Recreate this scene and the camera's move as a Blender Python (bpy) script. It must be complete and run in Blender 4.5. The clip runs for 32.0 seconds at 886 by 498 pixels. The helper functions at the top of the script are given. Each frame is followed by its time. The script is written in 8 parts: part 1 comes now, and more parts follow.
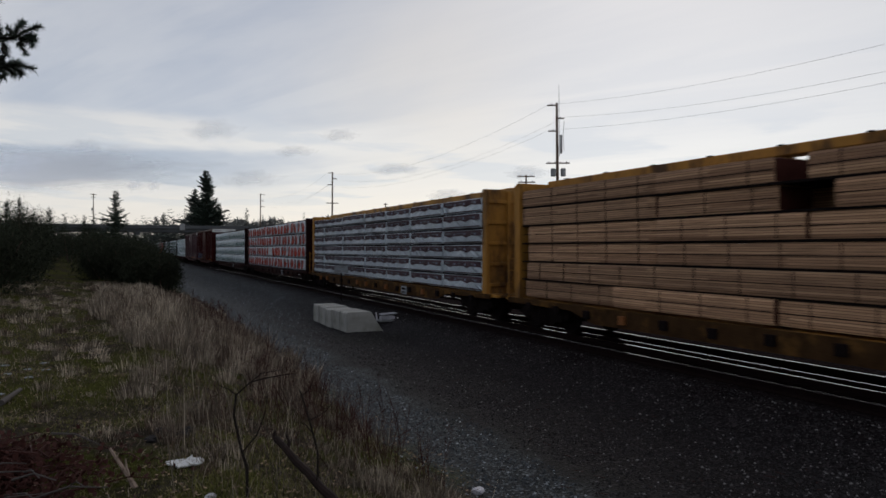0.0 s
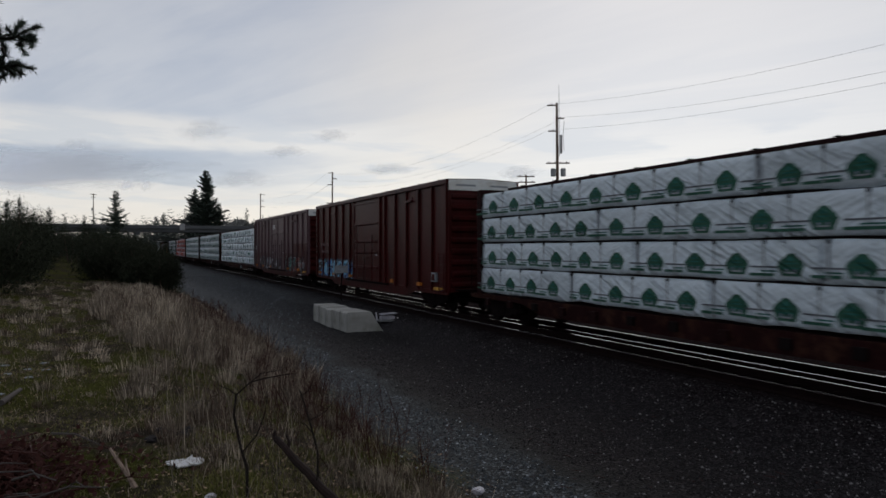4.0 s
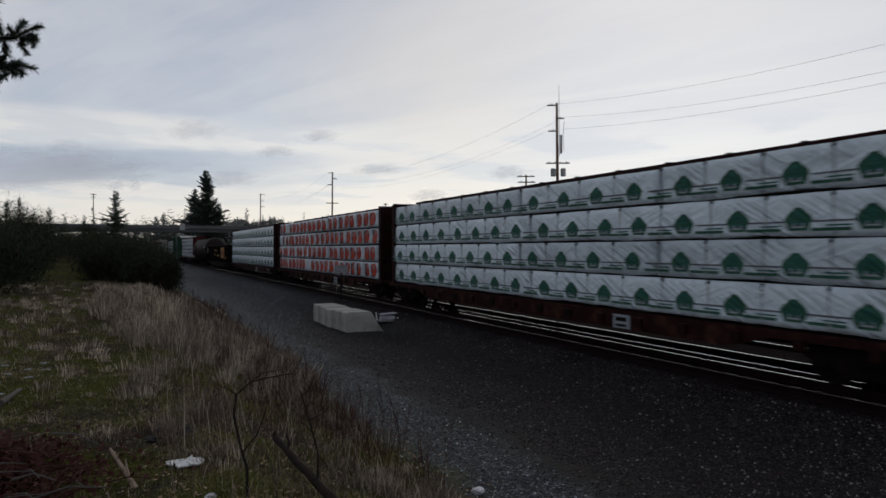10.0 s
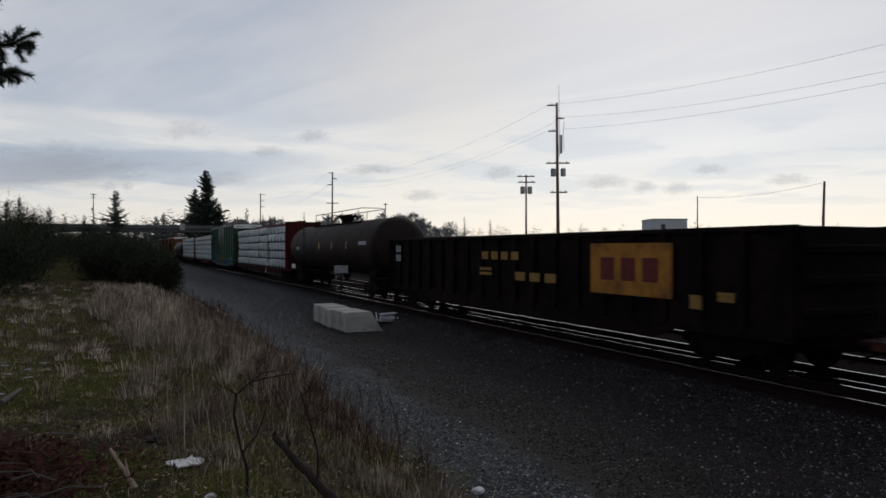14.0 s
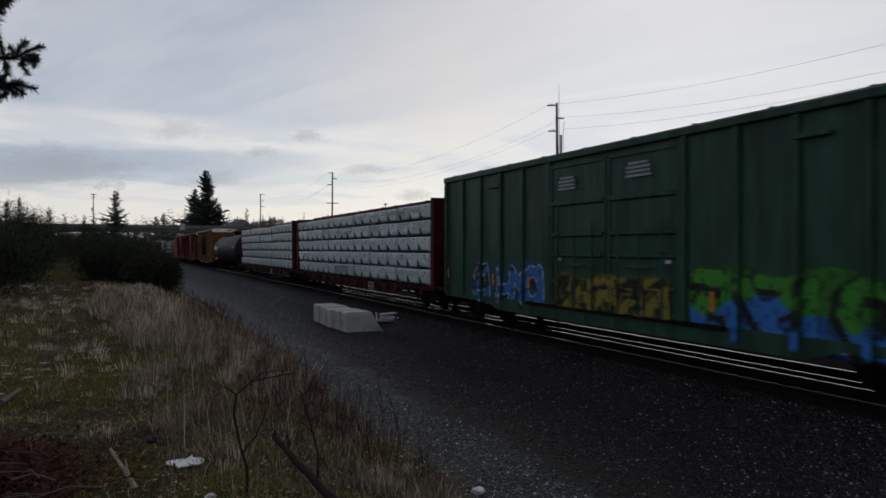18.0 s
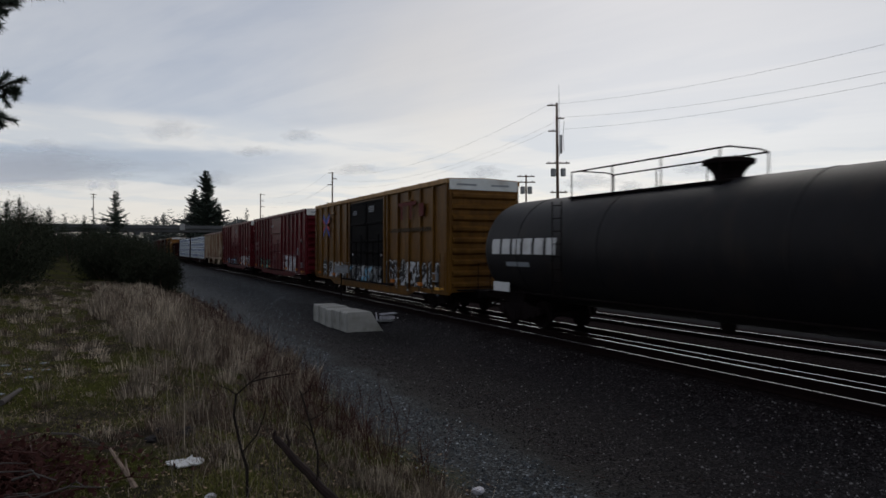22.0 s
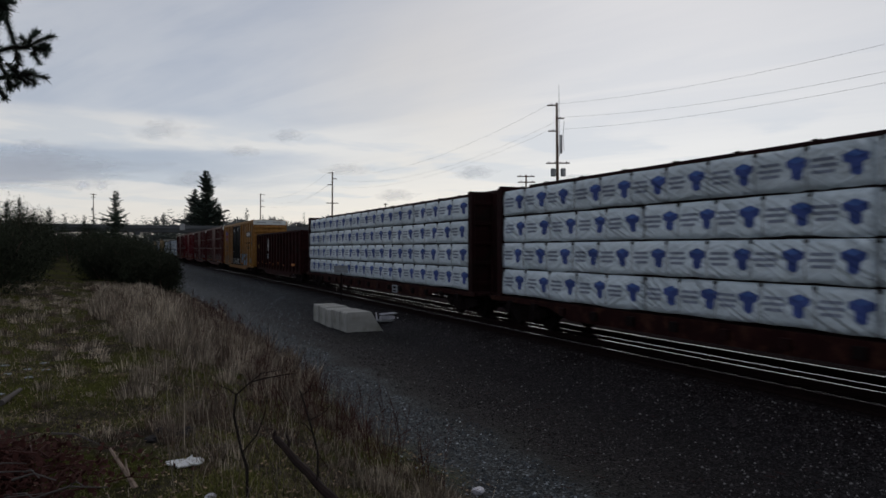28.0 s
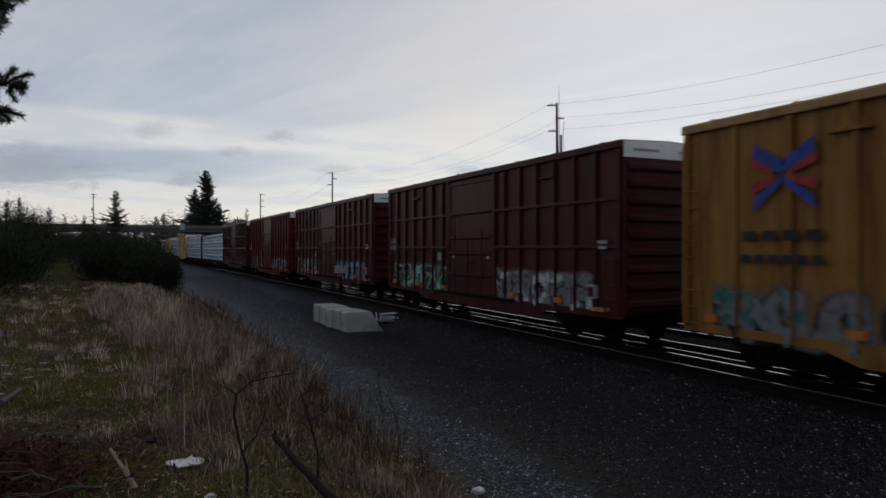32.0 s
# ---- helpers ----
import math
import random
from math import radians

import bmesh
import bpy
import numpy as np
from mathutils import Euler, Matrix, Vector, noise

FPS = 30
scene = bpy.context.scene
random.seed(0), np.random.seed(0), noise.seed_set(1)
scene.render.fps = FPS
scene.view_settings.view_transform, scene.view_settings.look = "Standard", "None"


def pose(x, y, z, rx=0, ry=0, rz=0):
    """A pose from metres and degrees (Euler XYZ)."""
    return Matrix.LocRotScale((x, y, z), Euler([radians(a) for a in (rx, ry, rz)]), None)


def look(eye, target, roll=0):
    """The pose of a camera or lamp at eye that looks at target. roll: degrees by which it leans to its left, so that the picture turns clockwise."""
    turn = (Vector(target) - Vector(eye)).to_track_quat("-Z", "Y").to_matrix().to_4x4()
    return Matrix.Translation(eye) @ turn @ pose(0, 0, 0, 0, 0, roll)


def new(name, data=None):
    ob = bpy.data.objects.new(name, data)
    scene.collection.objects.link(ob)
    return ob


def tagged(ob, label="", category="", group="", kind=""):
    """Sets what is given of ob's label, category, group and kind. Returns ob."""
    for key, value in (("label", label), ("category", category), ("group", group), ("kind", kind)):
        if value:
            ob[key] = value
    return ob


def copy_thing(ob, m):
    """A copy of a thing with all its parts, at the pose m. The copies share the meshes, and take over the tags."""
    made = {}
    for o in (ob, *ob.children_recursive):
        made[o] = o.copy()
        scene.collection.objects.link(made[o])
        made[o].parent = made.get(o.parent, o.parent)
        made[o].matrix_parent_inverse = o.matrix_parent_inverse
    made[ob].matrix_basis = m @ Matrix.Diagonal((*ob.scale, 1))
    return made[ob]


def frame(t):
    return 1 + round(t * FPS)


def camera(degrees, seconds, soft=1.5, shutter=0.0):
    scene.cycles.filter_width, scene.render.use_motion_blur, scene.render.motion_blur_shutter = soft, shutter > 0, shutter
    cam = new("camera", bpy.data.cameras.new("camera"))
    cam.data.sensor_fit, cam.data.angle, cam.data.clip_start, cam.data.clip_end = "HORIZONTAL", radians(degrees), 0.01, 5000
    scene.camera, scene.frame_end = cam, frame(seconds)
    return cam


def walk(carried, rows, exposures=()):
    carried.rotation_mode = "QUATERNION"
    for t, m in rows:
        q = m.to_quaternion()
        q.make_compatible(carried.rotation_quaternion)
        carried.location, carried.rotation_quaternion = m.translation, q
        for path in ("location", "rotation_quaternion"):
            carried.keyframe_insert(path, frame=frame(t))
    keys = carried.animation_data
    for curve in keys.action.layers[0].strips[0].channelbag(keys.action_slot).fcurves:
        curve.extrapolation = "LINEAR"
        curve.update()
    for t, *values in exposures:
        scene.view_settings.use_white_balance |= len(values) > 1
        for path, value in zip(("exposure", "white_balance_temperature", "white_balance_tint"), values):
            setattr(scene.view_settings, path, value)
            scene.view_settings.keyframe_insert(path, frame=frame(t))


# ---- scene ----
cam = camera(67.3, 32.0, soft=1.6, shutter=0.2)
# a fixed camera beside the line; z = 0 is the rail head of the near track, y runs along it
TH = radians(25.9)
EYE = (0.0, 0.0, 2.5)
STAND = look(EYE, (math.sin(TH), math.cos(TH), 2.5 - 0.0004))
walk(cam, [(0, STAND), (32, STAND)], [(0, 0.07, 6630, 10), (12, 0.05, 6610, 10), (22, 0.01, 6570, 10), (32, -0.03, 6550, 10)])

# ---- light ----
TRACK_X = 12.67
world = bpy.data.worlds.new("sky")
scene.world = world
world.use_nodes = True
WN, WL = world.node_tree.nodes, world.node_tree.links
WN.clear()


def wnode(kind, **props):
    n = WN.new(kind)
    for k, v in props.items():
        if k == "operation":
            n.operation = v
        elif k == "blend":
            n.blend_type = v
        elif k == "dtype":
            n.data_type = v
    return n


def wmath(op, a, b=None):
    n = wnode("ShaderNodeMath", operation=op)
    for i, v in enumerate((a, b)):
        if v is None:
            continue
        if isinstance(v, (int, float)):
            n.inputs[i].default_value = v
        else:
            WL.new(v, n.inputs[i])
    return n.outputs[0]


def build_sky():
    out = wnode("ShaderNodeOutputWorld")
    sky = wnode("ShaderNodeTexSky")
    sky.sky_type, sky.sun_disc = "NISHITA", False
    sky.sun_elevation, sky.sun_rotation = radians(38), radians(45)
    bg_sky = wnode("ShaderNodeBackground")
    WL.new(sky.outputs[0], bg_sky.inputs[0])
    bg_sky.inputs[1].default_value = 0.02
    geo = wnode("ShaderNodeTexCoord")
    sep = wnode("ShaderNodeSeparateXYZ")
    WL.new(geo.outputs["Generated"], sep.inputs[0])
    up = wmath("MAXIMUM", sep.outputs[2], 0.0)

    def layer(flatten, scale, detail, rough, shift):
        """Cloud noise on a level sheet overhead, so that it closes up towards the horizon."""
        flat = wmath("ADD", up, flatten)
        comb = wnode("ShaderNodeCombineXYZ")
        WL.new(wmath("DIVIDE", sep.outputs[0], flat), comb.inputs[0])
        WL.new(wmath("DIVIDE", sep.outputs[1], flat), comb.inputs[1])
        comb.inputs[2].default_value = shift
        n = wnode("ShaderNodeTexNoise")
        WL.new(comb.outputs[0], n.inputs["Vector"])
        n.inputs["Scale"].default_value, n.inputs["Detail"].default_value, n.inputs["Roughness"].default_value = scale, detail, rough
        n.inputs["Distortion"].default_value = 0.3
        return n.outputs[0]

    def stretch(src, a, b, lo, hi):
        n = wnode("ShaderNodeMapRange")
        n.interpolation_type = "SMOOTHSTEP"
        WL.new(src, n.inputs[0])
        for i, v in enumerate((a, b, lo, hi)):
            n.inputs[1 + i].default_value = v
        return n.outputs[0]

    def tint(f, a, b):
        n = wnode("ShaderNodeMix", dtype="RGBA")
        WL.new(f, n.inputs[0])
        for i, v in ((6, a), (7, b)):
            if isinstance(v, tuple):
                n.inputs[i].default_value = (*v, 1)
            else:
                WL.new(v, n.inputs[i])
        return n.outputs[2]

    def toward(deg, z, power):
        d = wnode("ShaderNodeVectorMath", operation="DOT_PRODUCT")
        WL.new(geo.outputs["Generated"], d.inputs[0])
        d.inputs[1].default_value = Vector((math.sin(radians(deg)), math.cos(radians(deg)), z)).normalized()
        return wmath("POWER", wmath("MAXIMUM", d.outputs["Value"], 0.0), power)

    def streaks(flatten, along, across, detail, rough, shift, deg):
        """Cloud noise drawn out along the wind, on a level sheet overhead."""
        flat = wmath("ADD", up, flatten)
        c, q = math.cos(radians(deg)), math.sin(radians(deg))
        px, py = wmath("DIVIDE", sep.outputs[0], flat), wmath("DIVIDE", sep.outputs[1], flat)
        comb = wnode("ShaderNodeCombineXYZ")
        WL.new(wmath("MULTIPLY", wmath("ADD", wmath("MULTIPLY", px, q), wmath("MULTIPLY", py, c)), along), comb.inputs[0])
        WL.new(wmath("MULTIPLY", wmath("SUBTRACT", wmath("MULTIPLY", px, c), wmath("MULTIPLY", py, q)), across), comb.inputs[1])
        comb.inputs[2].default_value = shift
        n = wnode("ShaderNodeTexNoise")
        WL.new(comb.outputs[0], n.inputs["Vector"])
        n.inputs["Scale"].default_value, n.inputs["Detail"].default_value, n.inputs["Roughness"].default_value = 1.0, detail, rough
        n.inputs["Distortion"].default_value = 0.5
        return n.outputs[0]

    wisps = layer(0.05, 1.0, 7, 0.55, 6.3)
    puffs = layer(0.035, 0.75, 6, 0.55, 11.9)
    broad = streaks(0.10, 0.22, 0.62, 6, 0.52, 2.7, -22)
    fine = streaks(0.06, 0.45, 1.9, 6, 0.6, 8.2, -30)
    both = wmath("ADD", wmath("MULTIPLY", broad, 0.62), wmath("MULTIPLY", fine, 0.38))
    glow = toward(44, 0.22, 6.0)
    # sine of the bearing, east of the line of the valley
    flat_len = wmath("SQRT", wmath("SUBTRACT", 1.0001, wmath("MULTIPLY", up, up)))
    east = wnode("ShaderNodeVectorMath", operation="DOT_PRODUCT")
    WL.new(geo.outputs["Generated"], east.inputs[0])
    east.inputs[1].default_value = (math.cos(radians(26)), -math.sin(radians(26)), 0)
    side = wmath("DIVIDE", east.outputs["Value"], flat_len)
    ragged = wmath("ADD", side, wmath("MULTIPLY", wisps, 0.3))
    cloud = tint(stretch(both, 0.36, 0.62, 0.0, 1.0), (0.575, 0.62, 0.72), (0.895, 0.895, 0.915))
    cloud = tint(stretch(side, -0.25, 0.32, 0.0, 0.42), cloud, (0.93, 0.91, 0.895))
    cloud = tint(wmath("MULTIPLY", stretch(fine, 0.44, 0.62, 0.0, 0.62), stretch(up, 0.12, 0.22, 0.0, 1.0)), cloud, (0.655, 0.69, 0.765))
    # warm, thinner cloud in front of the hidden sun
    cloud = tint(wmath("MULTIPLY", toward(24, 0.24, 70.0), stretch(broad, 0.3, 0.6, 0.35, 0.85)), cloud, (0.96, 0.885, 0.79))
    cloud = tint(wmath("MULTIPLY", toward(50, 0.20, 26.0), 0.35), cloud, (0.99, 0.97, 0.95))
    # pale cream break along the skyline
    lift = wmath("ADD", up, wmath("MULTIPLY", wisps, 0.05))
    cloud = tint(stretch(lift, 0.075, 0.16, 0.85, 0.0), cloud, (0.97, 0.915, 0.87))
    # a second break above the bank
    gap = wmath("MULTIPLY", stretch(lift, 0.152, 0.172, 0.0, 1.0), stretch(lift, 0.215, 0.192, 0.0, 0.85))
    cloud = tint(wmath("MULTIPLY", gap, stretch(ragged, 0.22, -0.02, 0.0, 1.0)), cloud, (0.975, 0.94, 0.90))
    # a long blue-grey bank low on the northern side, flat underneath
    bank = wmath("MULTIPLY", stretch(lift, 0.111, 0.119, 0.0, 1.0), stretch(lift, 0.172, 0.15, 0.0, 1.0))
    bank = wmath("MULTIPLY", bank, stretch(ragged, 0.0, -0.28, 0.0, 0.95))
    cloud = tint(bank, cloud, (0.475, 0.53, 0.645))
    low_mask = wmath("MULTIPLY", stretch(puffs, 0.49, 0.6, 0.0, 0.6), wmath("MULTIPLY", stretch(up, 0.22, 0.15, 0.0, 1.0), stretch(up, 0.04, 0.08, 0.0, 1.0)))
    cloud = tint(low_mask, cloud, (0.66, 0.705, 0.785))
    low = wmath("POWER", wmath("SUBTRACT", 1.0, up), 2.6)
    gain = wmath("ADD", wmath("ADD", wmath("MULTIPLY", glow, 0.05), wmath("MULTIPLY", low, 0.25)), 0.44)
    mul = wnode("ShaderNodeVectorMath", operation="SCALE")
    WL.new(cloud, mul.inputs[0])
    WL.new(gain, mul.inputs["Scale"])
    bg = wnode("ShaderNodeBackground")
    WL.new(mul.outputs[0], bg.inputs[0])
    bg.inputs[1].default_value = 1.03
    add = wnode("ShaderNodeAddShader")
    WL.new(bg.outputs[0], add.inputs[0])
    WL.new(bg_sky.outputs[0], add.inputs[1])
    WL.new(add.outputs[0], out.inputs[0])


build_sky()
sun_lamp = new("sun", bpy.data.lights.new("sun", "SUN"))
sun_lamp.data.energy, sun_lamp.data.angle, sun_lamp.data.color = 0.5, radians(25), (1.0, 0.96, 0.9)
sun_lamp.matrix_world = look((60, 60, 66), (0, 0, 0))


# ---- materials ----
def node_material(name):
    m = bpy.data.materials.new(name)
    m.use_nodes = True
    nt = m.node_tree
    return m, nt.nodes, nt.links, nt.nodes["Principled BSDF"]


def surface(name, color, rough=0.7, metal=0.0, vary=0.25, scale=3.0, grain=40.0, bump=0.2, dirt=None, dirt_amount=0.4, dirt_scale=1.2,
            stretch=(1, 1, 1), random_tint=0.0, spec=0.18, island=0.0, chalk=None):
    """A worn surface: colour varied at two scales, patches of dirt or rust, grain as bump."""
    m, N, L, p = node_material(name)
    tc = N.new("ShaderNodeTexCoord")
    mp = N.new("ShaderNodeMapping")
    mp.inputs["Scale"].default_value = stretch
    L.new(tc.outputs["Object"], mp.inputs["Vector"])
    n1 = N.new("ShaderNodeTexNoise")
    n1.inputs["Scale"].default_value, n1.inputs["Detail"].default_value = scale, 6
    n2 = N.new("ShaderNodeTexNoise")
    n2.inputs["Scale"].default_value, n2.inputs["Detail"].default_value = grain, 4
    for n in (n1, n2):
        L.new(mp.outputs[0], n.inputs["Vector"])
    lo, hi = [c * (1 - vary) for c in color], [min(1, c * (1 + vary)) for c in color]
    r = N.new("ShaderNodeValToRGB")
    r.color_ramp.elements[0].position, r.color_ramp.elements[0].color = 0.3, (*lo, 1)
    r.color_ramp.elements[1].position, r.color_ramp.elements[1].color = 0.7, (*hi, 1)
    mixv = N.new("ShaderNodeMath")
    mixv.operation = "MULTIPLY_ADD"
    L.new(n2.outputs[0], mixv.inputs[0])
    mixv.inputs[1].default_value = 0.4
    sub = N.new("ShaderNodeMath")
    sub.operation = "MULTIPLY"
    L.new(n1.outputs[0], sub.inputs[0])
    sub.inputs[1].default_value = 0.6
    L.new(sub.outputs[0], mixv.inputs[2])
    L.new(mixv.outputs[0], r.inputs[0])
    col = r.outputs[0]
    if dirt:
        n3 = N.new("ShaderNodeTexNoise")
        n3.inputs["Scale"].default_value, n3.inputs["Detail"].default_value, n3.inputs["Roughness"].default_value = dirt_scale, 8, 0.65
        L.new(mp.outputs[0], n3.inputs["Vector"])
        dr = N.new("ShaderNodeValToRGB")
        dr.color_ramp.elements[0].position, dr.color_ramp.elements[1].position = 0.62 - 0.3 * dirt_amount, 0.8 - 0.3 * dirt_amount
        L.new(n3.outputs[0], dr.inputs[0])
        mx = N.new("ShaderNodeMix")
        mx.data_type = "RGBA"
        L.new(dr.outputs[0], mx.inputs[0])
        L.new(col, mx.inputs[6])
        mx.inputs[7].default_value = (*dirt, 1)
        col = mx.outputs[2]
    if chalk:
        # sun-bleached runs and scuffs down the sheet
        mc = N.new("ShaderNodeMapping")
        mc.inputs["Scale"].default_value = (1, 2.6, 0.55)
        L.new(tc.outputs["Object"], mc.inputs["Vector"])
        n4 = N.new("ShaderNodeTexNoise")
        n4.inputs["Scale"].default_value, n4.inputs["Detail"].default_value, n4.inputs["Roughness"].default_value = 1.3, 9, 0.7
        L.new(mc.outputs[0], n4.inputs["Vector"])
        cr = N.new("ShaderNodeMapRange")
        L.new(n4.outputs[0], cr.inputs[0])
        cr.inputs[1].default_value, cr.inputs[2].default_value, cr.inputs[4].default_value = 0.5, 0.72, 0.6
        mx = N.new("ShaderNodeMix")
        mx.data_type = "RGBA"
        L.new(cr.outputs[0], mx.inputs[0])
        L.new(col, mx.inputs[6])
        mx.inputs[7].default_value = (*chalk, 1)
        col = mx.outputs[2]
    if random_tint:
        oi = N.new("ShaderNodeObjectInfo")
        hs = N.new("ShaderNodeHueSaturation")
        mr = N.new("ShaderNodeMapRange")
        L.new(oi.outputs["Random"], mr.inputs[0])
        mr.inputs[3].default_value, mr.inputs[4].default_value = 1 - random_tint, 1 + random_tint
        L.new(mr.outputs[0], hs.inputs["Value"])
        L.new(col, hs.inputs["Color"])
        col = hs.outputs[0]
    if island:
        ge = N.new("ShaderNodeNewGeometry")
        hs = N.new("ShaderNodeHueSaturation")
        mr = N.new("ShaderNodeMapRange")
        L.new(ge.outputs["Random Per Island"], mr.inputs[0])
        mr.inputs[3].default_value, mr.inputs[4].default_value = 1 - island, 1 + island
        L.new(mr.outputs[0], hs.inputs["Value"])
        L.new(col, hs.inputs["Color"])
        col = hs.outputs[0]
    L.new(col, p.inputs["Base Color"])
    p.inputs["Roughness"].default_value, p.inputs["Metallic"].default_value = rough, metal
    p.inputs["Specular IOR Level"].default_value = spec
    if bump:
        b = N.new("ShaderNodeBump")
        b.inputs["Strength"].default_value, b.inputs["Distance"].default_value = bump, 0.02
        L.new(mixv.outputs[0], b.inputs["Height"])
        L.new(b.outputs[0], p.inputs["Normal"])
    return m


def wrap_material(name, color, fold=0.05, gloss=0.32):
    """Lumber wrap: thin glossy woven plastic drawn into diagonal tension folds and fine creases."""
    m, N, L, p = node_material(name)
    tc = N.new("ShaderNodeTexCoord")

    def calc(op, a, b=None, c=None):
        n = N.new("ShaderNodeMath")
        n.operation = op
        for k, v in enumerate((a, b, c)):
            if v is None:
                continue
            if isinstance(v, (int, float)):
                n.inputs[k].default_value = v
            else:
                L.new(v, n.inputs[k])
        return n.outputs[0]

    def field(turn, sc, st, det):
        mp = N.new("ShaderNodeMapping")
        mp.vector_type = "TEXTURE"
        mp.inputs["Rotation"].default_value = (radians(turn), 0, 0)
        mp.inputs["Scale"].default_value = st
        L.new(tc.outputs["Object"], mp.inputs["Vector"])
        n = N.new("ShaderNodeTexNoise")
        n.inputs["Scale"].default_value, n.inputs["Detail"].default_value = sc, det
        n.inputs["Distortion"].default_value = 0.25
        L.new(mp.outputs[0], n.inputs["Vector"])
        return n.outputs[0]

    def ridge(src, sharp):
        """Thin raised lines where the noise crosses its middle."""
        return calc("POWER", calc("SUBTRACT", 1.0, calc("MINIMUM", calc("MULTIPLY", calc("ABSOLUTE", calc("SUBTRACT", src, 0.5)), 4.0), 1.0)), sharp)

    where = field(0, 0.8, (1, 1, 0.6), 2)
    pick = calc("MULTIPLY", calc("MAXIMUM", calc("SUBTRACT", where, 0.36), 0.0), 4.0)
    a = ridge(field(31, 1.5, (1, 3.4, 0.26), 2), 2.2)
    b = calc("MULTIPLY", ridge(field(-24, 1.3, (1, 2.6, 0.34), 2), 2.2), 0.35)
    big = calc("ADD", calc("MULTIPLY", a, pick), calc("MULTIPLY", b, calc("SUBTRACT", 1.0, calc("MINIMUM", pick, 0.85))))
    fine = field(4, 7.0, (1, 1, 0.6), 3)
    high = calc("MULTIPLY_ADD", fine, 0.22, big)
    bp = N.new("ShaderNodeBump")
    bp.inputs["Strength"].default_value, bp.inputs["Distance"].default_value = 1.0, fold
    L.new(high, bp.inputs["Height"])
    L.new(bp.outputs[0], p.inputs["Normal"])
    r = N.new("ShaderNodeValToRGB")
    r.color_ramp.elements[0].position, r.color_ramp.elements[0].color = 0.25, (*[c * 0.8 for c in color], 1)
    r.color_ramp.elements[1].position, r.color_ramp.elements[1].color = 0.6, (*color, 1)
    L.new(fine, r.inputs[0])
    oi = N.new("ShaderNodeObjectInfo")
    hs = N.new("ShaderNodeHueSaturation")
    mr = N.new("ShaderNodeMapRange")
    L.new(oi.outputs["Random"], mr.inputs[0])
    mr.inputs[3].default_value, mr.inputs[4].default_value = 0.84, 1.06
    L.new(mr.outputs[0], hs.inputs["Value"])
    L.new(r.outputs[0], hs.inputs["Color"])
    L.new(hs.outputs[0], p.inputs["Base Color"])
    p.inputs["Roughness"].default_value = gloss
    p.inputs["Specular IOR Level"].default_value = 0.12 if gloss > 0.5 else 0.4
    return m


def lumber_material(name):
    """Raw sawn boards on edge: rows of boards with gaps, each row of its own shade."""
    m, N, L, p = node_material(name)
    tc = N.new("ShaderNodeTexCoord")
    sep = N.new("ShaderNodeSeparateXYZ")
    L.new(tc.outputs["Object"], sep.inputs[0])
    cmb = N.new("ShaderNodeCombineXYZ")
    L.new(sep.outputs[1], cmb.inputs[0])
    L.new(sep.outputs[2], cmb.inputs[1])
    br = N.new("ShaderNodeTexBrick")
    L.new(cmb.outputs[0], br.inputs["Vector"])
    br.inputs["Scale"].default_value = 1.0
    br.inputs["Brick Width"].default_value, br.inputs["Row Height"].default_value = 3.7, 0.052
    br.inputs["Mortar Size"].default_value, br.inputs["Mortar Smooth"].default_value = 0.006, 0.4
    br.inputs["Color1"].default_value, br.inputs["Color2"].default_value = (0.46, 0.29, 0.175, 1), (0.24, 0.135, 0.078, 1)
    br.inputs["Mortar"].default_value = (0.1, 0.05, 0.03, 1)
    mp = N.new("ShaderNodeMapping")
    mp.inputs["Scale"].default_value = (1, 0.6, 18)
    L.new(tc.outputs["Object"], mp.inputs["Vector"])
    n = N.new("ShaderNodeTexNoise")
    n.inputs["Scale"].default_value, n.inputs["Detail"].default_value = 1.6, 8
    L.new(mp.outputs[0], n.inputs["Vector"])
    mx = N.new("ShaderNodeMix")
    mx.data_type, mx.blend_type = "RGBA", "MULTIPLY"
    mx.inputs[0].default_value = 0.7
    r = N.new("ShaderNodeValToRGB")
    r.color_ramp.elements[0].position, r.color_ramp.elements[0].color = 0.3, (0.5, 0.46, 0.42, 1)
    r.color_ramp.elements[1].position, r.color_ramp.elements[1].color = 0.65, (1.2, 1.15, 1.1, 1)
    L.new(n.outputs[0], r.inputs[0])
    L.new(br.outputs[0], mx.inputs[6])
    L.new(r.outputs[0], mx.inputs[7])
    oi = N.new("ShaderNodeObjectInfo")
    hs = N.new("ShaderNodeHueSaturation")
    mr = N.new("ShaderNodeMapRange")
    L.new(oi.outputs["Random"], mr.inputs[0])
    mr.inputs[3].default_value, mr.inputs[4].default_value = 0.72, 1.18
    L.new(mr.outputs[0], hs.inputs["Value"])
    L.new(mx.outputs[2], hs.inputs["Color"])
    L.new(hs.outputs[0], p.inputs["Base Color"])
    b = N.new("ShaderNodeBump")
    b.inputs["Strength"].default_value, b.inputs["Distance"].default_value = 0.6, 0.02
    L.new(br.outputs["Fac"], b.inputs["Height"])
    b.invert = True
    L.new(b.outputs[0], p.inputs["Normal"])
    p.inputs["Roughness"].default_value = 0.85
    return m


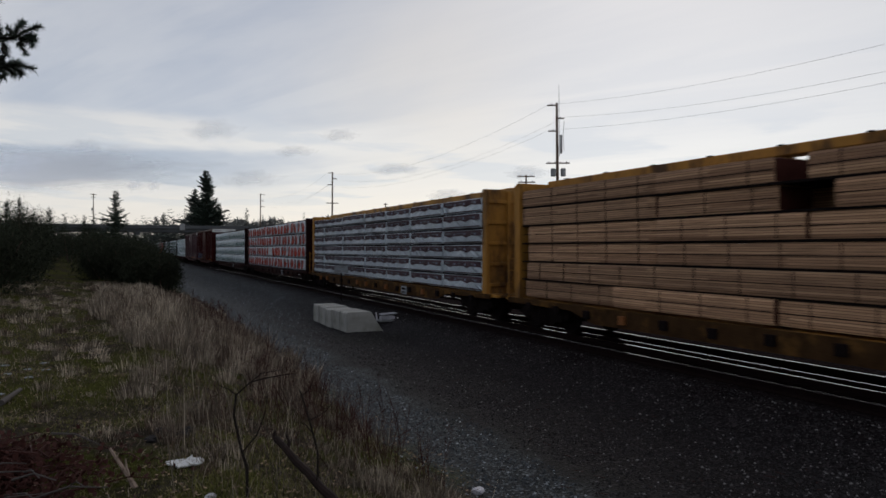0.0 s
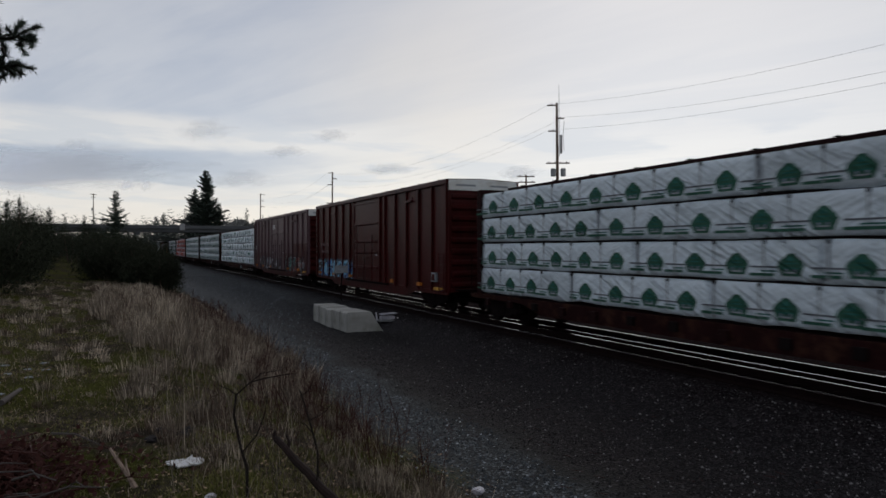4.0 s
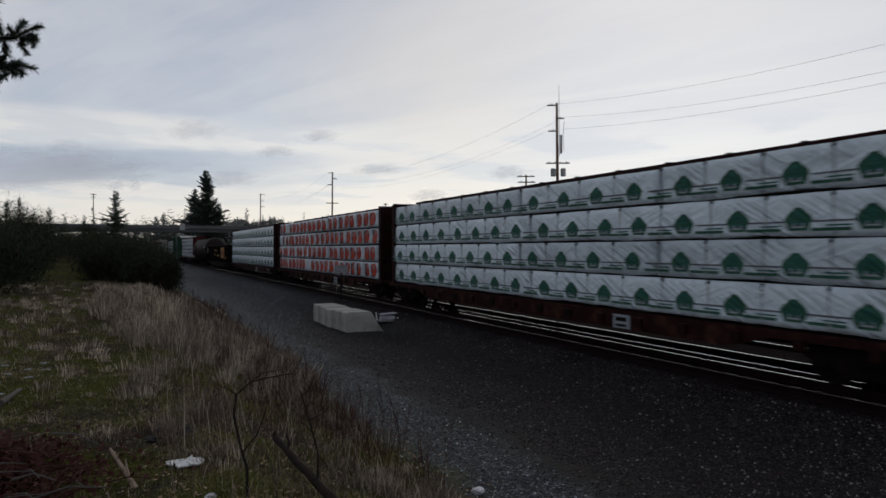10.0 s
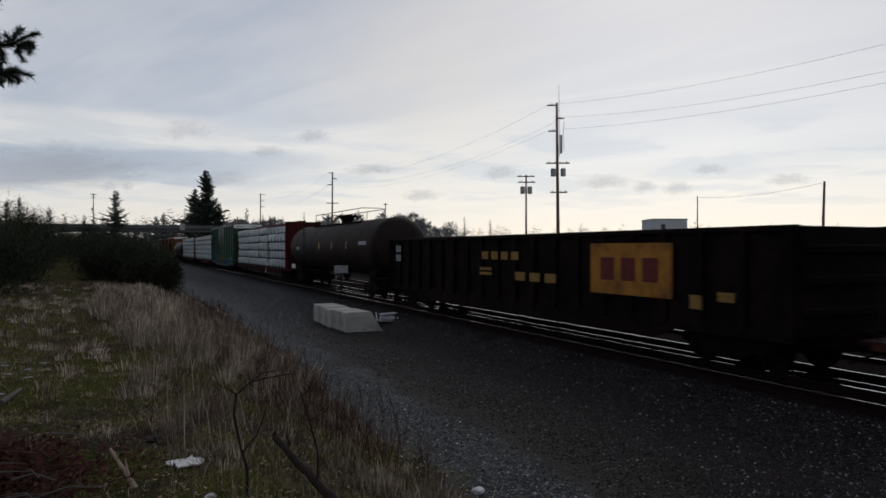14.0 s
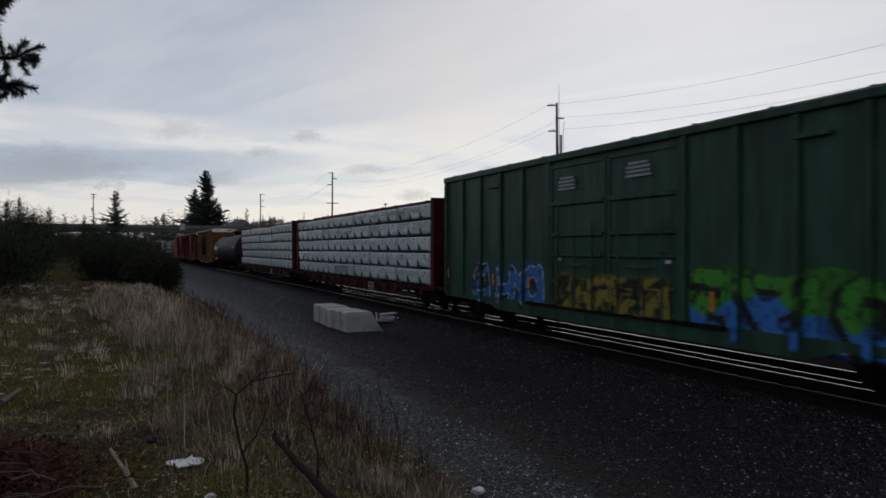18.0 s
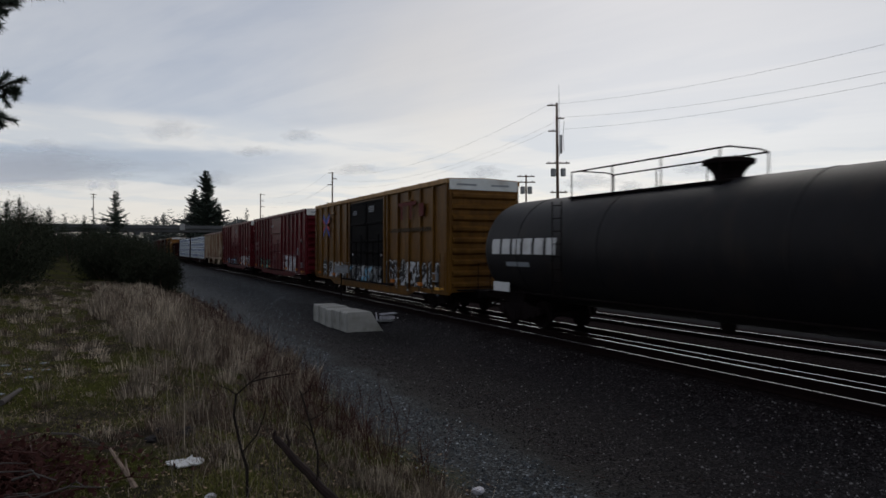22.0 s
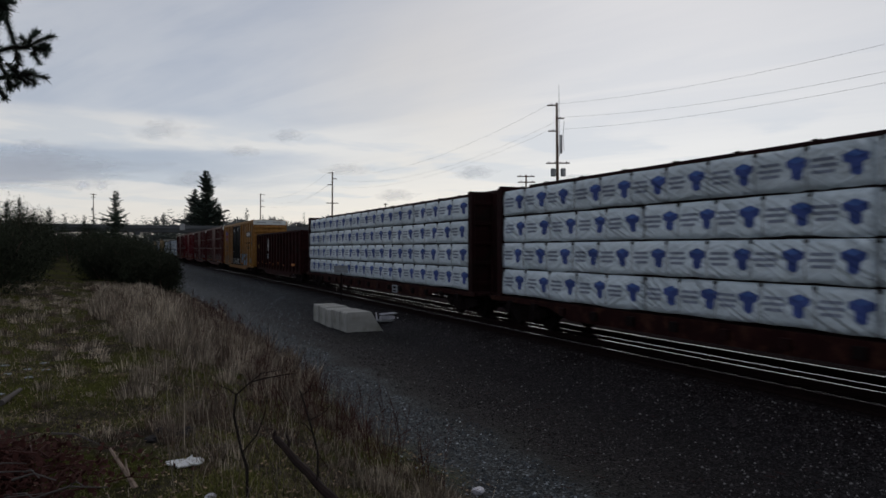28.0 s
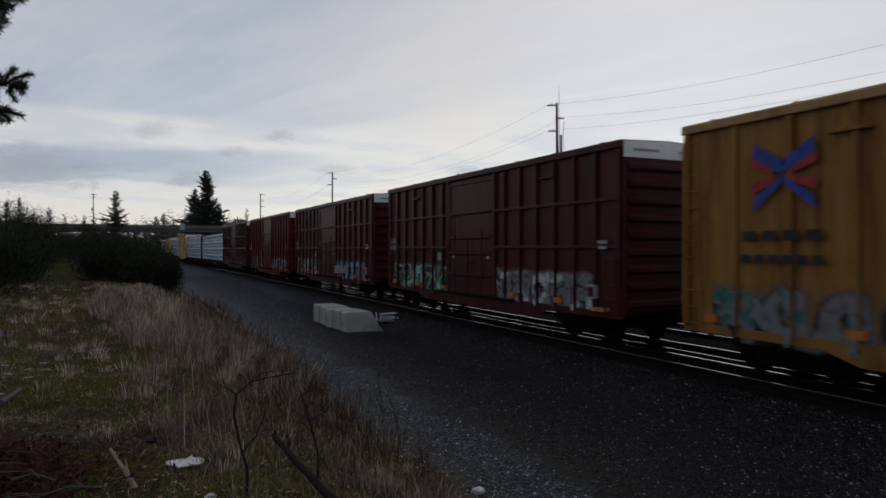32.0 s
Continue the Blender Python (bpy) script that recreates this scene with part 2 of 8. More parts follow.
def ground_material():
    """Grass bank, dark wet gravel, ballast, pale gravel road and rough field, by the distance from the line."""
    m, N, L, p = node_material("ground_soil_gravel")
    tc = N.new("ShaderNodeTexCoord")
    sep = N.new("ShaderNodeSeparateXYZ")
    L.new(tc.outputs["Object"], sep.inputs[0])

    def noise_node(sc, det=6, rough=0.6):
        n = N.new("ShaderNodeTexNoise")
        n.inputs["Scale"].default_value, n.inputs["Detail"].default_value, n.inputs["Roughness"].default_value = sc, det, rough
        L.new(tc.outputs["Object"], n.inputs["Vector"])
        return n.outputs[0]

    def ramp(src, *stops):
        r = N.new("ShaderNodeValToRGB")
        el = r.color_ramp.elements
        while len(el) < len(stops):
            el.new(0.5)
        for e, (pos, c) in zip(el, stops):
            e.position, e.color = pos, (*c, 1)
        L.new(src, r.inputs[0])
        return r.outputs[0]

    def mix(f, a, b):
        x = N.new("ShaderNodeMix")
        x.data_type = "RGBA"
        L.new(f, x.inputs[0])
        L.new(a, x.inputs[6])
        L.new(b, x.inputs[7])
        return x.outputs[2]

    def band(edge, soft):
        r = N.new("ShaderNodeMapRange")
        L.new(wob.outputs[0], r.inputs[0])
        r.inputs[1].default_value, r.inputs[2].default_value = edge - soft, edge + soft
        return r.outputs[0]

    wob = N.new("ShaderNodeMath")
    wob.operation = "MULTIPLY_ADD"
    L.new(noise_node(0.7, 5), wob.inputs[0])
    wob.inputs[1].default_value = 1.6
    off = N.new("ShaderNodeMath")
    off.operation = "SUBTRACT"
    L.new(sep.outputs[0], off.inputs[0])
    off.inputs[1].default_value = 0.8
    L.new(off.outputs[0], wob.inputs[2])
    vor = N.new("ShaderNodeTexVoronoi")
    vor.inputs["Scale"].default_value = 26
    L.new(tc.outputs["Object"], vor.inputs["Vector"])
    stone_shade = ramp(vor.outputs["Color"], (0.15, (0.0058, 0.0068, 0.0078)), (0.6, (0.021, 0.025, 0.029)), (0.93, (0.115, 0.128, 0.144)))
    fine = noise_node(9, 8, 0.7)
    patches = noise_node(0.9, 6)
    grass = mix(ramp(patches, (0.42, (0, 0, 0)), (0.56, (1, 1, 1))), ramp(fine, (0.3, (0.012, 0.0105, 0.0085)), (0.7, (0.05, 0.042, 0.033))), ramp(fine, (0.3, (0.018, 0.0205, 0.0055)), (0.7, (0.058, 0.06, 0.018))))
    gravel = mix(ramp(patches, (0.35, (0, 0, 0)), (0.7, (0.25, 0.25, 0.25))), stone_shade, ramp(fine, (0.3, (0.0062, 0.0066, 0.007)), (0.7, (0.0175, 0.0185, 0.02))))
    # darker reddish gravel towards the track, then a near-black bed
    dark_gravel = mix(ramp(patches, (0.35, (0, 0, 0)), (0.7, (0.25, 0.25, 0.25))), ramp(vor.outputs["Color"], (0.15, (0.0052, 0.0042, 0.0047)), (0.6, (0.0128, 0.0106, 0.0118)), (0.95, (0.055, 0.048, 0.05))), ramp(fine, (0.3, (0.0072, 0.0058, 0.0064)), (0.7, (0.0165, 0.0138, 0.0148))))
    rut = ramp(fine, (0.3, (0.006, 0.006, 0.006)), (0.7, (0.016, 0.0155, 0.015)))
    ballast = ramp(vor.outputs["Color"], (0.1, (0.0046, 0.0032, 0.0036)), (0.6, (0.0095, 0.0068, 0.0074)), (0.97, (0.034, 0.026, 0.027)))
    pale = ramp(fine, (0.3, (0.011, 0.011, 0.012)), (0.7, (0.028, 0.028, 0.03)))
    field = mix(patches, ramp(fine, (0.3, (0.018, 0.018, 0.012)), (0.7, (0.04, 0.038, 0.025))), ramp(fine, (0.3, (0.012, 0.014, 0.008)), (0.7, (0.028, 0.032, 0.018))))
    c = mix(band(3.9, 0.35), grass, gravel)
    c = mix(band(5.45, 0.3), c, rut)
    c = mix(band(5.85, 0.35), c, dark_gravel)
    # dark patch in front of the blocks, its edge broken up by noise
    spot = N.new("ShaderNodeMapping")
    spot.vector_type = "TEXTURE"
    spot.inputs["Location"].default_value, spot.inputs["Scale"].default_value = (7.9, 21.7, 0), (2.3, 1.7, 50)
    L.new(tc.outputs["Object"], spot.inputs["Vector"])
    far_off = N.new("ShaderNodeVectorMath")
    far_off.operation = "LENGTH"
    L.new(spot.outputs[0], far_off.inputs[0])
    worn = N.new("ShaderNodeMath")
    worn.operation = "MULTIPLY_ADD"
    L.new(noise_node(1.6, 5), worn.inputs[0])
    worn.inputs[1].default_value = 1.2
    L.new(far_off.outputs["Value"], worn.inputs[2])
    patch_mask = N.new("ShaderNodeMapRange")
    L.new(worn.outputs[0], patch_mask.inputs[0])
    patch_mask.inputs[1].default_value, patch_mask.inputs[2].default_value, patch_mask.inputs[3].default_value, patch_mask.inputs[4].default_value = 1.1, 1.6, 0.85, 0.0
    # grazing sheen painted in: gravel colour turns paler farther along the line
    along = N.new("ShaderNodeMapRange")
    L.new(sep.outputs[1], along.inputs[0])
    along.inputs[1].default_value, along.inputs[2].default_value, along.inputs[4].default_value = 17, 44, 0.9
    c = mix(along.outputs[0], c, mix(band(3.9, 0.35), grass, gravel))
    c = mix(patch_mask.outputs[0], c, rut)
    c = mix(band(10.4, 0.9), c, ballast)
    c = mix(band(21.2, 0.35), c, pale)
    c = mix(band(22.6, 0.4), c, rut)
    c = mix(band(28.0, 0.8), c, field)
    L.new(c, p.inputs["Base Color"])
    dull = N.new("ShaderNodeMath")
    dull.operation = "MULTIPLY_ADD"
    L.new(band(10.4, 0.6), dull.inputs[0])
    dull.inputs[1].default_value, dull.inputs[2].default_value = 0.32, 0.68
    L.new(dull.outputs[0], p.inputs["Roughness"])
    wet = N.new("ShaderNodeMath")
    wet.operation = "MULTIPLY_ADD"
    L.new(band(5.9, 0.7), wet.inputs[0])
    wet.inputs[1].default_value, wet.inputs[2].default_value = -0.05, 0.09
    road = N.new("ShaderNodeMath")
    road.operation = "MULTIPLY"
    L.new(wet.outputs[0], road.inputs[0])
    L.new(band(3.9, 0.4), road.inputs[1])
    dry = N.new("ShaderNodeMath")
    dry.operation = "MULTIPLY_ADD"
    L.new(band(10.6, 0.6), dry.inputs[0])
    dry.inputs[1].default_value, dry.inputs[2].default_value = -0.9, 1.0
    damp = N.new("ShaderNodeMath")
    damp.operation = "MULTIPLY"
    L.new(road.outputs[0], damp.inputs[0])
    L.new(dry.outputs[0], damp.inputs[1])
    L.new(damp.outputs[0], p.inputs["Specular IOR Level"])
    b = N.new("ShaderNodeBump")
    b.inputs["Strength"].default_value, b.inputs["Distance"].default_value = 0.6, 0.03
    L.new(vor.outputs["Distance"], b.inputs["Height"])
    L.new(b.outputs[0], p.inputs["Normal"])
    return m


def stone_material(name, low, mid, high):
    """Crushed stone: most pieces dark, some mid grey, a few pale and clean."""
    m, N, L, p = node_material(name)
    ge = N.new("ShaderNodeNewGeometry")
    r = N.new("ShaderNodeValToRGB")
    el = r.color_ramp.elements
    el.new(0.6)
    el.new(0.88)
    for e, (pos, c) in zip(el, ((0.0, low), (0.6, [(a + b) / 2 for a, b in zip(low, mid)]), (0.88, mid), (1.0, high))):
        e.position, e.color = pos, (*c, 1)
    L.new(ge.outputs["Random Per Island"], r.inputs[0])
    tc = N.new("ShaderNodeTexCoord")
    n = N.new("ShaderNodeTexNoise")
    n.inputs["Scale"].default_value, n.inputs["Detail"].default_value = 60, 4
    L.new(tc.outputs["Object"], n.inputs["Vector"])
    mx = N.new("ShaderNodeMix")
    mx.data_type, mx.blend_type = "RGBA", "MULTIPLY"
    mx.inputs[0].default_value = 0.5
    L.new(r.outputs[0], mx.inputs[6])
    L.new(n.outputs[0], mx.inputs[7])
    L.new(mx.outputs[2], p.inputs["Base Color"])
    p.inputs["Roughness"].default_value, p.inputs["Specular IOR Level"].default_value = 0.75, 0.15
    return m


M = {
    "ground": ground_material(),
    "lumber": lumber_material("raw_sawn_lumber"),
    "wrap_white": wrap_material("white_lumber_wrap", (0.50, 0.58, 0.65), 0.05, 0.3),
    "wrap_crumpled": wrap_material("crumpled_white_lumber_wrap", (0.63, 0.715, 0.79), 0.095, 0.34),
    "print_green": wrap_material("dark_green_wrap_print", (0.026, 0.088, 0.062), 0.035, 0.6),
    "print_dusk": wrap_material("blackish_green_wrap_print", (0.012, 0.034, 0.025), 0.035, 0.6),
    "print_teal": wrap_material("teal_wrap_print", (0.018, 0.105, 0.092), 0.06, 0.6),
    "print_grey": wrap_material("faint_grey_wrap_print", (0.3, 0.325, 0.36), 0.035, 0.6),
    "print_mid": wrap_material("dark_grey_wrap_print", (0.11, 0.12, 0.14), 0.035, 0.6),
    "print_purple": wrap_material("brown_purple_wrap_print", (0.062, 0.036, 0.046), 0.035, 0.6),
    "print_red": wrap_material("vermilion_wrap_print", (0.37, 0.043, 0.023), 0.035, 0.6),
    "print_black": wrap_material("black_wrap_print", (0.026, 0.024, 0.026), 0.035, 0.6),
    "print_sky": wrap_material("mid_blue_wrap_print", (0.06, 0.12, 0.34), 0.035, 0.6),
    "print_slate": wrap_material("slate_wrap_print", (0.19, 0.22, 0.29), 0.035, 0.6),
    "print_blue": wrap_material("royal_blue_wrap_print", (0.042, 0.07, 0.23), 0.035, 0.6),
    "wrap_pale": wrap_material("soiled_pale_lumber_wrap", (0.315, 0.365, 0.405), 0.05, 0.34),
    "wrap_grey": wrap_material("grey_lumber_wrap", (0.42, 0.49, 0.56), 0.075, 0.28),
    "cb_red": surface("red_brown_car_paint", (0.05, 0.0068, 0.0078), 0.55, spec=0.06, vary=0.4, dirt=(0.018, 0.0065, 0.006), dirt_amount=0.6, stretch=(1, 1, 0.4)),
    "cb_dark": surface("dark_brown_car_paint", (0.0135, 0.0036, 0.0042), 0.6, spec=0.05, vary=0.4, dirt=(0.009, 0.0052, 0.0048), dirt_amount=0.5),
    "cb_brown": surface("rusty_brown_car_paint", (0.03, 0.0075, 0.006), 0.65, spec=0.05, vary=0.45, dirt=(0.014, 0.005, 0.0045), dirt_amount=0.5, stretch=(1, 1, 0.5)),
    "cb_yellow": surface("yellow_car_paint", (0.30, 0.145, 0.028), 0.6, vary=0.25, dirt=(0.06, 0.03, 0.014), dirt_amount=0.55, stretch=(1, 1, 0.4)),
    "sill_grime": surface("grimy_brown_sill_paint", (0.0145, 0.0042, 0.0046), 0.8, spec=0.05, vary=0.5, scale=1.5, dirt=(0.045, 0.02, 0.013), dirt_amount=0.4, dirt_scale=2.2),
    "end_red": surface("dark_red_end_sealer", (0.045, 0.014, 0.011), 0.8, spec=0.06, vary=0.4, scale=6),
    "rust_patch": surface("orange_rust_patch", (0.16, 0.062, 0.02), 0.85, vary=0.4),
    "box_brown": surface("oxide_red_boxcar_paint", (0.038, 0.0044, 0.0046), 0.4, spec=0.09, vary=0.35, dirt=(0.021, 0.0046, 0.0042), dirt_amount=0.55, stretch=(1, 1.6, 0.2), chalk=(0.062, 0.0125, 0.013)),
    "box_purple": surface("faded_purple_brown_boxcar_paint", (0.084, 0.050, 0.058), 0.45, spec=0.14, vary=0.35, dirt=(0.056, 0.030, 0.034), dirt_amount=0.45, stretch=(1, 1.6, 0.2), chalk=(0.105, 0.056, 0.066)),
    "box_dark": surface("dark_oxide_boxcar_paint", (0.05, 0.0092, 0.0105), 0.4, spec=0.09, vary=0.35, dirt=(0.026, 0.0075, 0.0075), dirt_amount=0.6, stretch=(1, 1.6, 0.2), chalk=(0.082, 0.026, 0.029)),
    "box_red": surface("bright_red_boxcar_paint", (0.07, 0.0052, 0.009), 0.4, spec=0.09, vary=0.35, dirt=(0.036, 0.0045, 0.0065), dirt_amount=0.5, stretch=(1, 1.6, 0.2), chalk=(0.125, 0.022, 0.031)),
    "box_green": surface("dull_green_boxcar_paint", (0.018, 0.05, 0.036), 0.4, spec=0.09, vary=0.35, dirt=(0.013, 0.026, 0.02), dirt_amount=0.5, stretch=(1, 1.6, 0.2), chalk=(0.036, 0.078, 0.062)),
    "box_yellow": surface("mustard_boxcar_paint", (0.10, 0.047, 0.0095), 0.4, spec=0.09, vary=0.35, dirt=(0.05, 0.022, 0.007), dirt_amount=0.5, stretch=(1, 1.6, 0.2), chalk=(0.15, 0.08, 0.022)),
    "box_amber": surface("amber_boxcar_paint", (0.2, 0.098, 0.026), 0.4, spec=0.09, vary=0.35, dirt=(0.10, 0.042, 0.013), dirt_amount=0.5, stretch=(1, 1.6, 0.2), chalk=(0.27, 0.155, 0.06)),
    "box_tan": surface("tan_car_paint", (0.45, 0.34, 0.2), 0.65, vary=0.2, dirt=(0.25, 0.13, 0.06), dirt_amount=0.5, stretch=(1, 1, 0.25)),
    "door_black": surface("black_door_paint", (0.0042, 0.004, 0.005), 0.7, spec=0.04, vary=0.3, dirt=(0.008, 0.0066, 0.0068), dirt_amount=0.3),
    "hopper_tan": surface("rust_streaked_cream_paint", (0.30, 0.245, 0.18), 0.65, vary=0.2, dirt=(0.12, 0.043, 0.018), dirt_amount=0.7, dirt_scale=1.6, stretch=(1, 1, 0.22)),
    "gondola": surface("black_brown_gondola_paint", (0.0052, 0.0036, 0.0038), 0.8, spec=0.04, vary=0.35, dirt=(0.0105, 0.0062, 0.0052), dirt_amount=0.5),
    "gondola_red": surface("dark_red_gondola_paint", (0.022, 0.0058, 0.0062), 0.75, spec=0.05, vary=0.35, dirt=(0.015, 0.0055, 0.005), dirt_amount=0.6),
    "tank_black": surface("satin_black_tank_paint", (0.0075, 0.0072, 0.0092), 0.55, spec=0.14, vary=0.3, dirt=(0.016, 0.0125, 0.012), dirt_amount=0.35, stretch=(1, 1, 0.5)),
    "tank_dirty": surface("grimy_brown_black_tank_paint", (0.0105, 0.0078, 0.0078), 0.65, spec=0.08, vary=0.4, dirt=(0.02, 0.0115, 0.0095), dirt_amount=0.6, stretch=(1, 1, 0.5)),
    "galv": surface("galvanised_roof_steel", (0.54, 0.57, 0.58), 0.5, 0.3, vary=0.12, dirt=(0.4, 0.38, 0.36), dirt_amount=0.4),
    "roof_brown": surface("rusty_roof_steel", (0.12, 0.06, 0.045), 0.7, 0.1, vary=0.3, dirt=(0.3, 0.28, 0.26), dirt_amount=0.35),
    "roof_yellow": surface("ochre_roof_edge_paint", (0.28, 0.17, 0.075), 0.6, vary=0.25, dirt=(0.14, 0.08, 0.04), dirt_amount=0.4),
    "steel_dark": surface("grimy_black_steel", (0.0075, 0.0052, 0.0056), 0.9, 0.0, spec=0.05, vary=0.4, grain=25),
    "rail": surface("polished_rail_head", (0.6, 0.6, 0.61), 0.14, 1.0, vary=0.08, stretch=(4, 0.4, 4), bump=0.03),
    "paint_dull_red": surface("faded_dark_red_lettering", (0.085, 0.014, 0.014), 0.7, vary=0.35, scale=5),
    "paint_dull_black": surface("faded_black_lettering", (0.026, 0.017, 0.009), 0.7, vary=0.35, scale=5),
    "stripe_blue": surface("faded_blue_stripe_paint", (0.028, 0.05, 0.24), 0.6, vary=0.35, scale=5),
    "stripe_red": surface("faded_red_stripe_paint", (0.24, 0.026, 0.028), 0.6, vary=0.35, scale=5),
    "paint_faded": surface("faded_pinkish_lettering", (0.14, 0.095, 0.095), 0.7, vary=0.35, scale=5),
    "paint_dim": surface("dim_ochre_lettering", (0.17, 0.1, 0.03), 0.7, vary=0.35, scale=5),
    "panel_ochre": surface("faded_ochre_panel_paint", (0.24, 0.105, 0.014), 0.65, vary=0.3, scale=4, dirt=(0.09, 0.035, 0.01), dirt_amount=0.45),
    "sign_plate": surface("weathered_sign_plate", (0.2, 0.215, 0.235), 0.7, vary=0.25, dirt=(0.1, 0.1, 0.1), dirt_amount=0.4),
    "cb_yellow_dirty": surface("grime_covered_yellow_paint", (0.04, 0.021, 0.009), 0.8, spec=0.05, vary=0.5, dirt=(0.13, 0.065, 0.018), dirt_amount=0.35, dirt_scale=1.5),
    "rail_dull": surface("lightly_worn_rail_head", (0.2, 0.19, 0.185), 0.1, 1.0, vary=0.2, stretch=(4, 0.4, 4), bump=0.03),
    "rail_rust": surface("rusty_rail_web", (0.0085, 0.005, 0.005), 0.9, 0.0, spec=0.03, vary=0.3),
    "tie": surface("creosoted_timber_tie", (0.009, 0.008, 0.0075), 0.85, vary=0.4, stretch=(0.5, 6, 6), random_tint=0.25),
    "concrete": surface("weathered_precast_concrete", (0.30, 0.30, 0.288), 0.85, vary=0.15, scale=4, grain=60, dirt=(0.2, 0.2, 0.18), dirt_amount=0.45, random_tint=0.1),
    "concrete_far": surface("stained_bridge_concrete", (0.085, 0.09, 0.098), 0.9, vary=0.2, scale=0.4, grain=4),
    "paint_white": surface("worn_white_paint", (0.5, 0.51, 0.53), 0.6, vary=0.15, dirt=(0.3, 0.28, 0.27), dirt_amount=0.3),
    "paint_grey": surface("grey_print", (0.2, 0.22, 0.25), 0.55, vary=0.2),
    "paint_black": surface("black_print", (0.015, 0.015, 0.018), 0.5, vary=0.2),
    "paint_purple": surface("brown_purple_print", (0.075, 0.045, 0.055), 0.5, vary=0.3, scale=5),
    "paint_green": surface("dark_green_print", (0.02, 0.10, 0.055), 0.5, vary=0.25),
    "paint_teal": surface("teal_green_print", (0.02, 0.13, 0.11), 0.5, vary=0.25),
    "paint_red": surface("vermilion_print", (0.52, 0.075, 0.03), 0.5, vary=0.2, scale=6),
    "paint_blue": surface("royal_blue_print", (0.03, 0.06, 0.30), 0.5, vary=0.25),
    "paint_sky": surface("light_blue_spray_paint", (0.12, 0.33, 0.52), 0.5, vary=0.35, scale=4),
    "paint_blue_spray": surface("blue_spray_paint", (0.03, 0.13, 0.36), 0.5, vary=0.35, scale=4),
    "paint_lime": surface("lime_spray_paint", (0.16, 0.35, 0.05), 0.5, vary=0.35, scale=4),
    "paint_mint": surface("mint_spray_paint", (0.18, 0.45, 0.36), 0.5, vary=0.35, scale=4),
    "paint_silver": surface("silver_spray_paint", (0.42, 0.42, 0.47), 0.45, 0.2, vary=0.35, scale=4),
    "paint_orange": surface("orange_paint", (0.36, 0.12, 0.02), 0.5, vary=0.2),
    "paint_yellow": surface("yellow_paint", (0.48, 0.26, 0.04), 0.5, vary=0.2, dirt=(0.2, 0.09, 0.03), dirt_amount=0.5),
    "pole_wood": surface("weathered_pole_timber", (0.10, 0.07, 0.052), 0.9, vary=0.3, stretch=(3, 3, 0.3)),
    "pole_steel": surface("grey_steel", (0.25, 0.26, 0.27), 0.5, 0.5, vary=0.15),
    "wire": surface("dull_cable", (0.6, 0.6, 0.61), 0.6, 0.3, vary=0.1),
    "bark_dark": surface("dark_red_brown_bark", (0.017, 0.0105, 0.0095), 0.85, vary=0.5, scale=14, bump=0.6),
    "bark": surface("grey_brown_bark", (0.075, 0.055, 0.042), 0.9, vary=0.35, stretch=(4, 4, 0.8)),
    "needle": surface("conifer_needles", (0.06, 0.08, 0.068), 0.7, vary=0.4, scale=1.5, random_tint=0.2, island=0.4, bump=0),
    # next two needle greens are paled: distance haze is put into the colour
    "needle_mid": surface("haze_lightened_conifer_needles", (0.055, 0.072, 0.056), 0.75, vary=0.4, scale=0.8, random_tint=0.2, island=0.4, bump=0),
    "needle_far": surface("haze_tinted_conifer_needles", (0.10, 0.115, 0.112), 0.8, vary=0.3, scale=0.4, island=0.4, bump=0),
    "bush_leaf": surface("dark_broom_leaves", (0.019, 0.0225, 0.0145), 0.85, spec=0.05, vary=0.5, scale=1.2, random_tint=0.2, island=0.4, bump=0),
    # bare wood is greyed and paled the same way, haze painted in
    "wood_far": surface("haze_tinted_bare_woodland", (0.12, 0.125, 0.125), 0.9, vary=0.25, scale=0.3, island=0.4, bump=0),
    "grass_dry": surface("dry_straw_grass", (0.39, 0.33, 0.262), 0.8, vary=0.45, scale=1.4, grain=12, island=0.75, bump=0),
    "grass_green": surface("mossy_green_grass", (0.125, 0.117, 0.04), 0.8, vary=0.45, scale=1.4, grain=12, island=0.45, bump=0),
    "grass_tan": surface("withered_grey_brown_grass", (0.205, 0.17, 0.135), 0.85, vary=0.4, scale=1.4, grain=12, island=0.6, bump=0),
    "grass_dead": surface("dark_dead_stalks", (0.11, 0.078, 0.06), 0.85, vary=0.4, scale=2, island=0.6, bump=0),
    "leaf_brown": surface("fallen_brown_leaves", (0.17, 0.12, 0.08), 0.8, vary=0.4, scale=3, island=0.75, bump=0),
    "stone_dull": stone_material("dark_basalt_stone", (0.0125, 0.011, 0.0118), (0.05, 0.046, 0.049), (0.27, 0.26, 0.265)),
    "stone": stone_material("wet_basalt_stone", (0.024, 0.028, 0.033), (0.105, 0.12, 0.14), (0.5, 0.54, 0.58)),
    "twig": surface("dark_wet_twig", (0.015, 0.011, 0.0095), 0.8, vary=0.35),
    "stick_grey": surface("bare_grey_stick", (0.075, 0.065, 0.062), 0.8, vary=0.3),
    "twig_red": surface("reddish_dead_twig", (0.045, 0.015, 0.0125), 0.85, vary=0.4),
    "wood_pale": surface("split_pale_wood", (0.22, 0.165, 0.135), 0.8, vary=0.3, stretch=(6, 1, 6)),
    "litter": surface("crumpled_white_litter", (0.5, 0.51, 0.53), 0.7, vary=0.12, scale=12),
    "glass": surface("dark_window_glass", (0.03, 0.035, 0.04), 0.1, vary=0.1, bump=0),
    "wall_pale": surface("pale_metal_cladding", (0.36, 0.38, 0.42), 0.6, vary=0.1),
}


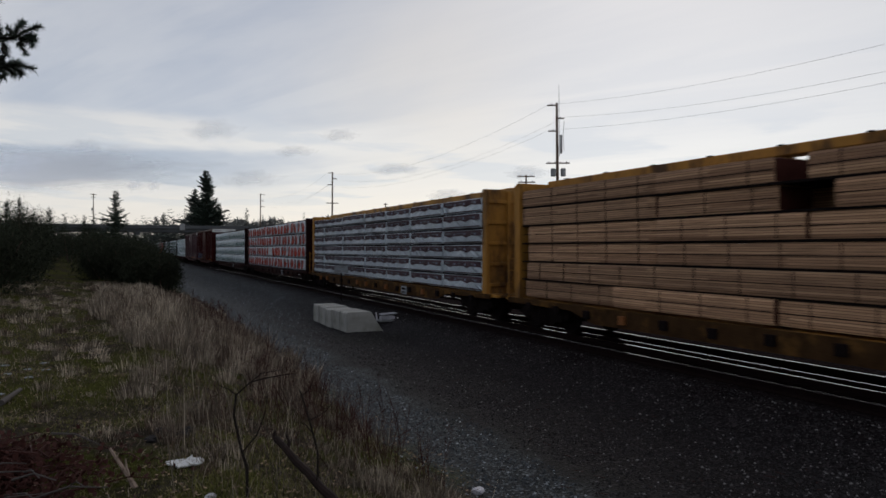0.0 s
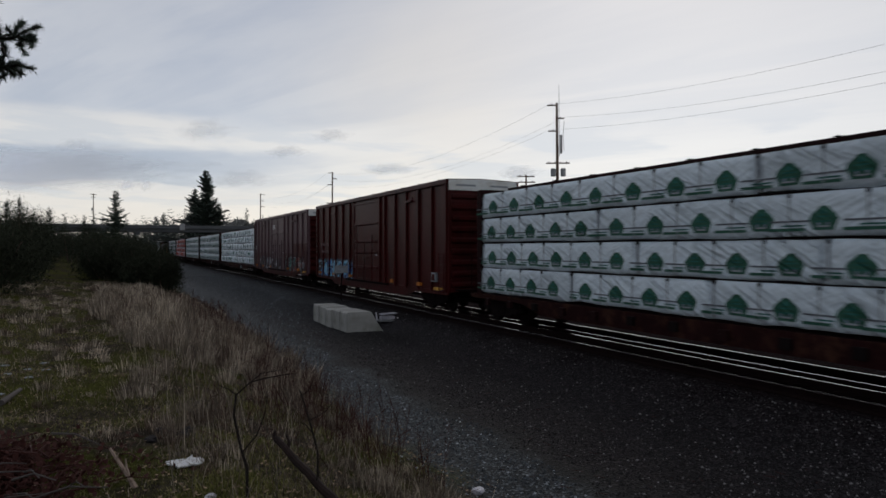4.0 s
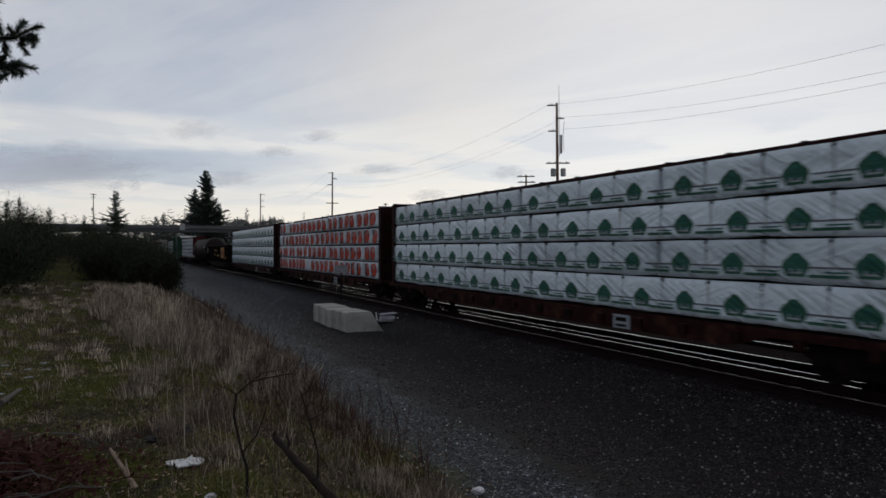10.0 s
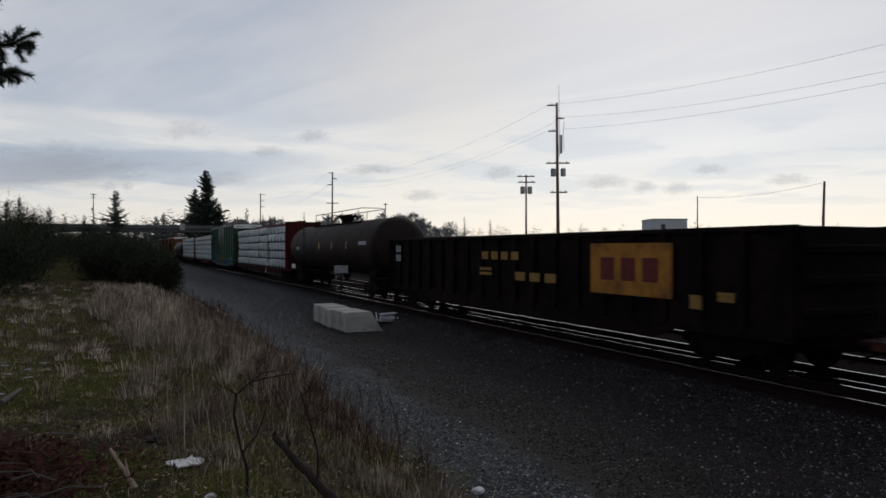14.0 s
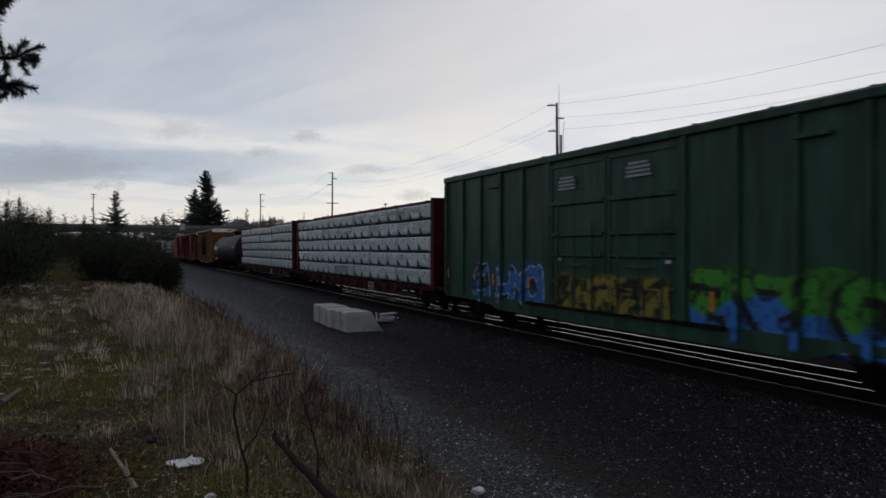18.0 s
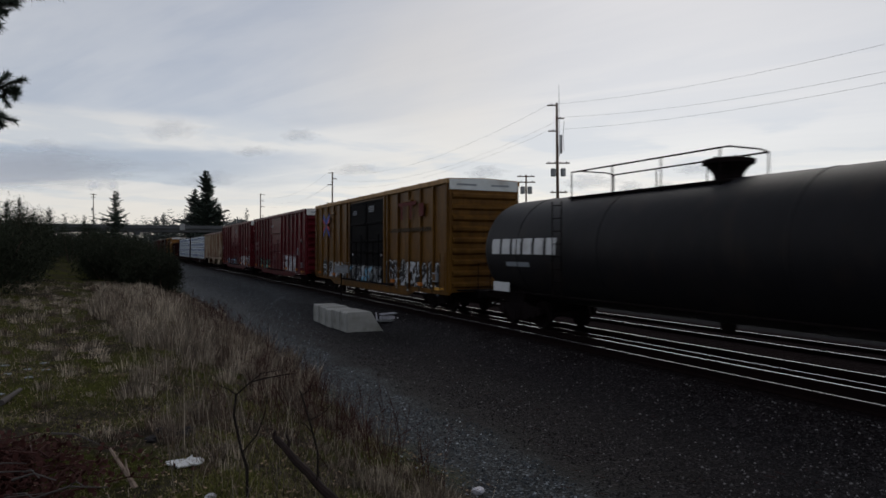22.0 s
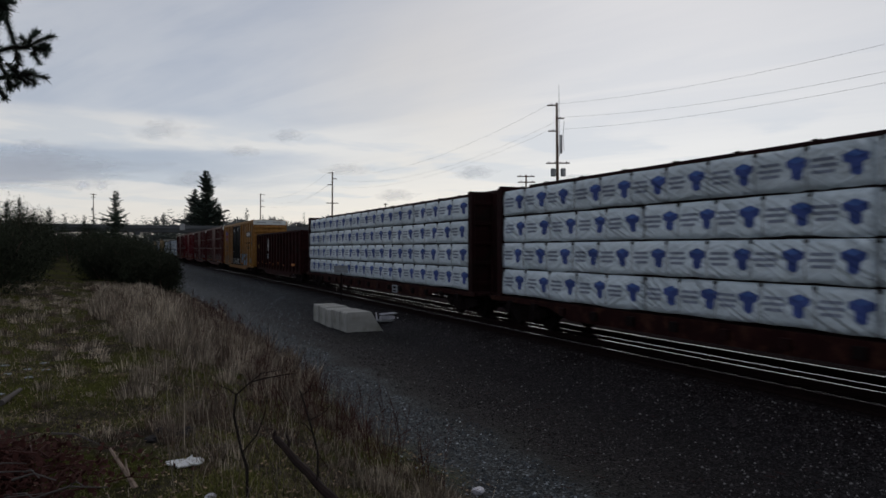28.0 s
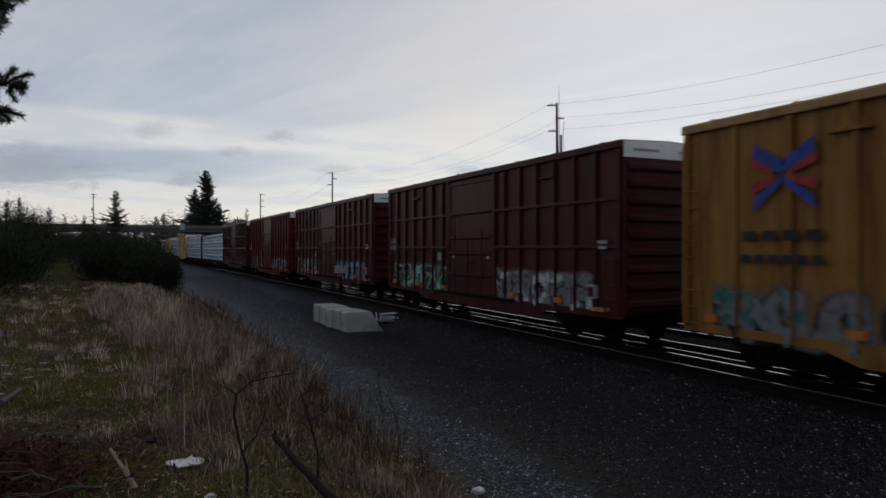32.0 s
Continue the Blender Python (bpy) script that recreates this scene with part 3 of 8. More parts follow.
# ---- mesh helpers ----
class Shape:
    """Collects simple solids into one mesh."""

    def __init__(self):
        self.v, self.f = [], []

    def add(self, verts, faces):
        k = len(self.v)
        self.v += [tuple(p) for p in verts]
        self.f += [tuple(i + k for i in q) for q in faces]
        return self

    def box(self, x0, x1, y0, y1, z0, z1, b=0.0):
        """A box with chamfered edges."""
        if b <= 0:
            p = [(x, y, z) for x in (x0, x1) for y in (y0, y1) for z in (z0, z1)]
            return self.add(p, [(0, 1, 3, 2), (4, 6, 7, 5), (0, 4, 5, 1), (2, 3, 7, 6), (0, 2, 6, 4), (1, 5, 7, 3)])
        b = min(b, 0.45 * min(abs(x1 - x0), abs(y1 - y0), abs(z1 - z0)))
        lim, p, at = ((x0, x1), (y0, y1), (z0, z1)), [], {}
        for s in ((i, j, k) for i in (0, 1) for j in (0, 1) for k in (0, 1)):
            for a in range(3):
                q = [lim[c][s[c]] + (0 if c == a else (b if s[c] == 0 else -b)) for c in range(3)]
                at[s, a] = len(p)
                p.append(q)
        f = []
        for a in range(3):
            u, w = [c for c in range(3) if c != a]
            for e in (0, 1):
                ring = []
                for i, j in ((0, 0), (1, 0), (1, 1), (0, 1)):
                    s = [0, 0, 0]
                    s[a], s[u], s[w] = e, i, j
                    ring.append(at[tuple(s), a])
                f.append(ring)
            for i in (0, 1):
                for j in (0, 1):
                    s, t = [0, 0, 0], [0, 0, 0]
                    s[u], s[w], t[u], t[w] = i, j, i, j
                    t[a] = 1
                    f.append([at[tuple(s), u], at[tuple(t), u], at[tuple(t), w], at[tuple(s), w]])
        for s in ((i, j, k) for i in (0, 1) for j in (0, 1) for k in (0, 1)):
            f.append([at[s, 0], at[s, 1], at[s, 2]])
        return self.add(p, f)

    def prism(self, ring, axis, a0, a1):
        """A ring of 2D points pushed along an axis ('x', 'y' or 'z'). For x the ring is (y, z), for y (x, z), for z (x, y)."""
        put = {"x": lambda p, a: (a, p[0], p[1]), "y": lambda p, a: (p[0], a, p[1]), "z": lambda p, a: (p[0], p[1], a)}[axis]
        n = len(ring)
        v = [put(p, a0) for p in ring] + [put(p, a1) for p in ring]
        f = [tuple(range(n)), tuple(range(n, 2 * n))] + [(i, (i + 1) % n, n + (i + 1) % n, n + i) for i in range(n)]
        return self.add(v, f)

    def tube(self, a, b, r, r2=None, n=8, caps=True):
        """A straight tapered rod from a to b."""
        a, b = Vector(a), Vector(b)
        d = (b - a).normalized()
        u = d.orthogonal().normalized()
        w = d.cross(u)
        r2 = r if r2 is None else r2
        v = [a + (u * math.cos(t) + w * math.sin(t)) * r for t in (2 * math.pi * i / n for i in range(n))]
        v += [b + (u * math.cos(t) + w * math.sin(t)) * r2 for t in (2 * math.pi * i / n for i in range(n))]
        f = [(i, (i + 1) % n, n + (i + 1) % n, n + i) for i in range(n)]
        if caps:
            f += [tuple(range(n)), tuple(range(n, 2 * n))]
        return self.add(v, f)

    def path(self, pts, r, n=6, taper=1.0):
        """One bent, tapered rod through all the points."""
        pts = [Vector(p) for p in pts]
        k = len(pts) - 1
        u = (pts[-1] - pts[0]).orthogonal().normalized()
        v = []
        for i, p in enumerate(pts):
            d = (pts[min(i + 1, k)] - pts[max(i - 1, 0)]).normalized()
            u = (u - d * u.dot(d)).normalized()
            w = d.cross(u)
            q = r * (1 + (taper - 1) * i / k)
            v += [p + (u * math.cos(t) + w * math.sin(t)) * q for t in (2 * math.pi * a / n for a in range(n))]
        f = [(i * n + a, i * n + (a + 1) % n, (i + 1) * n + (a + 1) % n, (i + 1) * n + a) for i in range(k) for a in range(n)]
        return self.add(v, f + [tuple(range(n)), tuple(range(k * n, k * n + n))])

    def lathe(self, prof, axis="y", n=28, at=(0, 0, 0)):
        """A profile of (along, radius) turned round an axis."""
        put = {"x": lambda a, c, s: (a, c, s), "y": lambda a, c, s: (c, a, s), "z": lambda a, c, s: (c, s, a)}[axis]
        v = [Vector(at) + Vector(put(a, r * math.cos(2 * math.pi * i / n), r * math.sin(2 * math.pi * i / n))) for a, r in prof for i in range(n)]
        f = [(j * n + i, j * n + (i + 1) % n, (j + 1) * n + (i + 1) % n, (j + 1) * n + i) for j in range(len(prof) - 1) for i in range(n)]
        f += [tuple(range(n)), tuple(range((len(prof) - 1) * n, len(prof) * n))]
        return self.add(v, f)

    def mesh(self, name, material, smooth=False, fix=True):
        me = bpy.data.meshes.new(name)
        me.from_pydata(self.v, [], self.f)
        if fix:
            bm = bmesh.new()
            bm.from_mesh(me)
            bmesh.ops.recalc_face_normals(bm, faces=bm.faces)
            bm.to_mesh(me)
            bm.free()
        me.materials.append(M[material])
        if smooth:
            me.polygons.foreach_set("use_smooth", [True] * len(me.polygons))
        return me


def part(name, shape, material, parent, label="", m=None, smooth=False, fix=True):
    """Links one mesh, or one shared mesh, as a part under a thing or under a part."""
    me = shape if isinstance(shape, bpy.types.Mesh) else shape.mesh(name, material, smooth, fix)
    ob = new(name, me)
    ob.parent = parent
    if m is not None:
        ob.matrix_basis = m
    if label:
        tagged(ob, label)
    return ob


def thing(name, label, category, m=None, group="", shape=None, material=None, kind="", smooth=False, fix=True):
    ob = new(name, shape.mesh(name, material, smooth, fix) if shape else None)
    if m is not None:
        ob.matrix_basis = m
    return tagged(ob, label, category, group, kind)


# ---- ground and line ----
def ground_z(x, y):
    """Bank on the camera's side, gravel road, ballast bed, level land beyond."""
    def ease(a, b, t):
        t = min(1, max(0, (t - a) / (b - a)))
        return t * t * (3 - 2 * t)
    z = 0.45 - 1.05 * ease(0.6, 4.3, x) + 0.35 * ease(0.0, -6.0, x)
    z += 0.38 * ease(8.9, 10.7, x)
    z -= 0.35 * ease(19.0, 20.2, x)
    rough = 0.16 if x < 4 else 0.035
    if 10.3 < x < 19:
        rough = 0.015
    z += rough * noise.noise((x * 0.45, y * 0.35, 3.1)) + rough * 0.4 * noise.noise((x * 1.7, y * 1.5, 7.7))
    return z


def build_ground():
    xs = [-2500, -900, -400, -200, -120, -80, -55, -40, -30, -24] + [-20 + 1.0 * i for i in range(15)] + [-5 + 0.25 * i for i in range(120)]
    xs += [25 + 2 * i for i in range(12)] + [50, 60, 80, 110, 160, 240, 400, 900, 2500]
    ys = [-2500, -900, -300, -120, -60, -35, -20, -12, -7] + [-4 + 0.25 * i for i in range(140)] + [31 + 0.8 * i for i in range(70)]
    ys += [88, 93, 100, 110, 125, 145, 170, 200, 250, 320, 450, 700, 1200, 2600]
    v = [(x, y, ground_z(x, y) if -60 < x < 60 and y < 250 else (0.55 if x < 0 else -0.55)) for y in ys for x in xs]
    n = len(xs)
    f = [(j * n + i, j * n + i + 1, (j + 1) * n + i + 1, (j + 1) * n + i) for j in range(len(ys) - 1) for i in range(n - 1)]
    s = Shape().add(v, f)
    thing("ground", "dark gravel service road between a grassy bank and the ballast", "ground", shape=s, material="ground", kind="structure", smooth=True, fix=False)


def rail_ring(x):
    """Section of a flat-bottomed rail with its head at z = 0."""
    half = [(0.07, -0.18), (0.07, -0.165), (0.012, -0.14), (0.012, -0.045), (0.036, -0.038), (0.036, -0.006)]
    return [(x + a, b) for a, b in half] + [(x - a, b) for a, b in reversed(half)]


def build_track(name, label, x, z, ties=True):
    tr = thing(name, label, "railway track", pose(x, 0, z), kind="structure")
    tie = Shape().box(-1.3, 1.3, -0.115, 0.115, -0.36, -0.18, 0.015).mesh("tie", "tie")
    for sx in (-0.753, 0.753):
        web = part("rail", Shape().prism(rail_ring(sx), "y", -600, 900), "rail_rust", tr, "rusty steel rail")
        wide = 0.024 if ties else 0.018
        part("rail_head", Shape().box(sx - wide, sx + wide, -600, 900, -0.008, 0.002, 0.003), "rail" if ties or sx > 0 else "rail_dull", web, "polished running surface")
    if ties is False:
        return
    for i in range(150):
        y = -12 + 0.53 * i
        part("tie", tie, None, tr, m=pose(0.02 * math.sin(i * 3.7), y, 0, 0, 0, 0.8 * math.sin(i * 5.1)))
    far = Shape()
    for i in range(700):
        y = -12 + 0.53 * (150 + i)
        if i < 500:
            far.box(-1.3, 1.3, y - 0.115, y + 0.115, -0.36, -0.18)
        else:
            far.box(-1.3, 1.3, -12 - 0.53 * (i - 499) - 0.115, -12 - 0.53 * (i - 499) + 0.115, -0.36, -0.18)
    tagged(part("far_ties", far, "tie", tr, fix=False), kind="stuff")


build_ground()
build_track("track_1", "near railway track with rusty rails on dark ballast", TRACK_X, 0.0)
build_track("track_3", "turnout rails let into the near track bed", 11.84, -0.03, False)
build_track("track_2", "second railway track with polished rails on dark ballast", TRACK_X + 4.15, -0.1)


# ---- rolling stock ----
def share_truck():
    """Meshes of one freight truck, about its own centre on the rail head."""
    frame_side = [(-1.25, 0.50), (-1.18, 0.66), (-0.75, 0.70), (-0.45, 0.80), (0.45, 0.80), (0.75, 0.70), (1.18, 0.66), (1.25, 0.50), (1.05, 0.40), (0.8, 0.44),
                  (0.45, 0.22), (-0.45, 0.22), (-0.8, 0.44), (-1.05, 0.40)]
    side = Shape().prism(frame_side, "x", -0.07, 0.07)
    for y in (-0.9, 0.9):
        side.lathe([(-0.11, 0.13), (0.11, 0.13)], "x", 10, (0, y, 0.46))
    for y in (-0.16, 0, 0.16):
        side.lathe([(0.26, 0.07), (0.6, 0.07)], "z", 8, (-0.05, y, 0))
    ws = Shape().lathe([(-1.05, 0.08), (1.05, 0.08)], "x", 10)
    for sx in (-1, 1):
        ws.lathe([(sx * 0.69, 0.455), (sx * 0.715, 0.45), (sx * 0.72, 0.425), (sx * 0.80, 0.42), (sx * 0.80, 0.35), (sx * 0.75, 0.33), (sx * 0.75, 0.12), (sx * 0.69, 0.12)], "x", 24)
    bol = Shape().box(-1.15, 1.15, -0.2, 0.2, 0.45, 0.72, 0.04)
    return {"side": side.mesh("sideframe", "steel_dark"), "wheelset": ws.mesh("wheelset", "steel_dark"), "bolster": bol.mesh("truck", "steel_dark")}


TRUCK = share_truck()
COUPLER = Shape().box(-0.1, 0.1, -0.55, 0.3, 0.68, 0.9, 0.03).box(-0.17, 0.15, -0.72, -0.5, 0.62, 0.96, 0.05).tube((0.25, -0.2, 0.62), (0.3, -0.75, 0.35), 0.03).mesh("coupler", "steel_dark")


def running_gear(car, half, inset=1.85):
    """Two trucks and two couplers; half is half the length over the end sills."""
    for sy in (-1, 1):
        tk = part("truck", TRUCK["bolster"], None, car, "grimy black two-axle truck", pose(0, sy * (half - inset), 0))
        for sx in (-1, 1):
            part("sideframe", TRUCK["side"], None, tk, m=pose(sx * 1.03, 0, 0, 0, 0, 0 if sx < 0 else 180))
        for wy in (-0.9, 0.9):
            part("wheelset", TRUCK["wheelset"], None, tk, m=pose(0, wy, 0.425))
        part("coupler", COUPLER, None, car, m=pose(0, sy * half, 0, 0, 0, 0 if sy < 0 else 180))


def ladder(car, x, y, z0, z1, material, along="y", width=0.42):
    s = Shape()
    n = int((z1 - z0) / 0.36)
    for e in (-width / 2, width / 2):
        p = (x, y + e) if along == "y" else (x + e, y)
        s.tube((*p, z0), (*p, z1), 0.018, n=5)
    for i in range(n + 1):
        z = z0 + (z1 - z0) * (i + 0.3) / (n + 0.6)
        a, b = ((x, y - width / 2, z), (x, y + width / 2, z)) if along == "y" else ((x - width / 2, y, z), (x + width / 2, y, z))
        s.tube(a, b, 0.014, n=5)
    part("ladder", s, material, car)


def creased(y, z, seed, amp):
    """How far the wrap stands proud at a spot of the load."""
    a = noise.noise((y * 0.9 + z * 0.8, z * 2.2, seed)) + 0.6 * noise.noise((y * 2.3 - z * 2.0, z * 3.0, seed + 9))
    if amp > 0.02:
        a += 0.9 * (0.5 - abs(noise.noise((y * 1.5 + z * 1.7, z * 1.4 - y * 0.4, seed + 21)))) + 0.5 * (0.5 - abs(noise.noise((y * 2.6 - z * 2.9, z * 1.5, seed + 33))))
    return amp * a


def mark_plate(s, ring, x, seed, amp, lift):
    """A printed figure on the wrap: a thin skin that follows the folds."""
    pts = []
    for (ya, za), (yb, zb) in zip(ring, ring[1:] + ring[:1]):
        k = max(1, int(max(abs(yb - ya), abs(zb - za)) / 0.16))
        pts += [(ya + (yb - ya) * i / k, za + (zb - za) * i / k) for i in range(k)]
    n = len(pts)
    cy, cz = sum(p[0] for p in pts) / n, sum(p[1] for p in pts) / n
    v, f = [], []
    for q in (1.0, 0.55):
        for y, z in pts:
            a, b = cy + (y - cy) * q, cz + (z - cz) * q
            v.append((x - creased(a, b, seed, amp) - lift, a, b))
    v.append((x - creased(cy, cz, seed, amp) - lift, cy, cz))
    v += [(x + 0.03, y, z) for y, z in pts]
    for i in range(n):
        j = (i + 1) % n
        f += [(i, j, n + j, n + i), (n + i, n + j, 2 * n), (j, i, 2 * n + 1 + i, 2 * n + 1 + j)]
    s.add(v, f)


def rect(y, z, w, h):
    return [(y - w / 2, z - h / 2), (y + w / 2, z - h / 2), (y + w / 2, z + h / 2), (y - w / 2, z + h / 2)]


def disc(y, z, r, n=16, sq=1.0):
    return [(y + r * sq * math.cos(2 * math.pi * i / n), z + r * math.sin(2 * math.pi * i / n)) for i in range(n)]


def bundle_prints(kind, y0, y1, z0, z1, x, seed, amp, rng):
    """Prints of one wrapped bundle, as a dictionary of material -> Shape."""
    out = {}

    def put(material, ring, lift=0.012):
        mark_plate(out.setdefault(material, Shape()), ring, x, seed, amp, lift)

    h, step = z1 - z0, {"house": 1.32, "disc": 1.08, "tri": 1.22, "tee": 1.16, "tree": 1.3, "stripe": 2.4}[kind]
    n = max(1, round((y1 - y0) / step))
    st = (y1 - y0) / n
    for i in range(n):
        y = y0 + st * (i + 0.5) + rng.uniform(-0.07, 0.07) * (2 if kind in ("disc", "tree") else 1)
        if kind == "house":
            zc = z0 + 0.38 * h
            w, k = 0.24, 0.5 * h
            put("print_green", [(y - 0.8 * w, zc - 0.48 * k), (y + 0.8 * w, zc - 0.48 * k), (y + w, zc - 0.2 * k), (y + 1.18 * w, zc + 0.05 * k), (y + 0.95 * w, zc + 0.26 * k), (y + w * 0.5, zc + 0.46 * k), (y + 0.06, zc + 0.6 * k),
                                (y - 0.06, zc + 0.6 * k), (y - w * 0.5, zc + 0.46 * k), (y - 0.95 * w, zc + 0.26 * k), (y - 1.18 * w, zc + 0.05 * k), (y - w, zc - 0.2 * k)])
            put("print_teal", rect(y, zc + 0.05, 0.26, 0.028), 0.02)
            put("print_teal", rect(y, zc - 0.04, 0.32, 0.024), 0.02)
            put("print_grey", rect(y, zc - 0.125, 0.26, 0.03), 0.02)
            put("print_teal", [(y - 0.1, zc + 0.1), (y + 0.1, zc + 0.1), (y, zc + 0.19)], 0.02)
            for e in (-0.09, 0.09):
                put("print_slate", rect(y + e, zc - 0.08, 0.05, 0.05), 0.022)
            put("print_mid", rect(y + st / 2, z0 + 0.35 * h, st - 0.56, 0.035))
            put("print_green", rect(y + st / 2 + 0.05, z0 + 0.16 * h, st - 0.62, 0.06))
            put("print_teal", rect(y + st / 2 - 0.1, z0 + 0.25 * h, (st - 0.62) * 0.6, 0.03))
            put("print_grey", rect(y + st / 2, z0 + 0.5 * h, 0.035, 0.9 * h))
            put("print_black", rect(y + st / 2, z0 + 0.95 * h, 0.05, 0.09 * h), 0.022)
        elif kind == "disc":
            if rng.random() < 0.97:
                put("print_black", [(y - 0.02, z0 + 0.10 * h), (y + 0.40, z0 + 0.10 * h), (y + 0.42, z0 + 0.5 * h), (y + 0.40, z0 + 0.88 * h), (y - 0.02, z0 + 0.88 * h)], 0.018)
                put("print_red", disc(y + 0.02, z0 + (0.5 + 0.05 * rng.uniform(-1, 1)) * h, 0.41 * h, 20, rng.choice((1.0, 1.0, 0.95, 0.85, 0.6))), 0.03)
                for q in (0.81, 0.755, 0.70, 0.645, 0.59):
                    put("print_grey", rect(y - 0.02, z0 + q * h, 0.4 - 0.5 * abs(q - 0.64), 0.017), 0.034)
                put("print_grey", rect(y + st / 2, z0 + 0.5 * h, 0.03, 0.94 * h), 0.014)
        elif kind == "tri":
            e = y + st * 0.42
            put("print_dusk", [(e, z0 + 0.08 * h), (e - 0.40, z0 + 0.08 * h), (e - 0.2, z0 + 0.26 * h), (e - 0.05, z0 + 0.5 * h), (e, z0 + 0.52 * h)], 0.016)
            put("print_dusk", rect(y, z0 + 0.065 * h, st * 0.98, 0.06 * h))
            put("print_mid", disc(y - 0.12, z0 + 0.83 * h, 0.05 * h, 10, 3.2))
            put("print_mid", rect(y + 0.02, z0 + 0.6 * h, 0.62, 0.016))
            put("print_grey", rect(y + st * 0.47, z0 + 0.5 * h, 0.035, 0.92 * h))
        elif kind == "tee":
            e = y - 0.3 * st
            put("print_blue", [(e + a * 1.15, z0 + b * h) for a, b in ((0, 0.80), (0.2, 0.70), (0.19, 0.56), (0.1, 0.50), (0.09, 0.30), (-0.01, 0.22), (-0.09, 0.28), (-0.1, 0.50), (-0.19, 0.56), (-0.2, 0.70))])
            put("print_sky", [(e, z0 + 0.775 * h), (e + 0.17, z0 + 0.70 * h), (e, z0 + 0.63 * h), (e - 0.17, z0 + 0.70 * h)], 0.02)
            put("print_grey", rect(y + st * 0.48, z0 + 0.5 * h, 0.03, 0.9 * h))
            put("print_black", rect(y + st * 0.48, z0 + 0.95 * h, 0.06, 0.09 * h), 0.022)
            for q, w in ((0.66, 0.44), (0.52, 0.52), (0.38, 0.4)):
                put("print_slate", rect(y + 0.2 * st, z0 + q * h, w, 0.075 * h))
        elif kind == "tree":
            zc = z0 + (0.55 + 0.06 * rng.uniform(-1, 1)) * h
            q = rng.uniform(0.6, 0.95)
            put("print_teal", [(y + a * q, zc + b) for a, b in ((-0.13, -0.19), (0.12, -0.19), (0.17, -0.12), (0.18, -0.02), (0.15, 0.08), (0.09, 0.15), (0.01, 0.21), (-0.08, 0.15), (-0.15, 0.08), (-0.19, -0.03), (-0.17, -0.13))], 0.018)
            put("print_mid", rect(y, z0 + 0.15 * h, 0.5, 0.022))
            if rng.random() < 0.3:
                put("print_teal", rect(y + st * 0.42, zc, 0.07, 0.3), 0.018)
        elif kind == "stripe":
            for q in range(3):
                put("print_mid", rect(y + st * (q / 3 - 0.3), z0 + 0.76 * h, 0.45 * rng.random() + 0.1, 0.05), 0.03)
    if kind == "stripe":
        k = max(6, int((y1 - y0) / 0.1))
        ys = [y0 + 0.03 + (y1 - y0 - 0.06) * i / k for i in range(k + 1)]
        for i in range(k):
            a, b = ys[i], ys[i + 1]
            lo = [z0 + (0.46 + 0.12 * abs(math.sin(y * 2.6 + seed)) + 0.03 * math.sin(y * 9)) * h for y in (a, b)]
            put("print_purple", [(a, lo[0]), (b, lo[1]), (b, z0 + 0.95 * h), (a, z0 + 0.95 * h)])
        put("print_purple", rect((y0 + y1) / 2, z0 + 0.11 * h, y1 - y0 - 0.06, 0.035))
        for q in range(int((y1 - y0) / 0.8)):
            put("print_slate", rect(y0 + 0.4 + 0.8 * q, z0 + 0.7 * h, 0.1, 0.16 * h), 0.03)
    return out


def bundle(y0, y1, z0, z1, x_out, x_in, seed, amp):
    """One wrapped lumber bundle with a creased outer face and soft edges."""
    ny, nz = max(4, int((y1 - y0) / (0.13 if amp > 0.02 else 0.22))), 7
    s, v, f = Shape(), [], []
    for j in range(nz + 1):
        for i in range(ny + 1):
            a, b = i / ny, j / nz
            y, z = y0 + (y1 - y0) * a, z0 + (z1 - z0) * b
            soft = 0.03 * (max(0, 1 - min(a, 1 - a) * ny) + max(0, 1 - min(b, 1 - b) * nz))
            sag = 0.012 * noise.noise((y * 1.3, z, seed + 4))
            hem = 0.0
            if amp > 0.01 and j == 0:
                # the loose lower edge lifts and drops along the pack
                hem = 0.045 * noise.noise((y * 0.8, seed, 2.0)) + 0.02 * noise.noise((y * 3.1, seed, 6.0))
            v.append((x_out - creased(y, z, seed, amp) + soft, y, z + (sag if j == nz else hem)))
    w = ny + 1
    f += [(j * w + i, j * w + i + 1, (j + 1) * w + i + 1, (j + 1) * w + i) for j in range(nz) for i in range(ny)]
    k = len(v)
    edge = [i for i in range(w)] + [j * w + ny for j in range(1, nz + 1)] + [nz * w + i for i in range(ny - 1, -1, -1)] + [j * w for j in range(nz - 1, 0, -1)]
    v += [(x_in, v[i][1], v[i][2]) for i in edge]
    m = len(edge)
    f += [(edge[i], edge[(i + 1) % m], k + (i + 1) % m, k + i) for i in range(m)] + [tuple(range(k, k + m))]
    return s.add(v, f)


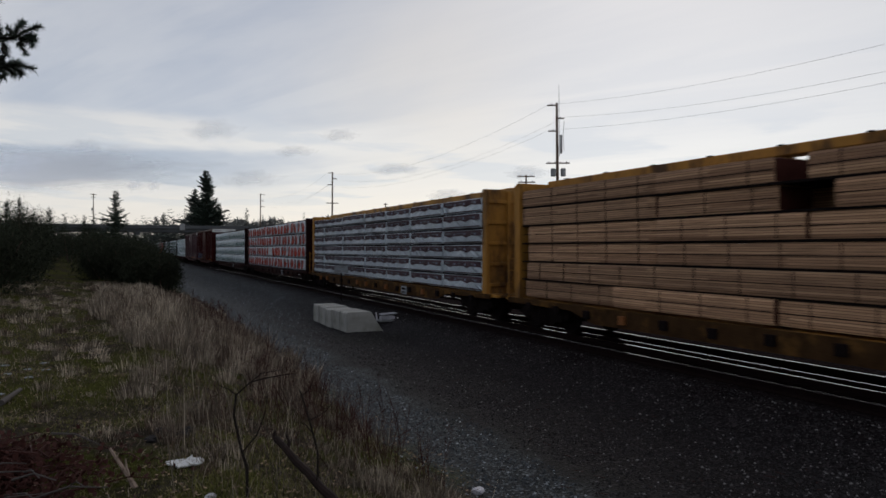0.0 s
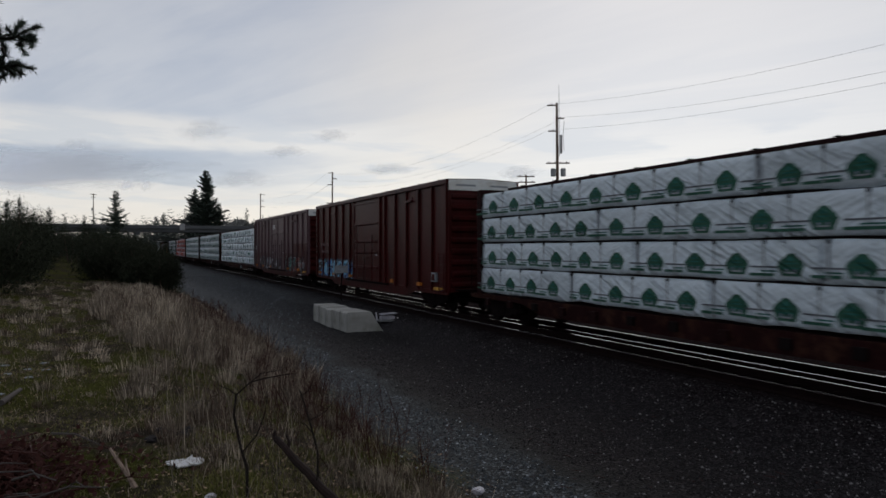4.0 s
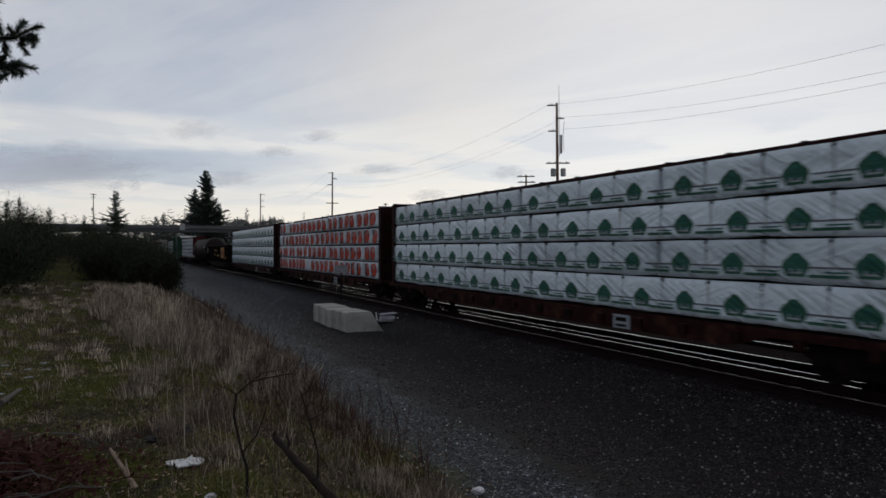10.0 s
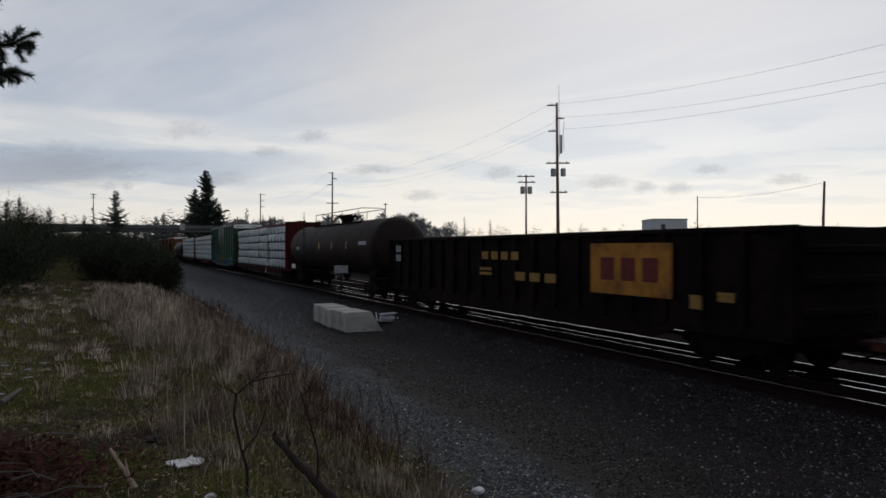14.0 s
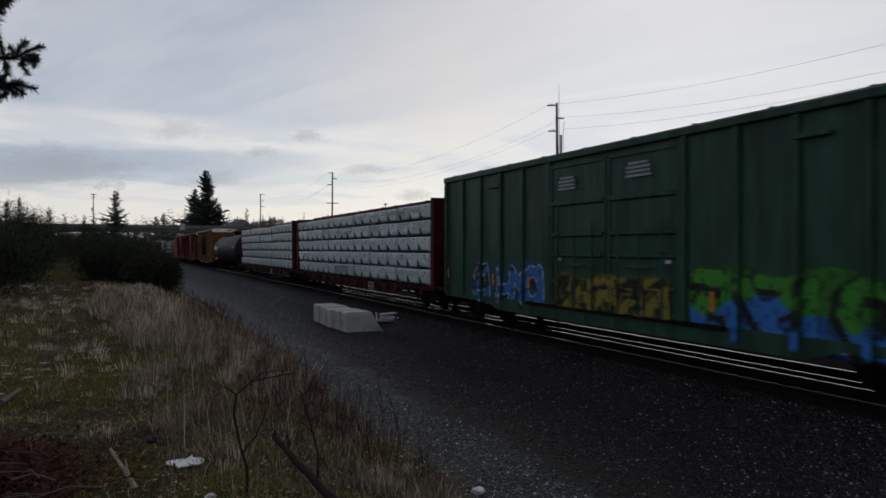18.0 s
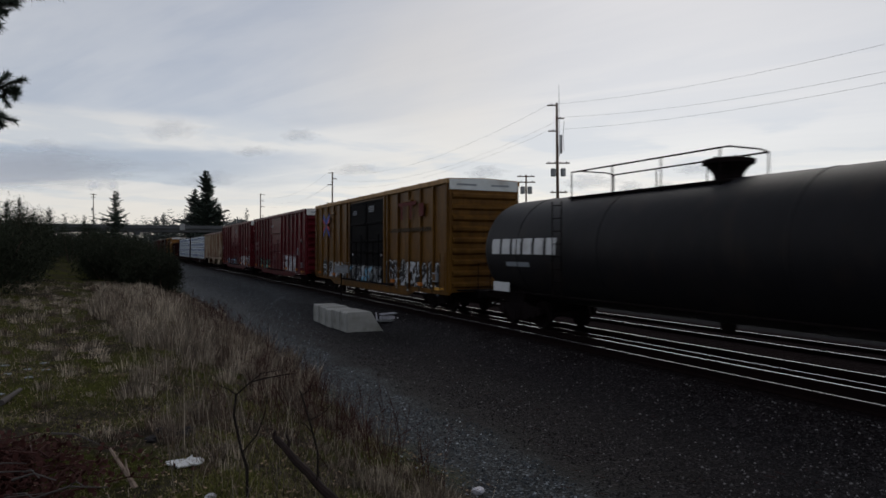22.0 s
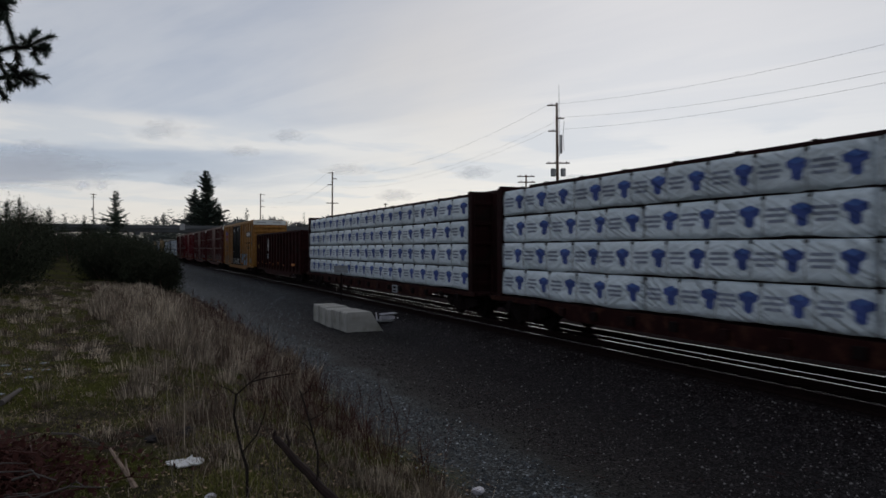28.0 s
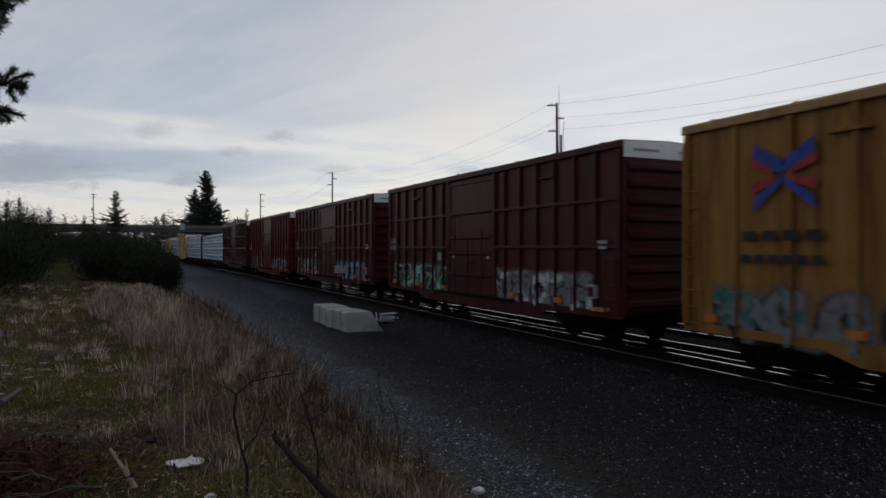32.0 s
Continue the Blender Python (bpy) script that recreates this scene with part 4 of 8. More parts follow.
def centerbeam(name_label, paint, layers, kind, wrap, seed, half_load=11.12, cover=None, gaps=(), head=4.40, plain=()):
    """A centre-beam flatcar with its load. layers: number of bundle courses; gaps: (course, y0, y1) left empty."""
    rng = random.Random(seed)
    car = thing("centerbeam_flatcar", name_label, "freight car", group="cars of the freight train")
    H = 12.05
    body = Shape().box(-1.36, 1.36, -H + 0.3, H - 0.3, 0.86, 0.95, 0.01)
    part("deck", body, paint, car)
    taper = [(-H + 0.3, 0.95), (H - 0.3, 0.95), (H - 0.3, 0.80), (H - 3.6, 0.78), (H - 4.6, 0.50), (-H + 4.6, 0.50), (-H + 3.6, 0.78), (-H + 0.3, 0.80)]
    for sx in (-1, 1):
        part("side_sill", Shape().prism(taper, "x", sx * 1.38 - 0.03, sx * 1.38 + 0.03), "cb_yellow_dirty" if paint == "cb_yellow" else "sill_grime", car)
    part("centre_sill", Shape().box(-0.35, 0.35, -H, H, 0.55, 0.86, 0.02), "steel_dark", car)
    # stake pockets with strap winches along the sill
    pocket = Shape().box(-0.05, 0.05, -0.11, 0.11, 0.62, 0.84, 0.01).mesh("strap_winch", "rust_patch" if paint == "cb_yellow" else paint)
    dark = Shape().box(-0.05, 0.05, -0.11, 0.11, 0.62, 0.84, 0.01).mesh("strap_winch", "steel_dark")
    for i in range(16):
        part("strap_winch", pocket if rng.random() < 0.5 else dark, None, car, m=pose(-1.45, -10.5 + 1.4 * i, 0.02 * rng.uniform(-1, 1)))
    # bulkheads at both ends with ribs on the outer face
    for sy in (-1, 1):
        y = sy * (half_load + 0.13)
        bh = part("bulkhead", Shape().box(-1.36, 1.36, y - 0.1, y + 0.1, 0.85, 4.56, 0.02), paint, car)
        for px in (-1.29, -0.42, 0.42, 1.29):
            part("bulkhead_post", Shape().box(px - 0.07, px + 0.07, *sorted((y + sy * 0.1, y + sy * 0.2)), 0.9, 4.5, 0.015), paint, bh)
        for i in range(5):
            z = 1.25 + 0.72 * i
            part("bulkhead_rib", Shape().box(-1.26, 1.26, *sorted((y + sy * 0.102, y + sy * 0.17)), z - 0.06, z + 0.06, 0.012), paint, bh)
        part("end_platform", Shape().box(-1.3, 1.3, min(y, sy * H), max(y, sy * H), 0.84, 0.93, 0.015), paint, car)
    # the beam down the middle
    beam = part("centre_beam", Shape().box(-0.24, 0.24, -half_load - 0.1, half_load + 0.1, 4.44, 4.66, 0.02), paint, car)
    for i in range(12):
        y = -10.2 + 20.4 * i / 11
        part("beam_post", Shape().box(-0.08, 0.08, y - 0.1, y + 0.1, 0.95, 4.44), paint, beam)
    for i in range(12):
        y = -10.2 + 20.4 * i / 11
        part("strap_guide", Shape().box(-0.3, 0.3, y - 0.07, y + 0.07, 4.65, 4.675, 0.01), "steel_dark", beam)
    ladder(car, -1.3, half_load + 0.42, 0.95, 2.3, paint, "x")
    # the load
    top, low = head, 0.985
    h = (top - low) / layers
    splits = cover or [(-half_load, -6.25, -1.35, 3.5, half_load), (-half_load, -3.7, 1.2, 6.1, half_load), (-half_load, 0.0, half_load), (-half_load, -5.0, 4.9, half_load)]
    for j in range(layers):
        cut = splits[(j * 7 + seed) % len(splits)] if not cover else splits[j % len(splits)]
        for a, b in zip(cut, cut[1:]):
            if any(g == j and a >= g0 - 0.01 and b <= g1 + 0.01 for g, g0, g1 in gaps):
                continue
            z0, z1 = low + h * j + 0.03, low + h * (j + 1) - 0.008
            z1 -= rng.uniform(0, 0.025) + (rng.uniform(0, 0.09) if j == layers - 1 and kind in ("tri", "stripe") else 0)
            amp = 0.005 if kind == "bare" else {"tree": 0.088, "disc": 0.052, "tri": 0.036, "tee": 0.036, "stripe": 0.034}.get(kind, 0.018)
            sd = seed * 13.7 + j * 3.1 + a
            xo = -1.345 + (rng.uniform(-0.03, 0.09) if kind == "bare" else rng.uniform(-0.02, 0.03) + (rng.uniform(-0.01, 0.07) if kind in ("tri", "disc") else 0))
            if seed in (26, 28, 31) and kind == "tri":
                a, b = a + rng.uniform(0, 0.08), b - rng.uniform(0, 0.08)
            ragged = 0.3 if kind == "bare" else 0.02
            me = bundle(a + 0.02 + (rng.uniform(0, ragged) if a < -11 else 0), b - 0.02 - (rng.uniform(0, ragged) if b > 11 else 0), z0, z1, xo, -0.75 if j == layers - 1 and any(abs(e - a) < 0.4 for e, w in plain) else -0.26, sd, amp)
            bd = part("lumber_pack", me, "lumber" if kind == "bare" else wrap, car, "bundle of bare sawn boards" if kind == "bare" else "", smooth=kind != "bare")
            if kind == "bare":
                lo, hi = min(p[1] for p in me.v), max(p[1] for p in me.v)
                for e0, e1 in ((lo - 0.006, lo - 0.001), (hi + 0.001, hi + 0.006)):
                    part("end_paint", Shape().box(xo + 0.04, -0.28, e0, e1, z0 + 0.02, z1 - 0.02), "end_red", bd, "dark red painted board ends")
                for k in range(int((b - a) / 1.2)):
                    part("strap", Shape().box(xo - 0.008, xo + 0.01, a + 0.6 + 1.2 * k - 0.012, a + 0.6 + 1.2 * k + 0.012, z0 + 0.01, z1 - 0.01), "steel_dark", bd)
                part("sticker_lath", Shape().box(xo - 0.004, xo + 0.02, a + 0.05, b - 0.05, (z0 + z1) / 2 - 0.01, (z0 + z1) / 2 + 0.01), "steel_dark", bd)
            if kind != "bare":
                blank = sum(w for e, w in plain if abs(e - a) < 0.4)
                for material, s in bundle_prints(kind, a + 0.08 + blank, b - 0.08, z0, z1, xo, sd, amp, rng).items():
                    tagged(part("print", s, material, bd, fix=False), kind="stuff")
            # the far side is loaded alike, but left open behind a gap in the top course
            if not any(kind == "tri" and g == j == layers - 1 and -b < g1 and -a > g0 for g, g0, g1 in gaps):
                part("lumber_pack", bd.data, None, car, m=pose(0, 0, 0, 0, 0, 180))
    # lath separators between the courses
    for j in range(1, layers):
        part("lath", Shape().box(-1.3, 1.3, -half_load + 0.05, half_load - 0.05, low + h * j - 0.012, low + h * j + 0.034), "steel_dark", car)
    # placard on the sill
    pl = part("placard", Shape().box(-1.47, -1.43, -4.6, -4.0, 0.52, 0.86, 0.01), "paint_grey", car)
    part("lettering", Shape().box(-1.475, -1.469, -4.5, -4.1, 0.7, 0.8).box(-1.475, -1.469, -4.5, -4.1, 0.57, 0.63), "steel_dark", pl, "lettering as plain bars")
    running_gear(car, H)
    return car


def spray_film():
    """Sprayed paint: its colours lie in the mesh, worn through to the car's own paint in places."""
    m, N, L, p = node_material("spray_paint")
    at = N.new("ShaderNodeVertexColor")
    at.layer_name = "spray"
    tc = N.new("ShaderNodeTexCoord")
    n = N.new("ShaderNodeTexNoise")
    n.inputs["Scale"].default_value, n.inputs["Detail"].default_value = 4.5, 8
    L.new(tc.outputs["Object"], n.inputs["Vector"])
    r = N.new("ShaderNodeMapRange")
    L.new(n.outputs[0], r.inputs[0])
    r.inputs[1].default_value, r.inputs[2].default_value, r.inputs[3].default_value, r.inputs[4].default_value = 0.34, 0.48, 0.35, 1.0
    a = N.new("ShaderNodeMath")
    a.operation = "MULTIPLY"
    L.new(at.outputs["Alpha"], a.inputs[0])
    L.new(r.outputs[0], a.inputs[1])
    L.new(a.outputs[0], p.inputs["Alpha"])
    L.new(at.outputs["Color"], p.inputs["Base Color"])
    p.inputs["Roughness"].default_value = 0.5
    p.inputs["Specular IOR Level"].default_value = 0.2
    return m


M["spray"] = spray_film()
SPRAY_RGB = {"paint_sky": (0.119, 0.331, 0.514), "paint_blue_spray": (0.015, 0.088, 0.286), "paint_black": (0.005, 0.005, 0.007), "paint_silver": (0.36, 0.38, 0.42), "paint_white": (0.58, 0.61, 0.65),
             "paint_grey": (0.116, 0.126, 0.139), "paint_teal": (0.020, 0.109, 0.102), "paint_red": (0.204, 0.034, 0.020), "paint_green": (0.014, 0.068, 0.034), "paint_lime": (0.024, 0.136, 0.015), "paint_mint": (0.138, 0.367, 0.302),
             "paint_yellow": (0.136, 0.116, 0.020), "paint_orange": (0.286, 0.102, 0.020)}


def strokes(w, h, seed):
    """Fat abstract hooks, arcs and spurs side by side: segments (figure, y0, z0, y1, z1) in metres."""
    rng = random.Random(seed)
    n = max(2, round(w / (0.86 * h)))
    out = []
    for i in range(n):
        c, cw = (i + 0.5) * w / n, w / n
        lean, top = rng.uniform(-0.1, 0.1) * cw, rng.uniform(0.82, 0.98) * h
        stem = c - rng.uniform(0.2, 0.3) * cw
        lines = [[(stem, 0.08 * h), (stem + lean, top)]]
        form = rng.randrange(5)
        if form in (0, 1):
            lines.append([(stem + lean, top), (c + 0.32 * cw, top - rng.uniform(0, 0.12) * h)])
            lines.append([(stem, 0.45 * h), (c + 0.2 * cw, 0.5 * h), (c + 0.34 * cw, rng.uniform(0.05, 0.2) * h)])
        elif form == 2:
            lines.append([(c + 0.28 * cw * math.cos(a), 0.52 * h + 0.4 * h * math.sin(a)) for a in (-2.6, -1.8, -1.0, -0.2, 0.6, 1.4, 2.2)])
        elif form == 3:
            lines.append([(c + 0.3 * cw, 0.1 * h), (c + 0.26 * cw, top)])
            lines.append([(stem, rng.uniform(0.3, 0.7) * h), (c + 0.28 * cw, rng.uniform(0.3, 0.7) * h)])
        else:
            lines.append([(c + 0.32 * cw, 0.86 * h), (c, 0.92 * h), (c - 0.05 * cw, 0.62 * h), (c + 0.25 * cw, 0.46 * h), (c + 0.22 * cw, 0.14 * h), (c - 0.15 * cw, 0.1 * h)])
        if rng.random() < 0.4:
            lines.append([(c + 0.3 * cw, 0.3 * h), (c + 0.55 * cw, rng.uniform(0.0, 0.9) * h)])
        for ln in lines:
            out += [(i, *p, *q) for p, q in zip(ln, ln[1:])]
    return out


def graffiti(side, y0, y1, z0, z1, fill, edge, seed, W, proud, posts, solid=False):
    """Sprayed paint as a film that follows the wall and its posts."""
    flat, lo = [], y0
    for y in sorted(p for p in posts if y0 < p < y1):
        flat.append((lo, y - 0.078, -W - 0.004))
        flat.append((y - 0.075, y + 0.075, -W - proud - 0.004))
        lo = y + 0.078
    flat.append((lo, y1, -W - 0.004))
    h, nz = z1 - z0, max(8, int((z1 - z0) / 0.042))
    seg = np.array(strokes(y1 - y0, h, seed))
    seg[:, 2] = 0.06 * h + 0.8 * seg[:, 2]
    seg[:, 4] = 0.06 * h + 0.8 * seg[:, 4]
    fat = 0.085 * h + 0.02
    rgb = np.array([SPRAY_RGB[k] for k in fill])
    rim, black = np.array(SPRAY_RGB[edge]), np.array(SPRAY_RGB["paint_black"])

    def reach(Y, Z):
        """Distance to the nearest stroke, and the figure it belongs to."""
        best, who = np.full(Y.shape, 9.0), np.zeros(Y.shape, int)
        for k, ya, za, yb, zb in seg:
            dy, dz = yb - ya, zb - za
            t = np.clip(((Y - ya) * dy + (Z - za) * dz) / (dy * dy + dz * dz + 1e-9), 0, 1)
            d = np.hypot(Y - ya - t * dy, Z - za - t * dz)
            who = np.where(d < best, int(k), who)
            best = np.minimum(best, d)
        return best, who

    v, f, col = [], [], []
    for a, b, x in flat:
        if b - a < 0.02:
            continue
        ny = max(1, int((b - a) / 0.042))
        k = len(v)
        ys, zs = np.linspace(a, b, ny + 1), np.linspace(z0, z1, nz + 1)
        Y, Z = np.meshgrid(ys - y0, zs - z0)
        Y, Z = Y + 0.03 * np.sin(Z * 5 + seed) + 0.015 * np.sin(Y * 9), Z + 0.03 * np.sin(Y * 4 + seed * 2)
        d, who = reach(Y, Z)
        ds, _ = reach(Y - 0.07, Z + 0.06)
        tone = (who + (Z > (0.36 + 0.12 * np.sin(Y * 5 + seed)) * h).astype(int) + (np.sin(Y * 4.3 + Z * 6 + seed) > 0.7).astype(int)) % len(rgb)
        C = np.concatenate([rgb[tone], np.ones(Y.shape + (1,))], axis=2)
        inside = d < fat
        ring = (d >= fat) & (d < fat + 0.032)
        shade = (d >= fat + 0.038) & (ds < fat + 0.09)
        C[ring, :3] = rim
        C[shade, :3] = black
        mist = (d >= fat + 0.038) & ~shade
        C[mist, :3] = rgb[0]
        C[mist, 3] = np.clip(0.5 - 2.4 * (d[mist] - fat - 0.048), 0, 1)
        if solid:
            # the whole field is filled, one colour below and another above a wavy line
            upper = Z > (0.46 + 0.13 * np.sin(Y * 1.9 + seed) + 0.05 * np.sin(Y * 6.1)) * h
            field = np.where(upper[..., None], rgb[-1], rgb[0])
            C[..., :3] = np.where((ring | shade)[..., None], C[..., :3], field * np.where(inside, 1.25, 0.8)[..., None])
            crown = h * (0.9 + 0.06 * np.sin(Y * 2.7 + seed))
            C[..., 3] = np.clip((crown - Z) / 0.1, 0, 1)
        fade = np.minimum(np.minimum(Y, y1 - y0 - Y), np.minimum(Z, h - Z))
        C[..., 3] *= np.clip(fade / 0.14, 0, 1)
        v += [(x, yy, zz) for zz in zs for yy in ys]
        col.append(C.reshape(-1, 4))
        w = ny + 1
        f += [(k + q * w + i, k + (q + 1) * w + i, k + (q + 1) * w + i + 1, k + q * w + i + 1) for q in range(nz) for i in range(ny)]
    me = bpy.data.meshes.new("graffiti")
    me.from_pydata(v, [], f)
    layer = me.color_attributes.new("spray", "FLOAT_COLOR", "POINT")
    layer.data.foreach_set("color", np.concatenate(col).astype(np.float32).ravel())
    me.materials.append(M["spray"])
    tagged(part("graffiti", me, None, side, "sprayed graffiti paint over the posts"), kind="stuff")


def bars(side, y, z, w, h, rows, material, x, seed=0, cols=1):
    """Small lettering as plain bars."""
    rng = random.Random(seed)
    s = Shape()
    for r in range(rows):
        zz = z + h * (rows / 2 - r - 0.5)
        if cols == 1:
            ww = w * rng.uniform(0.7, 1)
            s.box(x - 0.008, x, y - ww / 2, y + ww / 2, zz - h * 0.3, zz + h * 0.3)
        else:
            for c in range(cols):
                yy = y + w * ((c + 0.5) / cols - 0.5)
                ww = w / cols * 0.66
                s.box(x - 0.008, x, yy - ww / 2, yy + ww / 2, zz - h * 0.36, zz + h * 0.36)
    tagged(part("lettering", s, material, side, "lettering as worn bars"), kind="stuff")


def boxcar(label, paint, half, top, roof, ribs, door, seed, door_paint=None, cap="galv", sprays=(), marks=(), sill=0.62, proud=0.1, belts=(), sill_paint=None, end_paint=None):
    """A boxcar: walls with outside posts, plug doors, corrugated ends, roof with galvanised end panels. door: (y0, y1, leaves)."""
    car = thing("boxcar", label, "freight car", group="cars of the freight train")
    W = 1.5
    for sx in (-1, 1):
        x0, x1 = sx * W, sx * (W - 0.06)
        side = part("side_wall", Shape().box(min(x0, x1), max(x0, x1), -half, half, sill + 0.25, top - 0.16, 0.01), paint, car)
        n = ribs
        posts = [y for y in (-half + 0.12 + (2 * half - 0.24) * i / n for i in range(n + 1)) if not door[0] - 0.15 < y < door[1] + 0.15]
        for i in range(n + 1):
            y = -half + 0.12 + (2 * half - 0.24) * i / n
            if door[0] - 0.15 < y < door[1] + 0.15:
                continue
            part("side_post", Shape().box(min(sx * W, sx * (W + proud)), max(sx * W, sx * (W + proud)), y - 0.075, y + 0.075, sill + 0.22, top - 0.2, 0.02), paint, side)
        bow = [(-half, sill + 0.28), (half, sill + 0.28), (half, sill + 0.12), (half - 3.2, sill + 0.1), (half - 3.9, sill - 0.12), (-half + 3.9, sill - 0.12), (-half + 3.2, sill + 0.1), (-half, sill + 0.12)]
        part("side_sill", Shape().prism(bow, "x", sx * (W + 0.005) - 0.03, sx * (W + 0.005) + 0.03), sill_paint or paint, side)
        part("top_chord", Shape().box(min(sx * (W - 0.02), sx * (W + proud + 0.02)), max(sx * (W - 0.02), sx * (W + proud + 0.02)), -half, half, top - 0.2, top - 0.02, 0.02), roof, side)
        k = door[2]
        for q in range(k):
            a, b = door[0] + (door[1] - door[0]) * q / k, door[0] + (door[1] - door[0]) * (q + 1) / k
            xx = sx * (W + 0.045)
            leaf = part("door", Shape().box(min(xx, sx * W), max(xx, sx * W), a + 0.03, b - 0.03, sill + 0.3, top - 0.3, 0.015), door_paint or paint, side, "plug door leaf with lock rods")
            za, zb = sill + 0.3, top - 0.3
            rim = Shape()
            for c0, c1, d0, d1 in ((a + 0.03, a + 0.13, za, zb), (b - 0.13, b - 0.03, za, zb), (a + 0.13, b - 0.13, za, za + 0.11), (a + 0.13, b - 0.13, zb - 0.11, zb)):
                rim.box(min(xx, xx + sx * 0.04), max(xx, xx + sx * 0.04), c0, c1, d0, d1, 0.01)
            part("door_frame", rim, door_paint or paint, leaf)
            for e in (0.17, 0.36, 0.5, 0.72):
                z = za + e * (zb - za)
                ring = [(xx, z - 0.09), (xx + sx * 0.075, z - 0.04), (xx + sx * 0.075, z + 0.045), (xx, z + 0.06)]
                part("door_rib", Shape().prism(ring, "y", a + 0.13, b - 0.13), door_paint or paint, leaf)
            for e, up_to in ((0.2, 0.5), (0.5, 0.42), (0.8, 0.62)):
                yy = a + (b - a) * e
                part("lock_rod", Shape().tube((xx + sx * 0.1, yy, za), (xx + sx * 0.1, yy, za + up_to * (top - sill)), 0.028, n=6), door_paint or paint, leaf)
            part("rod_handle", Shape().box(min(xx + sx * 0.09, xx + sx * 0.13), max(xx + sx * 0.09, xx + sx * 0.13), a + 0.35 * (b - a), a + 0.65 * (b - a), za + 0.28 * (zb - za), za + 0.28 * (zb - za) + 0.07, 0.01), door_paint or paint, leaf)
        for z in belts:
            for c0, c1 in ((-half + 0.1, door[0] - 0.15), (door[1] + 0.15, half - 0.1)):
                part("belt_rail", Shape().box(min(sx * W, sx * (W + proud + 0.015)), max(sx * W, sx * (W + proud + 0.015)), c0, c1, z - 0.045, z + 0.045, 0.012), paint, side)
        for e in (door[0] - 0.06, door[1] + 0.06):
            part("door_post", Shape().box(min(sx * W, sx * (W + 0.1)), max(sx * W, sx * (W + 0.1)), e - 0.07, e + 0.07, sill + 0.2, top - 0.18, 0.015), paint, side)
        part("door_rail", Shape().box(min(sx * W, sx * (W + 0.13)), max(sx * W, sx * (W + 0.13)), door[0] - 1.2, door[1] + 1.2, sill + 0.2, sill + 0.29, 0.012), "steel_dark", side)
        if sx < 0:
            for (ya, yb, za, zb, fill, edge, sd, *solid) in sprays:
                graffiti(side, ya, yb, za, zb, fill, edge, sd, W + (0.125 if ya > door[0] - 0.1 and yb < door[1] + 0.1 else 0.012), proud, posts, bool(solid))
            for (y, z, w, h, rows, material, cols) in marks:
                bars(side, y, z, w, h, rows, material, -W - proud - 0.012, seed, cols)
            for y in (-0.6 * half, 0.6 * half):
                part("jacking_bracket", Shape().box(-W - proud - 0.05, -W, y - 0.36, y + 0.36, top - 0.68, top - 0.6, 0.012).box(-W - 0.03, -W, y - 0.3, y + 0.3, top - 0.6, top - 0.46, 0.01), paint, side)
            for y in (door[0] + 0.3, door[1] - 0.5):
                part("door_tag", Shape().box(-W - 0.062, -W - 0.05, y, y + 0.16, 2.16, 2.25), "paint_silver", side)
            card = part("placard", Shape().box(-W - proud - 0.02, -W, -half + 0.95, -half + 1.31, sill + 0.58, sill + 0.94, 0.01), "paint_grey", side)
            part("placard_card", Shape().box(-W - proud - 0.026, -W - proud - 0.021, -half + 1.0, -half + 1.26, sill + 0.63, sill + 0.89), paint, card)
            if not any(mk[5] == "paint_orange" for mk in marks):
                for i in range(6):
                    y = -half + 2.6 + (2 * half - 3.4) * i / 5
                    if not door[0] - 0.3 < y < door[1] + 0.3:
                        part("reflector", Shape().box(-W - proud - 0.02, -W - 0.002, y - 0.16, y + 0.16, sill + 0.36, sill + 0.5), "paint_orange", side)
            part("reflector", Shape().box(-W - proud - 0.02, -W, -half + 0.5, -half + 1.1, sill + 0.27, sill + 0.37), "paint_yellow", side)
    for sy in (-1, 1):
        y0, y1 = sy * half, sy * (half - 0.06)
        end = part("end_wall", Shape().box(-W + 0.062, W - 0.062, min(y0, y1), max(y0, y1), sill + 0.22, top - 0.42, 0.01), end_paint or paint, car)
        nr = 9
        for i in range(nr):
            z = sill + 0.5 + (top - sill - 1.15) * i / (nr - 1)
            ring = [(y0 - sy * 0.0, z - 0.13), (y0 + sy * 0.09, z - 0.05), (y0 + sy * 0.09, z + 0.05), (y0, z + 0.13)]
            part("end_rib", Shape().prism(ring, "x", -W + 0.12, W - 0.12), end_paint or paint, end)
        panel = [(-W, top - 0.42), (W, top - 0.42), (W, top - 0.03), (0, top + 0.03), (-W, top - 0.03)]
        part("end_cap", Shape().prism(panel, "y", y0 + sy * 0.02, y0 - sy * 0.07), cap, car, "pale metal panel at the top of the end")
        for c0, c1 in ((-1.2, -0.35), (0.3, 1.1)):
            part("end_lettering", Shape().box(c0, c1, min(y0 + sy * 0.022, y0 + sy * 0.03), max(y0 + sy * 0.022, y0 + sy * 0.03), top - 0.26, top - 0.19), "paint_grey", car, "small lettering as plain bars")
        part("corner_post", Shape().box(-W - 0.02, -W + 0.1, y0 - 0.05, y0 + 0.06, sill + 0.2, top - 0.44, 0.015), paint, end)
        part("end_platform", Shape().box(-1.2, 1.2, min(y0, y0 + sy * 0.3), max(y0, y0 + sy * 0.3), 0.9, 0.96, 0.01), "steel_dark", end)
    ridge = [(-W - 0.08, top - 0.06), (-W - 0.08, top - 0.0), (0, top + 0.06), (W + 0.08, top - 0.0), (W + 0.08, top - 0.06), (0, top - 0.01)]
